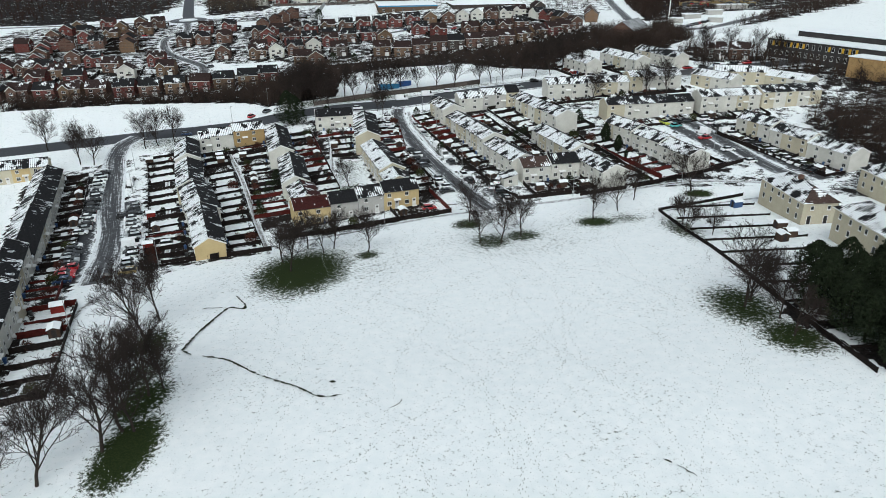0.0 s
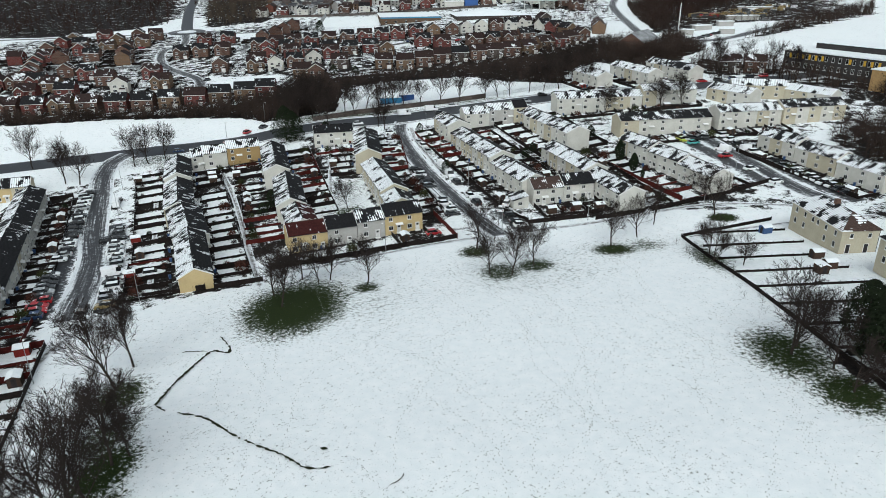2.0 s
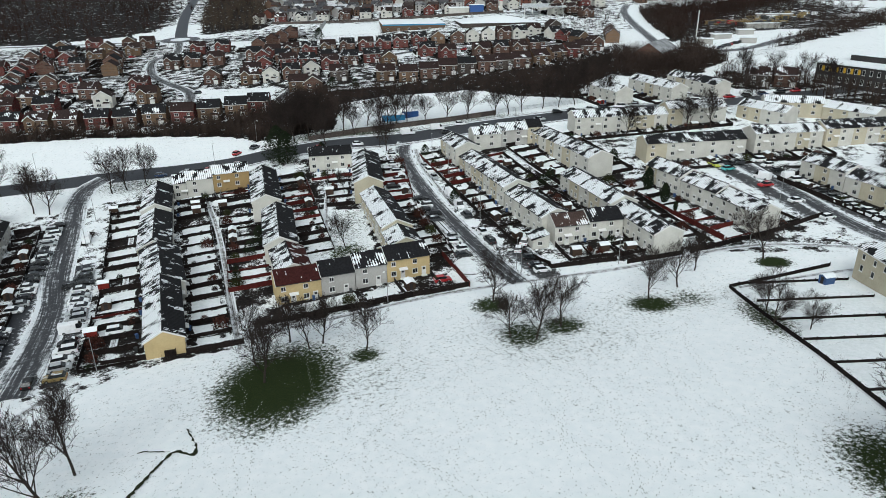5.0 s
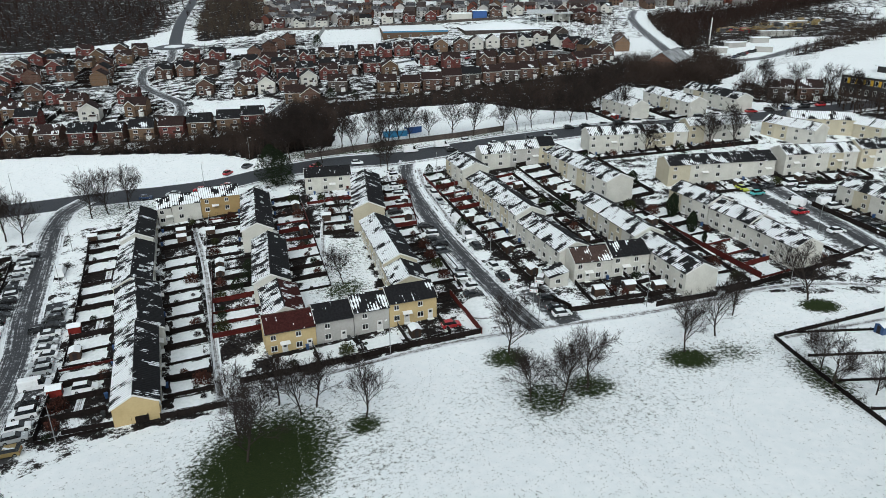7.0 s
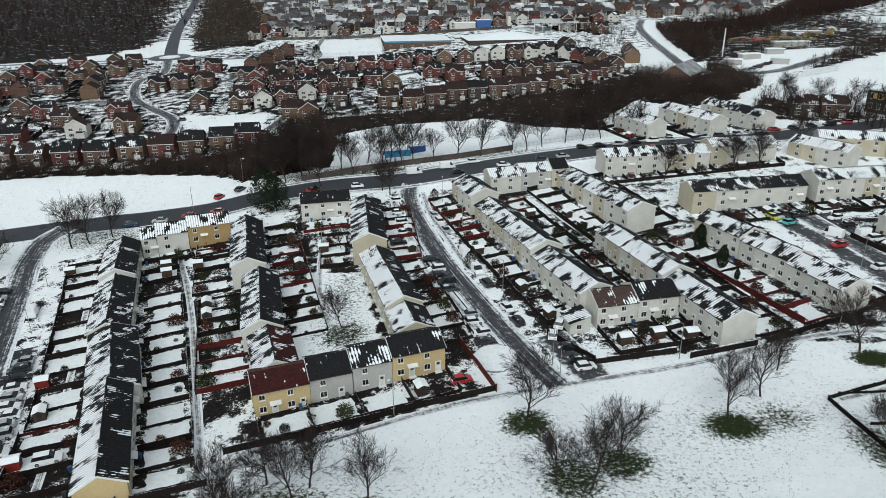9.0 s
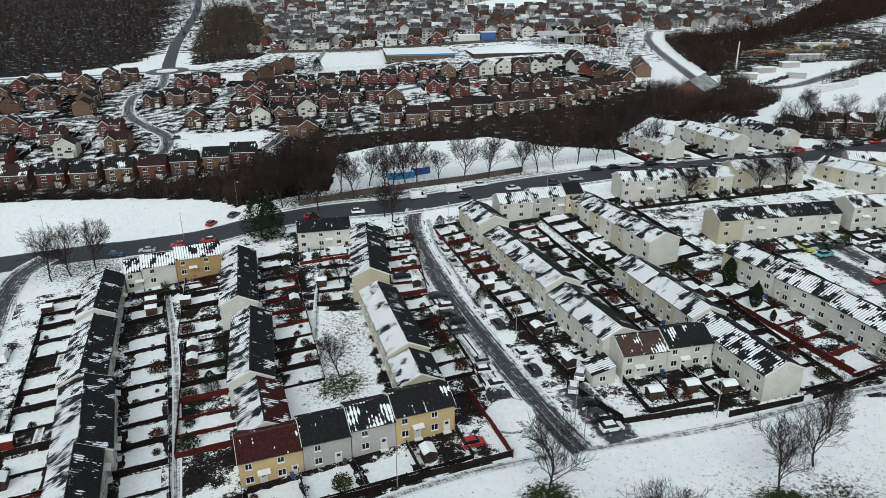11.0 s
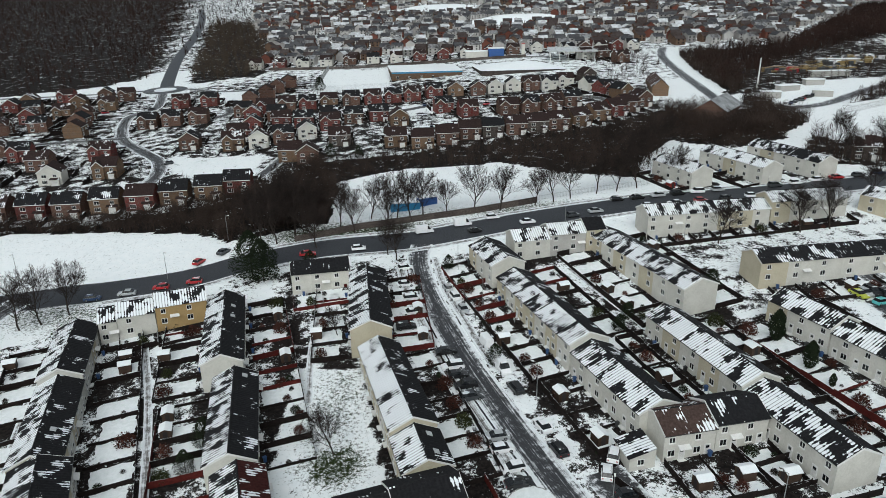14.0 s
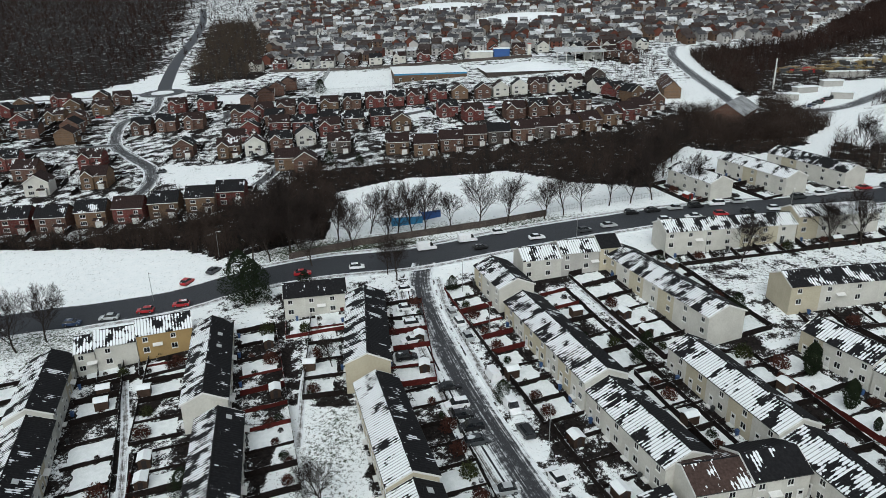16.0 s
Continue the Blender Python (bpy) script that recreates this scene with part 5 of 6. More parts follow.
for a, b in (((64, 92), (66, 60)), ((66, 60), (66.5, 20)), ((64, 92), (90, 101)), ((66.5, 20), (67, 2))):
    fence_line(a, b, 0.9)


# ---- cars ----
def car_body(L, W, H, bonnet, boot, roof0, roof1, mid):
    """Side outline lofted across: (x, z) rings narrowed towards the roof."""
    b = Build()
    h = L / 2
    low = [(-h, 0.45), (-h + 0.05, 0.25), (h - 0.05, 0.25), (h, 0.45), (h - 0.03, 0.68), (bonnet, mid), (boot, mid + 0.03), (-h + 0.04, mid - 0.05)]
    y = W / 2
    n = len(low)
    v0 = len(b.v)
    b.v += [(x, -y, z) for x, z in low] + [(x, y, z) for x, z in low]
    b.f += [tuple(v0 + k for k in range(n)), tuple(v0 + n + k for k in range(n))[::-1]]
    b.f += [(v0 + k, v0 + n + k, v0 + n + (k + 1) % n, v0 + (k + 1) % n) for k in range(n)]
    b.m += [0] * (n + 2)
    ri = y * 0.76
    A = [(bonnet, -y * 0.94, mid + 0.004), (bonnet, y * 0.94, mid + 0.004), (roof0, ri, H), (roof0, -ri, H)]
    B = [(boot, -y * 0.94, mid + 0.03), (boot, y * 0.94, mid + 0.03), (roof1, ri, H), (roof1, -ri, H)]
    b.face([A[2], B[2], B[3], A[3]])
    b.face([(roof0, ri, H), (roof0, -ri, H), (roof0 + 0.05, -ri, H - 0.07), (roof0 + 0.05, ri, H - 0.07)])
    g = Build()
    g.face([A[0], A[1], A[2], A[3]][::-1]).face([B[0], B[1], B[2], B[3]])
    g.face([A[1], B[1], B[2], A[2]][::-1]).face([A[0], B[0], B[3], A[3]])
    return b, g


def car(paint, style, far=False):
    ob = new("parked_car" if style != "van" else "parked_van")
    L, W, H, bo, bt, r0, r1, mid = {
        "hatch": (4.0, 1.75, 1.48, 1.05, -1.85, 0.35, -1.45, 0.92), "saloon": (4.5, 1.8, 1.44, 1.15, -1.75, 0.40, -1.05, 0.90),
        "suv": (4.5, 1.88, 1.68, 1.15, -2.15, 0.50, -1.85, 1.02), "van": (5.3, 2.0, 2.2, 1.75, -2.6, 1.15, -2.58, 1.15)}[style]
    b, g = car_body(L, W, H, bo, bt, r0, r1, mid)
    part("body", b, PAINT[paint], ob)
    if style == "van":
        part("cargo_body", Build().prism([(-W / 2 + 0.02, 0.5), (W / 2 - 0.02, 0.5), (W / 2 - 0.10, H - 0.12), (W / 2 - 0.25, H + 0.02), (-W / 2 + 0.25, H + 0.02), (-W / 2 + 0.10, H - 0.12)], -L / 2 + 0.02, 0.75), PAINT[paint], ob)
    part("glazing", g, CAR_GLASS, ob)
    if far == 2:
        part("underbody", Build().box((-L * 0.42, -W / 2 + 0.06, 0.02), (L * 0.42, W / 2 - 0.06, 0.3)), TYRE, ob)
    for x in () if far == 2 else (-L * 0.31, L * 0.31):
        for y in (-W / 2 + 0.08, W / 2 - 0.08):
            w = part("wheel", shared("wheel", lambda: Build().ring((0, 0, 0.32), 0.32, 0.22, 12).ring((0, 0, 0.32), 0.19, 0.235, 8, 1).mesh("wheel", [TYRE, STEEL])), None, ob)
            w.matrix_basis = pose(x, y, 0)
    for y in () if far else (-W * 0.36, W * 0.36):
        part("headlight", Build().box((L / 2 - 0.06, y - 0.15, 0.6), (L / 2 + 0.006, y + 0.15, 0.72)), SKYLIGHT, ob)
        part("tail_light", Build().box((-L / 2 - 0.006, y - 0.12, 0.62), (-L / 2 + 0.06, y + 0.12, 0.8)), PAINT["red"], ob)
    word = {"hatch": "hatchback", "saloon": "saloon", "suv": "estate car", "van": "panel van"}[style]
    return tagged(ob, "%s %s parked on the snowy street" % (paint, word), "van" if style == "van" else "car", "parked cars")


def park(x, y, turn, paint, style):
    far = 2 if y > 200 else int(y > 125)
    put(("car", paint, style, far), lambda: car(paint, style, far), place(x, y, turn, dz=0.14))


MIX = ("white", "silver", "grey", "black", "white", "blue", "grey", "white", "black", "red", "silver", "white")


def park_row(a, b, n, turn, colours=None, skip=0.1, jitter=5):
    for k, (x, y) in enumerate(along(a, b, n)):
        if rnd.random() < skip:
            continue
        paint = colours[k % len(colours)] if colours else rnd.choice(MIX)
        park(x + rnd.uniform(-0.3, 0.3), y + rnd.uniform(-0.3, 0.3), turn + rnd.uniform(-jitter, jitter) + rnd.choice((0, 180)), paint, rnd.choice(("hatch", "saloon", "suv", "hatch")))


park_row((-110, 147), (-92.5, 93.5), 18, 21, ("black", "silver", "white", "white", "silver", "white", "grey", "white", "black", "black", "grey", "black", "white", "white"), 0.12)
park_row((-90, 86), (-78.5, 58.5), 10, 21, ("white", "black", "black", "grey", "silver", "grey", "red", "red", "red", "blue"), 0)
park_row((-87, 116), (-77, 91), 9, 21, ("silver", "grey", "black", "white", "silver", "white", "white", "silver"), 0.05)
park(-74.6, 85.5, 21, "white", "van")
park_row((-72.5, 79), (-66, 63.5), 5, 21, ("black", "white", "white", "silver", "gold"), 0)
park(-96.4, 136.7, 111, "white", "van")
park(-86.4, 108.3, 21, "black", "suv")
park(-70, 61.9, 105, "black", "hatch")
for x, y, t, paint, style in ((-3.9, 154.4, 14, "black", "saloon"), (-2.5, 148.9, 194, "white", "suv"), (-1.5, 145.8, 12, "black", "hatch"), (0.0, 142.4, 194, "black", "suv"), (0.9, 138.6, 16, "grey", "suv"),
                              (4.9, 127.0, 192, "silver", "saloon"), (5.7, 123.8, 14, "white", "hatch"), (7.1, 119.0, 196, "white", "hatch"), (7.7, 115.5, 14, "black", "saloon"),
                              (-3.7, 182.1, 107, "silver", "hatch"), (-2.1, 177.9, 108, "white", "suv"), (-0.2, 172.0, 108, "silver", "saloon"), (4.4, 157.4, 108, "white", "van"), (7.3, 147.6, 288, "white", "van"),
                              (9.3, 140.7, 110, "black", "suv"), (13.0, 129.3, 112, "white", "saloon"), (14.8, 123.1, 110, "black", "suv")):
    park(x, y, t, paint, style)
park(21.5, 117, 78, "white", "hatch")
park(23.6, 121.2, 70, "white", "suv")
park(25.0, 107.5, 12, "black", "saloon")
park(25.8, 105.0, 14, "white", "hatch")
park(23.8, 112.0, 12, "black", "hatch")
park(2.6, 102.6, 18, "red", "hatch")
park_row((-12, 178), (-12.8, 165), 3, 14, ("white", "white", "black"), 0)
park_row((-16, 203), (-14, 185), 3, 14, ("white", "white"), 0.2)
park_row((103, 172), (111.5, 141), 8, 15, ("white", "white", "black", "grey"), 0)
park_row((112, 139), (118, 117.5), 9, 15, ("white", "silver", "white", "white", "white", "white", "white", "black", "black"), 0)
park_row((88.5, 170), (97, 171.5), 6, 100, ("lime", "silver", "black", "black", "black", "grey"), 0)
park(91.5, 166, 20, "teal", "hatch")
park(98.5, 158, 130, "white", "van")
park(106.5, 157, 15, "white", "van")
park_row((97, 152), (103.5, 128), 7, 15, None, 0.3)
park(-10.5, 215.5, 18, "white", "van")
park(0.6, 219, 18, "white", "van")
park(9.5, 222.6, 16, "white", "hatch")
park(19.5, 218.0, 14, "white", "saloon")
park(4, 214, 16, "black", "hatch")
park_row((33, 221), (40, 223.2), 2, 14, ("grey", "silver"), 0)
park_row((48, 231), (80, 235.5), 6, 8, ("black", "black", "silver", "black", "white", "silver"), 0)
park_row((56, 224.6), (88, 228.6), 5, 8, ("white", "white", "red", "black", "white"), 0)
park_row((98, 237), (150, 249), 8, 12, None, 0)
park_row((-93.5, 185.5), (-70, 192), 4, 14, ("blue", "silver", "red", "red"), 0)
park(-72.4, 203.4, 75, "red", "hatch")
park(-67.2, 209, 70, "grey", "saloon")
park(-42.5, 205, 12, "red", "saloon")
park(-28.5, 206.8, 12, "white", "hatch")
park(-64.5, 84.0, 21, "white", "suv")
for a, b, n, t in (((-140, 300), (-120, 305), 4, 60), ((-170, 348), (-150, 330), 4, 20), ((-120, 330), (-70, 318), 7, 100), ((-110, 380), (0, 398), 14, 95), ((0, 385), (70, 395), 10, 80), ((20, 350), (50, 352), 4, 30), ((-20, 340), (5, 348), 4, 60),
                   ((-205, 410), (-165, 420), 6, 20), ((150, 350), (175, 372), 8, 60), ((160, 440), (230, 470), 10, 30), ((-260, 305), (-170, 322), 8, 80)):
    park_row(a, b, n, t, None, 0.1, 40)


# ---- trees ----
def branch_tree(seed, height=9.5, spread_w=0.75, twigs=3, pale=False, trunk_share=0.25):
    """A bare tree: a tapered trunk, limbs, branches and a haze of twigs."""
    r = random.Random(seed)
    wood, fine = Build(), Build()

    def shoot(p, d, length, rad, level):
        segs = (4, 3, 3, 2, 1)[level]
        q, dd, rr = p, d, rad
        spots = []
        for k in range(segs):
            dd = (dd + Vector((r.gauss(0, 0.13), r.gauss(0, 0.13), r.gauss(0.05, 0.08)))).normalized()
            e = q + dd * (length / segs)
            r2 = rad * (1 - (k + 1) / segs * (0.62 if level == 0 else 0.75))
            (wood if level < 2 else fine).tube(q, e, rr, r2, (7, 5, 3, 3, 3)[level])
            spots.append((q, e, dd))
            q, rr = e, r2
        if level >= 4:
            return
        count = (14, 8, 6, twigs)[level]
        for k in range(count):
            t = (k + 0.7) / count
            t = trunk_share + (1 - trunk_share) * t if level == 0 else 0.2 + 0.8 * t
            s = min(int(t * segs), segs - 1)
            a, b, d0 = spots[s]
            base = a.lerp(b, t * segs - s)
            side = d0.orthogonal().normalized()
            side.rotate(Matrix.Rotation(r.uniform(0, 2 * math.pi), 3, d0))
            lean = (spread_w * 1.35, 0.85, 0.9, 0.9)[level] * r.uniform(0.7, 1.2)
            nd = (d0 + side * lean + Vector((0, 0, 0.18))).normalized()
            shoot(base, nd, length * (0.70, 0.55, 0.52, 0.55)[level] * (1.15 - 0.45 * t) * r.uniform(0.8, 1.15), max(0.021, rad * (0.42, 0.45, 0.5, 0.6)[level] * (1.1 - 0.4 * t)), level + 1)
    shoot(Vector((0, 0, -0.4)), Vector((0, 0, 1)), height * 0.66, height * 0.016, 0)
    ob = new("bare_tree")
    part("trunk", wood, BARK, ob)
    part("crown", fine, TWIG_PALE if pale else TWIG, ob)
    return tagged(ob, "leafless broad tree on snowy grass", "tree", "bare trees")


TREE_KINDS = (("a", lambda: branch_tree(11, 9.5, 0.65)), ("b", lambda: branch_tree(12, 9.5, 0.8)), ("c", lambda: branch_tree(13, 9.5, 0.5)), ("d", lambda: branch_tree(14, 9.5, 0.7, 2)), ("e", lambda: branch_tree(15, 9.5, 0.95, 3, False, 0.12)))


def tree(x, y, h=9.5, kind=None, lean=0.0):
    k = kind if kind is not None else rnd.randrange(4)
    key, fn = TREE_KINDS[k]
    if ("tree", key) not in KINDS:
        ob = fn()
        ob.matrix_basis = place(x, y, rnd.uniform(0, 360)) @ pose(0, 0, 0, lean)
        ob.scale = (h / 9.5 * 1.5,) * 3
        KINDS[("tree", key)] = ob
        return ob
    ob = copy_thing(KINDS[("tree", key)], place(x, y, rnd.uniform(0, 360)) @ pose(0, 0, 0, lean))
    ob.scale = (h / 9.5 * 1.5 * rnd.uniform(0.93, 1.07),) * 3
    return ob


for x, y, h in ((-27.8, 59, 9), (-27, 75.6, 7.5), (-20.4, 74.4, 7.5), (-11.6, 70.5, 7.5), (-22.5, 72, 6.5), (13.5, 91, 8.5), (15.5, 73, 7), (20.2, 71.5, 8.5), (25.5, 76.5, 8), (45.8, 88, 8),
                (53.6, 93.8, 8), (59.9, 101.8, 6.5), (77.8, 107, 9), (-31, 66, 8)):
    tree(x, y, h)
for x, y, h in ((-38.5, -7.6, 11), (-37.4, -3.4, 11), (-35.8, -3.7, 9), (-37.6, 5.5, 9), (-47.2, 27.0, 10), (-36.1, 7.6, 6), (-43.6, -13.9, 10), (-41.0, 11.5, 7), (-46.0, -17.5, 9)):
    tree(x, y, h, rnd.choice((0, 2, 2, 3)))
tree(-47.6, 34.5, 9, 2, 14)
for x, y, h in ((59.4, 27.4, 10.5), (62, 15, 6), (64.7, 73, 6.5), (61.5, 30, 8), (66, 79, 6), (63, 22, 7), (70, 70, 5)):
    tree(x, y, h, 4)
for x, y in ((-142.5, 173.8), (-123, 158), (-117.7, 157), (-100.9, 174.8), (-96.1, 178.6), (-104.9, 172.4)):
    tree(x, y, 10)
for x, y in ((-40.8, 209.8), (-31, 218), (-27.3, 228), (-19.3, 226.5), (-11.5, 228), (-4, 229), (4, 229), (12.1, 228.7), (23.2, 231.5), (29, 233), (34.6, 235), (43.2, 238.5), (50, 240), (57, 242), (-36, 222), (-22, 221), (-15, 224)):
    tree(x, y, rnd.uniform(8, 10), rnd.choice((0, 2, 3)))
tree(-17.5, 199.5, 8, 3)
tree(-20, 203, 7.5, 3)
for x, y, h in ((-58, 214, 11), (-53, 213.5, 11), (-49, 219, 12), (-60, 222, 11), (-45, 216, 9), (-52, 224, 12), (-55, 230, 11), (-46, 228, 10), (62, 262, 10), (66, 272, 11), (58, 280, 10), (74, 282, 10)):
    tree(x, y, h, rnd.choice((0, 1, 2)))
for x, y in ((67.8, 199.5), (91.2, 203.7), (99.7, 205.1), (70, 246), (160, 262), (150, 270), (168, 255), (122, 225), (135, 262), (140, 280)):
    tree(x, y, rnd.uniform(8, 10.5))

for x, y, h in ((-22.7, 125, 6.0), (-28, 164, 5.0)):
    tree(x, y, h, 2)


# ---- evergreens ----
def conifer(seed, h, w, narrow):
    r0 = random.Random(seed)
    ob = new("evergreen_tree")

    def spot(r):
        t = r.random() ** 0.8
        prof = (math.sin(math.pi * min(1, t * 0.9 + 0.12)) ** 0.6) if narrow else (1 - t ** 2.2) ** 0.7 * min(1, 0.6 + t * 2)
        a = r.uniform(0, 2 * math.pi)
        k = w * prof * r.uniform(0.65, 1.0) * (1 + 0.18 * math.sin(a * 3 + t * 9 + seed))
        return Vector((k * math.cos(a), k * math.sin(a), 0.4 + t * h)), Vector((math.cos(a), math.sin(a), 0.5))
    part("needles", tufts(4200, spot, 0.30 if not narrow else 0.24, seed), NEEDLES, ob)
    part("trunk", Build().tube((0, 0, -0.4), (0, 0, h * 0.85), 0.22, 0.04, 7), BARK, ob)
    return tagged(ob, "dense dark evergreen tree without snow" if not narrow else "narrow dark columnar evergreen in a garden", "tree", "evergreens")


for x, y, s in ((-54.8, 193.5, 1.15), (-51.5, 192, 1.0)):
    put("conifer", lambda: conifer(3, 11.0, 4.6, False), place(x, y, 40 * s)).scale = (s,) * 3
for x, y, s in ((63.2, 153.5, 1.0), (65.2, 143.5, 0.85), (66.5, 137.5, 0.4)):
    put("column", lambda: conifer(5, 6.5, 1.5, True), place(x, y, 70 * s)).scale = (s,) * 3
for x, y, s in ((-46, 129, 0.5), (-47, 122, 0.4), (-3.5, 193, 0.35), (6, 150, 0.4), (-40, 196, 0.5), (33, 160, 0.35), (36, 165, 0.35), (58, 176, 0.45), (-84, 459, 0.75), (-52, 304, 0.5), (-40, 300, 0.45), (60, 428, 0.5), (72, 424, 0.45), (66, 431, 0.5)):
    put("conifer", lambda: conifer(3, 11.0, 3.8, False), place(x, y, 100 * s)).scale = (s,) * 3
for k in range(25):
    x, y = 71 + 4.5 * (k % 5) + rnd.uniform(-1.5, 1.5), 4 + 6.5 * (k // 5) + 1.2 * (k % 5) + rnd.uniform(-1.5, 1.5)
    put("copse", lambda: conifer(8, 9, 3.6, False), place(x, y, 37 * k)).scale = (rnd.uniform(0.85, 1.15),) * 3


# ---- woods ----
HALL_PLOT = [(102, 334), (112, 318), (142, 350), (128, 366)]


def thicket(name, poly, count, h0, h1, material, label, seed, blades=34, width=0.10, clear=()):
    """A wood too dense to count: stems with fans of bare branches, in one mesh."""
    r = np.random.RandomState(seed)
    px, py = np.array(poly)[:, 0], np.array(poly)[:, 1]
    xs, ys = [], []
    while len(xs) < count:
        x, y = r.uniform(px.min(), px.max(), count), r.uniform(py.min(), py.max(), count)
        ok = inside(x, y, poly)
        for gap in (HALL_PLOT, *clear):
            ok &= ~inside(x, y, gap)
        xs += list(x[ok])
        ys += list(y[ok])
    x, y = np.array(xs[:count]), np.array(ys[:count])
    z = ground(x, y)
    h = r.uniform(h0, h1, count)
    tris = []
    base = np.stack([x, y, z - 0.2], -1)
    for k in range(blades):
        if k < 2:
            p, q = base, base + np.stack([r.normal(0, .04, count) * h, r.normal(0, .04, count) * h, h * 0.7], -1)
            wd = width * 2.2
        else:
            t = r.uniform(0.12, 0.75, count)
            a = r.uniform(0, 2 * np.pi, count)
            out = r.uniform(0.10, 0.42, count) * h
            b0 = r.uniform(0, 0.22, count) * h
            a0 = r.uniform(0, 2 * np.pi, count)
            p = base + np.stack([b0 * np.cos(a0), b0 * np.sin(a0), h * t], -1)
            q = p + np.stack([out * np.cos(a), out * np.sin(a), h * r.uniform(0.02, 0.30, count)], -1)
            wd = width
        a = r.uniform(0, 2 * np.pi, count)
        s = np.stack([np.cos(a), np.sin(a), np.zeros(count)], -1) * wd * (h / 8)[:, None]
        tris.append(np.stack([p - s, p + s, q], 1))
    v = np.concatenate(tris).reshape(-1, 3)
    me = bpy.data.meshes.new(name)
    n = len(v) // 3
    me.vertices.add(len(v))
    me.vertices.foreach_set("co", v.astype(np.float32).ravel())
    me.loops.add(len(v))
    me.loops.foreach_set("vertex_index", np.arange(len(v), dtype=np.int32))
    me.polygons.add(n)
    me.polygons.foreach_set("loop_start", np.arange(0, len(v), 3, dtype=np.int32))
    me.materials.append(material)
    me.update(calc_edges=True)
    me.validate()
    return tagged(new(name, me), label, "trees", kind="stuff")


thicket("bare_wood", FOREST, 14000, 6, 9.5, WOOD_FAR, "wide dark leafless wood on the hillside", 1, 30, 0.15)
thicket("bare_wood", WOOD, 700, 3, 13, TWIG_PALE, "leafless wood beside the hill road", 2, 40, 0.11)
thicket("scrub", BELT_WEST, 2200, 2, 7, SCRUB, "dark leafless scrub below the brick houses", 3, 46, 0.07)
thicket("scrub", BELT_EAST, 3400, 1.2, 5.0, SCRUB, "dark leafless scrub and young trees on the bank", 4, 46, 0.07)
thicket("bare_wood", [(52, 258), (64, 254), (84, 300), (104, 292), (112, 320), (84, 322), (60, 290), (30, 286)], 150, 6, 10, SCRUB, "taller leafless trees on the bank", 18, 60, 0.06)
thicket("bare_wood", EAST_WOOD, 3200, 5, 9, WOOD_FAR, "dark leafless wood on the hillside", 5, 40, 0.11)
thicket("bare_wood", SCHOOL_WOOD, 420, 5, 10, SCRUB, "leafless trees by the school", 6, 40, 0.10)
thicket("scrub", [(60, 92), (66, 92), (68, 55), (66, 5), (58, 8), (60, 40), (62, 70)], 90, 1.0, 2.6, SCRUB, "low leafless scrub along the field edge", 7, 30, 0.04)
thicket("scrub", ROADSIDE, 900, 3, 9, SCRUB, "leafless trees and scrub beside the far road", 11, 44, 0.07)
thicket("scrub", YARD_WOOD, 900, 2, 7, SCRUB, "leafless trees and scrub round the yard", 12, 40, 0.09)
thicket("bare_wood", RIGHT_WOOD, 1300, 5, 11, SCRUB, "leafless wood behind the terraces", 13, 44, 0.06)
thicket("hedging", ESTATE, 5200, 0.8, 3.6, SCRUB, "bare hedges and garden shrubs among the brick houses", 14, 26, 0.10, GREENS)
thicket("bare_wood", ROAD_STRIP, 500, 3, 8, SCRUB, "leafless trees along the far road", 15, 40, 0.10)
thicket("scrub", [(62, 426), (118, 440), (122, 478), (78, 474)], 150, 1.5, 5, SCRUB, "bare shrubs and young trees on snowy ground", 19, 40, 0.09)
thicket("scrub", [(86, 484), (132, 470), (138, 545), (90, 545)], 170, 1.5, 6, SCRUB, "bare shrubs and young trees on snowy ground", 20, 40, 0.09)
thicket("scrub", BANK_SCRUB, 800, 3, 7, SCRUB, "dark leafless scrub on the road bank", 16, 44, 0.12)
thicket("scrub", LANE_SCRUB, 130, 2, 7, SCRUB, "dark leafless scrub beside the lane", 17, 44, 0.10)


def scrap_heap(x, y, seed, paint):
    """Heaped vehicle shells and sheet metal in the yard."""
    r = random.Random(seed)
    b = Build()
    for k in range(22):
        u, v, w = x + r.gauss(0, 7), y + r.gauss(0, 3.5), r.uniform(0.8, 2.6)
        z = gz(u, v) - 0.2
        b.box((u - w, v - 0.9, z), (u + w, v + 0.9, z + r.uniform(0.9, 2.8)))
    return tagged(new("scrap_heap", b.mesh("scrap_heap", PAINT[paint])), "heaped " + paint + " scrap metal in the snowy yard", "scrap", kind="stuff")


for k, (x, y) in enumerate([(189.0, 443.0), (203.0, 446.0), (216.0, 444.0), (233.0, 466.0), (252.0, 482.0)]):
    for j, paint in enumerate(("red", "grey", "gold", "white")[:3 if k < 3 else 4]):
        if not (paint == "red" and k != 1):
            scrap_heap(x + 3 * j, y + 2 * j, 10 * k + j, paint)


# ---- far town ----
KNOLLS = ((-25, 985, 62, 48), (66, 800, 58, 30))


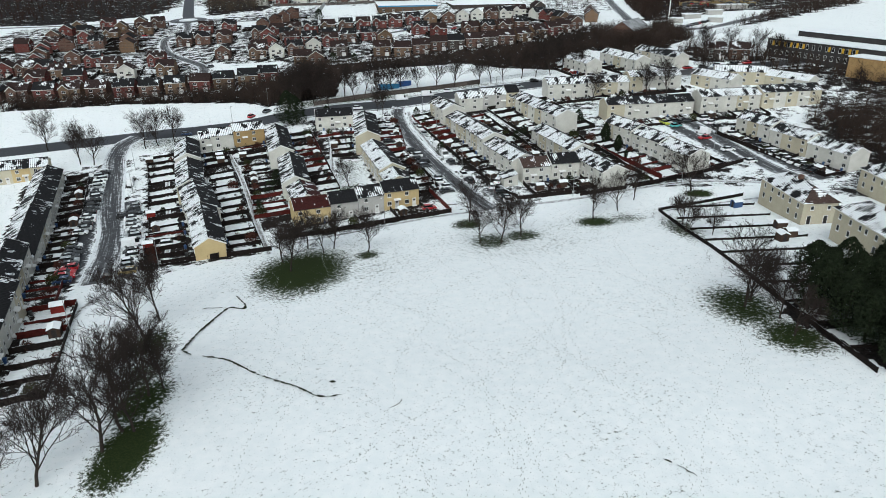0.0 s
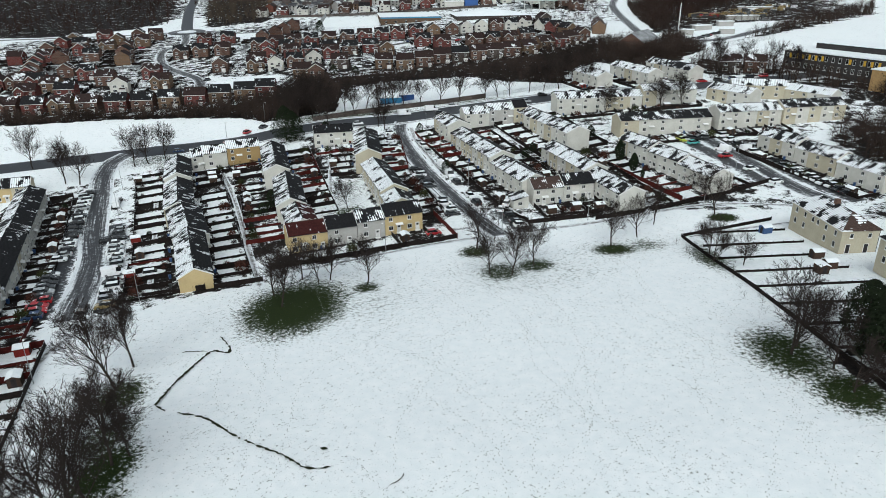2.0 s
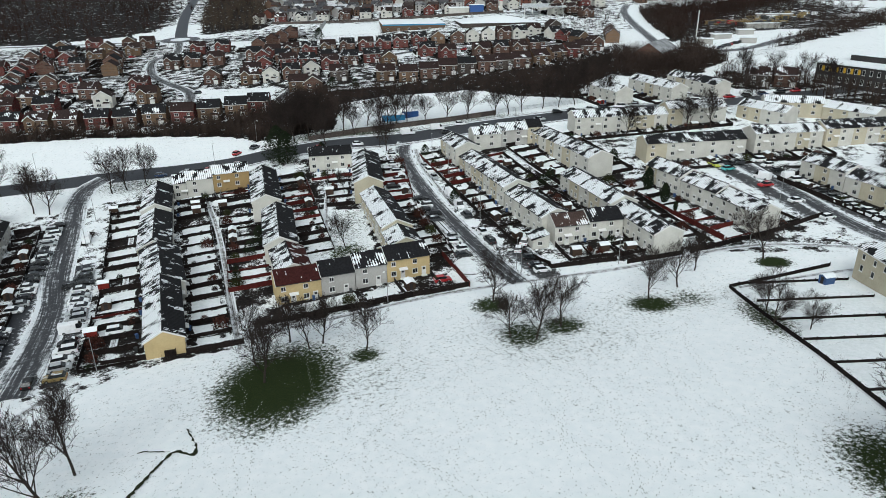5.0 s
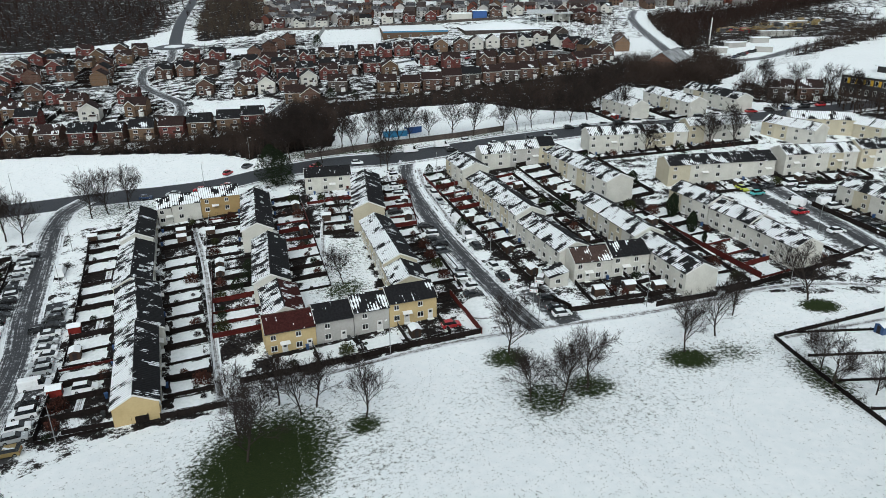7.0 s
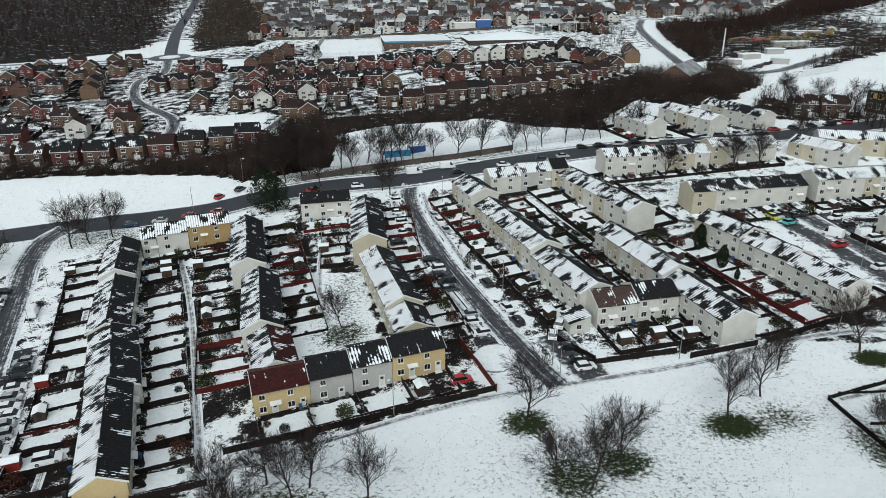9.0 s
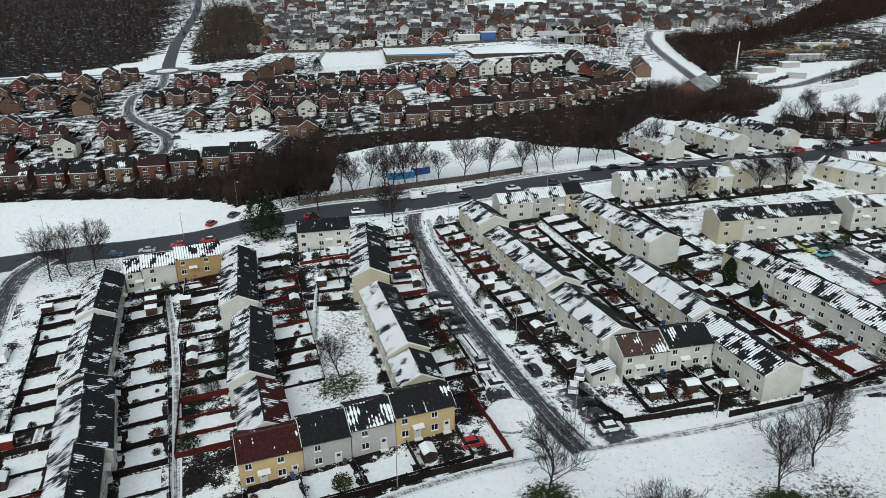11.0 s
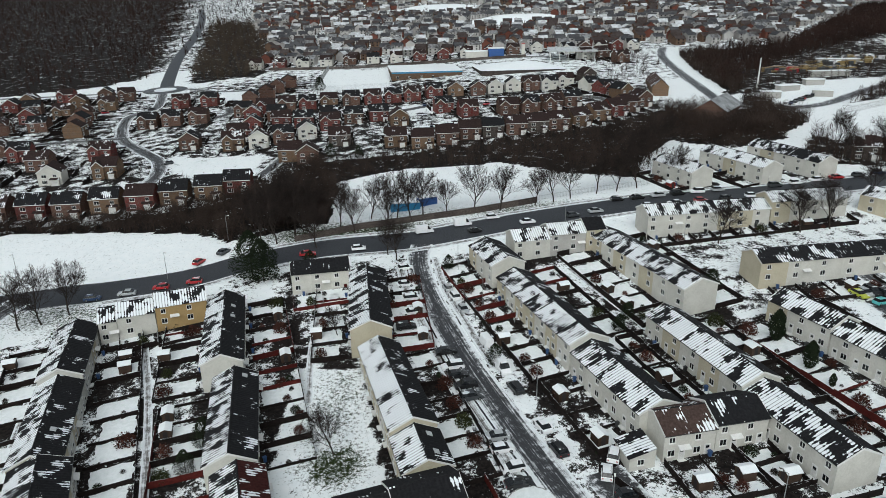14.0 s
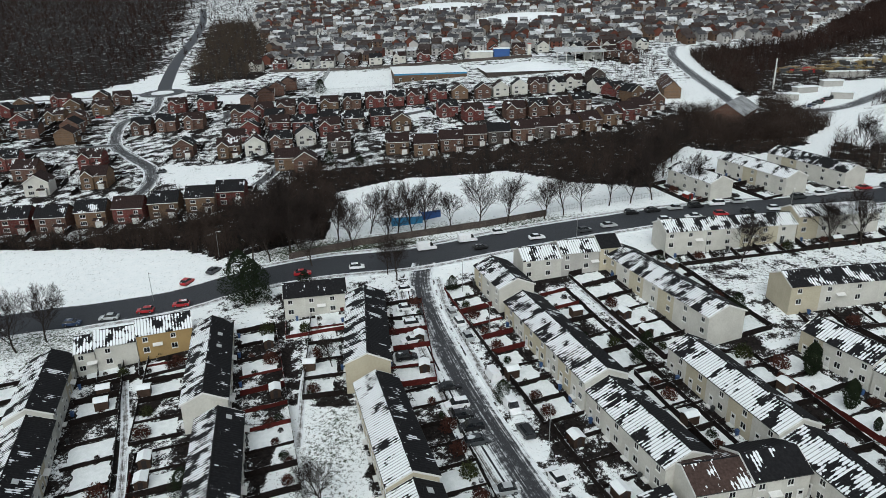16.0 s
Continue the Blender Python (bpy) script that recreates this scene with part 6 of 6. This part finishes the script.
def far_town():
    """Houses past counting, as gabled boxes with eaves, in one mesh for each roof."""
    r = np.random.RandomState(21)
    spec = (("white", "bare"), ("brown", "brown"), ("white", "brownsnow"), ("brick", "brown"), ("grey", "bare"), ("grey", "heavy"))
    builds = [Build() for _ in spec]
    y = 585.0
    while y < 1500:
        gap = 17 + (y - 585) * 0.018
        x = -180 - (y - 600) * 0.25 + r.uniform(0, 8)
        lim = 240 + (y - 585) * 0.75
        bend = r.uniform(-0.05, 0.05)
        while x < lim:
            yy = y + 12 * math.sin(x * 0.02 + y * 0.013) + r.uniform(-3, 3)
            x += r.uniform(8.5, 13) * (1 if r.rand() > 0.12 else 2.2)
            if any(inside(np.array([x]), np.array([yy]), q)[0] for q in (FOREST, WOOD, EAST_WOOD)):
                continue
            if any(((x - cx) / (rx + 8)) ** 2 + ((yy - cy) / (ry + 8)) ** 2 < 1 for cx, cy, rx, ry in KNOLLS) or abs(x - 150) + abs(yy - 560) < 35:
                continue
            b = builds[r.randint(len(spec))]
            w, d, e, h = r.uniform(6.5, 9), r.uniform(7, 8.5), r.uniform(4.2, 5.2), r.uniform(2.0, 2.9)
            t = r.choice([0, 0, 0, math.pi / 2]) + 0.25 * math.sin(x * 0.011 + y * 0.02) + bend
            c, s = math.cos(t), math.sin(t)
            z = gz(x, yy)

            def at(u, v, k):
                return (x + u * c - v * s, yy + u * s + v * c, z + k)
            a, q = w / 2, d / 2
            for s1, s2 in (((-a, -q), (a, -q)), ((a, -q), (a, q)), ((a, q), (-a, q)), ((-a, q), (-a, -q))):
                b.face([at(*s1, -3), at(*s2, -3), at(*s2, e), at(*s1, e)], 0)
            b.face([at(-a, -q, e), at(-a, q, e), at(-a, 0, e + h)], 0).face([at(a, q, e), at(a, -q, e), at(a, 0, e + h)], 0)
            o = 0.4
            b.face([at(-a - o, -q - o, e - 0.2), at(a + o, -q - o, e - 0.2), at(a + o, 0, e + h + 0.1), at(-a - o, 0, e + h + 0.1)], 1)
            b.face([at(a + o, q + o, e - 0.2), at(-a - o, q + o, e - 0.2), at(-a - o, 0, e + h + 0.1), at(a + o, 0, e + h + 0.1)], 1)
            if y < 1000:
                for u in (-w * 0.25, w * 0.25):
                    for k in (0.9, 3.0):
                        b.face([at(u - 0.6, -q - 0.03, k), at(u + 0.6, -q - 0.03, k), at(u + 0.6, -q - 0.03, k + 1.1), at(u - 0.6, -q - 0.03, k + 1.1)], 2)
        y += gap
    for b, (wall, roof) in zip(builds, spec):
        me = b.mesh("far_houses", [FAR_WALLS[wall], FAR_ROOFS[roof], GLASS])
        tagged(new("far_houses", me), "%s houses of the far town with %s roofs" % (wall, {"brownsnow": "snow-dusted", "brown": "brown", "bare": "dark", "heavy": "snowy"}[roof]), "houses", kind="stuff")


FAR_WALLS = {
    "white": plain("far_white_render", (0.46, 0.45, 0.43), (0.30, 0.29, 0.28), relief=0, coarse=0.03, fine=0.2), "brown": plain("far_brown_brick", (0.13, 0.085, 0.06), relief=0, coarse=0.03, fine=0.2),
    "brick": plain("far_red_brick", (0.14, 0.055, 0.04), relief=0, coarse=0.03, fine=0.2), "grey": plain("far_grey_render", (0.30, 0.29, 0.28), relief=0, coarse=0.03, fine=0.2),
}
FAR_ROOFS = {
    "brownsnow": plain("far_snow_dusted_tiles", (0.04, 0.035, 0.035), (0.30, 0.31, 0.32), 0.9, relief=0, coarse=0.12, fine=0.6), "brown": plain("far_brown_tiles", (0.035, 0.026, 0.024), (0.07, 0.058, 0.055), 0.9, relief=0, coarse=0.1, fine=0.7),
    "bare": plain("far_slate", (0.035, 0.035, 0.04), (0.09, 0.09, 0.095), 0.9, relief=0, coarse=0.1, fine=0.7), "heavy": plain("far_snowed_tiles", (0.62, 0.65, 0.67), (0.30, 0.30, 0.31), 0.9, relief=0, coarse=0.1, fine=0.5),
}
far_town()
thicket("bare_wood", [(-300, 620), (600, 620), (1100, 1500), (-500, 1500)], 5200, 4, 8, WOOD_FAR, "bare trees among the far houses", 9, 16, 0.3)


def snowy_knoll(cx, cy, rx, ry):
    """The open white rise among the far houses."""
    b = Build()
    n = 36
    for k in range(n):
        pts = []
        for r, h in ((0, 7.0), (0.45, 5.5), (0.8, 2.0), (1.05, -0.6)):
            row = []
            for j in (k, k + 1):
                a = 2 * math.pi * j / n
                e = r * (1 + 0.12 * math.sin(3 * a + 1))
                x, y = cx + rx * e * math.cos(a), cy + ry * e * math.sin(a)
                row.append((x, y, gz(x, y) + h))
            pts.append(row)
        for p, q in zip(pts, pts[1:]):
            b.face([p[0], q[0], q[1], p[1]] if p[0] != p[1] else [p[0], q[0], q[1]])
    return tagged(new("knoll", b.mesh("knoll", SNOW, True)), "open snow-covered rise among the far houses", "ground", kind="structure")


for knoll in KNOLLS:
    snowy_knoll(*knoll)


# ---- larger buildings ----
def slab_building(name, size, wall, roof, label, win_rows, bands=(), lip=0.4):
    L, D, H = size
    ob = new(name)
    part("wall", Build().box((0, 0, -4), (L, D, H)), wall, ob)
    part("roof", Build().box((-lip, -lip, H), (L + lip, D + lip, H + 0.35)), roof, ob, "flat roof under snow")
    for y0, z0, h, m, lab in bands:
        part("band", Build().box((-0.06, y0 - 0.06, z0), (L + 0.06, y0 - 0.002, z0 + h)), m, ob, lab)
    for z, n, w, h in win_rows:
        for k in range(n):
            add_window(ob, L * (k + 0.5) / n, -0.004, z, w, h, 0, 1)
    return tagged(ob, label, "building")


BLUE = gloss("blue_panel", (0.03, 0.22, 0.42), 0.4)
BLUE_DEEP = gloss("deep_blue_panel", (0.015, 0.07, 0.24), 0.4)
YELLOW = gloss("yellow_panel", (0.55, 0.33, 0.02), 0.4)
DARKCLAD = plain("dark_cladding", (0.055, 0.052, 0.052), (0.035, 0.034, 0.034), 0.6, coarse=0.2, fine=2)
TIMBER = plain("pale_timber_cladding", (0.40, 0.26, 0.12), (0.28, 0.18, 0.08), 0.8)
hall = slab_building("sports_hall", (46, 44, 5.5), WALLS["buff"], SNOW, "low brick hall with a blue fascia and a snowy roof", ((1.2, 6, 1.6, 1.6),), ((0.0, 4.5, 0.8, BLUE, "blue fascia"),))
hall.matrix_basis = place(-41, 480, 8)
canopy_hall = new("market_hall")
part("wall", Build().box((0, 0, -3), (56, 38, 3.4)), WALLS["dark"], canopy_hall)
q = Build()
for pts in (((-1, -1, 3.4), (57, -1, 3.4), (30, 19, 7.5)), ((57, -1, 3.4), (57, 39, 3.4), (30, 19, 7.5)), ((57, 39, 3.4), (-1, 39, 3.4), (30, 19, 7.5)), ((-1, 39, 3.4), (-1, -1, 3.4), (30, 19, 7.5))):
    q.face(pts)
part("roof", q, SNOW, canopy_hall, "shallow roof under snow")
tagged(canopy_hall, "wide low hall with a shallow pyramid roof under snow", "building").matrix_basis = place(17, 476, 8)
hut = slab_building("white_cabin", (16, 9, 6.5), WALLS["white"], SNOW, "white flat-roofed block behind the hall", ())
hut.matrix_basis = place(8, 545, 4)
block = slab_building("blue_block", (11, 8, 7.5), BLUE_DEEP, SNOW, "blue panelled block with a snowy roof", ())
block.matrix_basis = place(25, 546, 4)


def canopy():
    ob = new("open_canopy")
    for i in range(6):
        for y in (0, 22):
            part("column", Build().box((i * 6 - 0.2, y - 0.2, -2), (i * 6 + 0.2, y + 0.2, 7.5 if y else 6.5)), TRIM, ob)
        part("rafter", Build().prism([(-1, 6.4), (23, 7.6), (23, 8.0), (-1, 6.8)], i * 6 - 0.2, i * 6 + 0.2), TRIM, ob)
    part("roof", Build().prism([(-2, 6.8), (24, 8.1), (24, 8.4), (-2, 7.1)], -2, 32), SKYLIGHT, ob)
    return tagged(ob, "white framed open canopy with a pale sloping roof", "canopy")


canopy().matrix_basis = place(66, 518, -6)
tower = new("chimney_stack")
part("stack", Build().box((-1.2, -1.2, -1), (1.2, 1.2, 9)), WALLS["white"], tower)
part("cap", Build().box((-1.3, -1.3, 9), (1.3, 1.3, 9.5)), PAINT["red"], tower)
tagged(tower, "square white stack with a red top", "chimney").matrix_basis = place(50, 548)


def school():
    ob = new("school")
    part("wall", Build().box((0, 0, -3), (62, 34, 8)), DARKCLAD, ob)
    part("roof", Build().box((-0.6, -0.6, 8), (62.6, 34.6, 8.5)), SNOW, ob, "flat roof under snow")
    part("upper_storey", Build().box((6, 14, 8.5), (60, 30, 11)), DARKCLAD, ob)
    part("roof", Build().box((5, 13, 11), (61, 31, 11.4)), SNOW, ob, "flat roof under snow")
    part("end_wing", Build().box((48, -10, -3), (62.4, -0.02, 5.5)), TIMBER, ob, "timber-clad wing")
    part("wing_roof", Build().box((47.5, -10.5, 5.5), (63, 0, 5.9)), SNOW, ob)
    r = random.Random(4)
    for k in range(14):
        x = 2 + k * 3.2
        add_window(ob, x, -0.01, 4.8, 1.2, 2.2, 0, 0)
        add_window(ob, x, -0.01, 0.9, 1.4, 2.2, 0, 1)
        if r.random() < 0.5:
            part("yellow_panel", Build().box((x + 0.8, -0.05, 4.8), (x + 1.9, -0.004, 7.0)), YELLOW, ob, "yellow facade panel")
    return tagged(ob, "long dark school building with yellow panels and snowy roofs", "building")


school().matrix_basis = place(167, 268, -61, dz=0.5)


def container(paint, L=9.0):
    ob = new("shipping_container")
    n = int(L / 0.3)
    side = [(k * L / n, 1.2 - (0.06 if (k // 2) % 2 else 0.0)) for k in range(n + 1)]
    ring = [(x, -y) for x, y in side] + side[::-1]
    b = Build()
    m = len(ring)
    b.v = [(x, y, z) for z in (0.1, 2.6) for x, y in ring]
    b.f = [tuple(range(m))[::-1], tuple(range(m, 2 * m))] + [(k, (k + 1) % m, m + (k + 1) % m, m + k) for k in range(m)]
    b.m = [0] * (m + 2)
    part("shell", b, paint, ob)
    part("roof_snow", Build().box((0.05, -1.15, 2.602), (L - 0.05, 1.15, 2.70)), SNOW, ob)
    for x in (0.0, L):
        for y in (-1.22, 1.22):
            part("corner_post", Build().box((x - 0.08, y - 0.08, 0), (x + 0.08, y + 0.08, 2.62)), paint, ob)
    return tagged(ob, "blue steel container with snow on top", "container", "blue containers")


container(BLUE).matrix_basis = place(-21.6, 233.2, 10)
container(BLUE_DEEP, 6.0).matrix_basis = place(-13.2, 236.5, 25)


def wall_run(pts, h, t, label):
    ob = new("boundary_wall")
    for a, c in zip(pts, pts[1:]):
        a, c = Vector(a), Vector(c)
        n = max(1, int((c - a).length / 6))
        d = (c - a).normalized()
        s = Vector((-d.y, d.x)) * t / 2
        for k in range(n):
            p, q = a + (c - a) * (k / n), a + (c - a) * ((k + 1) / n)
            b = Build()
            zp, zq = gz(p.x, p.y), gz(q.x, q.y)
            A = [(p.x + s.x, p.y + s.y, zp - 0.4), (p.x - s.x, p.y - s.y, zp - 0.4), (p.x - s.x, p.y - s.y, zp + h), (p.x + s.x, p.y + s.y, zp + h)]
            B = [(q.x + s.x, q.y + s.y, zq - 0.4), (q.x - s.x, q.y - s.y, zq - 0.4), (q.x - s.x, q.y - s.y, zq + h), (q.x + s.x, q.y + s.y, zq + h)]
            for i in range(4):
                b.face([A[i], B[i], B[(i + 1) % 4], A[(i + 1) % 4]])
            b.face(A).face(B[::-1])
            part("wall_bay", b, WALLS["dark"], ob)
    return tagged(ob, label, "wall")


wall_run([(-138, 550), (-73, 541), (15, 545), (52, 546)], 2.0, 0.3, "long dark brick wall below the far houses")
wall_run([(-48, 214), (-30, 220.5), (-8, 225), (6, 228), (24, 233.5)], 1.9, 0.3, "long grey concrete wall behind the footway")


def rails(pts, h, label):
    """A steel paling fence."""
    ob = new("paling_fence")
    b = Build()
    for a, c in zip(pts, pts[1:]):
        a, c = Vector(a), Vector(c)
        n = int((c - a).length / 0.5)
        for k in range(n):
            p = a + (c - a) * (k / n)
            q = a + (c - a) * ((k + 1) / n)
            z, z1 = gz(p.x, p.y), gz(q.x, q.y)
            b.tube((p.x, p.y, z - 0.1), (p.x, p.y, z + h), 0.03, 0.03, 3)
            for f in (0.2, 0.85):
                b.tube((p.x, p.y, z + h * f), (q.x, q.y, z1 + h * f), 0.025, 0.025, 3)
    part("paling_panel", b, STEEL, ob)
    return tagged(ob, label, "fence")


rails([(24, 235), (45, 241), (62, 245)], 1.8, "grey steel paling fence along the road")
rails([(150, 300), (165, 330), (200, 350)], 3.0, "tall steel mesh fence round a pitch")
rails([(-92, 541), (-46, 527), (-40, 451), (-87, 453), (-92, 541)], 4.0, "tall steel mesh fence round a ball court")


def yellow_terrace():
    ob = new("gabled_block")
    for k in range(5):
        q = part("bay", Build().prism([(-4, -2), (4, -2), (4, 4.8), (0, 8.2), (-4, 4.8)], k * 8 + 0.01, k * 8 + 7.99), WALLS["buff"], ob)
        for s in (-1, 1):
            pr = [(s * 4.4, 4.5), (0, 8.25), (0, 8.4), (s * 4.4, 4.65)]
            part("roof", Build().prism(pr, k * 8 - 0.2, k * 8 + 7.9), ROOFS["brown" if k % 2 else "brownsnow"], ob)
    return tagged(ob, "row of buff brick gabled houses end on to the road", "house")


yellow_terrace().matrix_basis = place(104.5, 386, 80)
TIN = plain("grey_sheet_roofing", (0.14, 0.145, 0.15), (0.40, 0.41, 0.42), 0.6, coarse=0.25, fine=2.5)
gab = new("barn_like_hall")
part("wall", Build().prism([(-7, -2), (7, -2), (7, 3.6), (0, 8.0), (-7, 3.6)], 0, 27), WALLS["brown"], gab)
for s in (-1, 1):
    part("roof", Build().prism([(s * 7.7, 3.2), (0, 8.05), (0, 8.3), (s * 7.7, 3.45)], -0.6, 27.6), TIN, gab)
tagged(gab, "dark hall with a steep snow-dusted roof among trees", "building").matrix_basis = place(111.5, 334, 56)
brick_row([(140, 262), (150.5, 259.5)], ["dark", "brown"], -15, (0,), ("snow",))
for x, y, L in ((165, 385, 12), (150, 372, 9), (185, 400, 10), (175, 372, 9), (200, 425, 22), (225, 470, 24)):
    put(("cabin", L), lambda: slab_building("yard_cabin", (L, 4, 3), WALLS["grey"], SNOW, "grey yard cabin with a snowy roof", ()), place(x, y, rnd.uniform(-20, 30)))


# ---- masts and lamps ----
def lamp_post(h=7.5):
    ob = new("street_lamp")
    part("post", Build().tube((0, 0, -0.3), (0, 0, h), 0.09, 0.05, 7), STEEL, ob)
    part("arm", Build().tube((0, 0, h - 0.05), (0.9, 0, h + 0.12), 0.045, 0.04, 6), STEEL, ob)
    part("lamp_head", Build().box((0.8, -0.13, h + 0.04), (1.4, 0.13, h + 0.2)), TRIM, ob)
    return tagged(ob, "slim grey steel street lamp beside the road", "street lamp", "street lamps")


for x, y in ((43.9, 107), (-9.3, 93.5), (77, 113.5), (-78.2, 195.5), (-68.6, 218), (-62, 30), (4.5, 172), (13, 138), (-1, 192), (-100, 150), (-92, 128), (-60, 66), (20.5, 101.5), (60, 203), (96, 140), (-120, 198), (-140, 192), (30, 216), (90, 224), (20, 107)):
    put("lamp", lamp_post, place(x, y, rnd.uniform(0, 360)))
mast = new("tall_mast")
part("pole", Build().tube((0, 0, -1), (0, 0, 15.5), 0.45, 0.3, 8), TRIM, mast)
tagged(mast, "tall white mast beside the yard", "mast").matrix_basis = place(158.0, 396.4)


# ---- tracks in the snow of the field ----
TRACK = plain("trodden_grass", (0.030, 0.034, 0.018), (0.015, 0.016, 0.010), 0.9, coarse=2, fine=9, relief=0.3)


def track(pts, width, seed):
    r = random.Random(seed)
    line = smooth_line(pts, 0.45)
    v, f = [], []
    for k, q in enumerate(line):
        d = (line[min(k + 1, len(line) - 1)] - line[max(k - 1, 0)]).normalized()
        n = Vector((d.y, -d.x))
        w = width * r.uniform(0.15, 1.0) * (0.25 if k in (0, len(line) - 1) else 1)
        c = q + n * r.uniform(-0.12, 0.12)
        for s in (-1, 1):
            p = c + n * (s * w / 2)
            v.append((p.x, p.y, gz(p.x, p.y) + 0.16))
    for k in range(len(line) - 1):
        if r.random() < 0.93:
            f.append((2 * k, 2 * k + 1, 2 * k + 3, 2 * k + 2))
    me = bpy.data.meshes.new("snow_track")
    me.from_pydata(v, [], f)
    me.materials.append(TRACK)
    me.update()
    return tagged(new("snow_track", me), "strip of dark grass where a snowball was rolled", "track", kind="structure")


track([(-38.2, 20.6), (-37.8, 28), (-36.2, 37), (-35.2, 39), (-32.4, 38), (-33, 41)], 0.75, 1)
track([(-36.2, 39), (-40.2, 39.2), (-41.5, 38.2)], 0.35, 2)
track([(-33, 40.5), (-34.5, 43), (-36, 45)], 0.4, 9)
track([(-38, 20.6), (-36, 18.9)], 0.7, 3)
track([(-34, 18.2), (-30, 16.8), (-27, 14.5), (-22.7, 10.6), (-16.3, 6.4), (-12, 3), (-8.6, 3)], 0.55, 4)
track([(-11, 7.2), (-10, 7)], 0.9, 5)
track([(0.2, 1.0), (-0.3, -0.4), (-1.5, -1.2)], 0.3, 6)
track([(32, -14.5), (33.3, -15.6), (35, -17.6)], 0.4, 7)
track([(83, 117), (87, 111), (94, 112), (101, 117)], 0.5, 8)


def footprints():
    r = random.Random(12)
    b = Build()
    for walker in range(64):
        x, y = r.uniform(-30, 60), r.uniform(-45, 85)
        a = r.uniform(0.9, 2.2)
        for k in range(r.randrange(25, 110)):
            a += r.gauss(0, 0.07)
            x, y = x + 0.72 * math.cos(a), y + 0.72 * math.sin(a)
            if not (-44 < x < 60 and -60 < y < 90):
                break
            s = 0.12 if k % 2 else -0.12
            cx, cy, z = x - s * math.sin(a), y + s * math.cos(a), gz(x, y) + 0.15
            u, w = 0.15 * r.uniform(0.6, 1.1), 0.06 * r.uniform(0.6, 1.2)
            c, n = (math.cos(a), math.sin(a)), (-math.sin(a), math.cos(a))
            b.face([(cx + i * u * c[0] + j * w * n[0], cy + i * u * c[1] + j * w * n[1], z) for i, j in ((-1, -0.6), (0, -1), (1, -0.5), (1, 0.5), (0, 1), (-1, 0.6))])
    return tagged(new("footprints", b.mesh("footprints", FOOT)), "trails of footprints across the snowy field", "footprints", kind="stuff")


FOOT = plain("trodden_snow", (0.50, 0.52, 0.52), (0.22, 0.24, 0.20), 0.9, coarse=2, fine=9)
footprints()
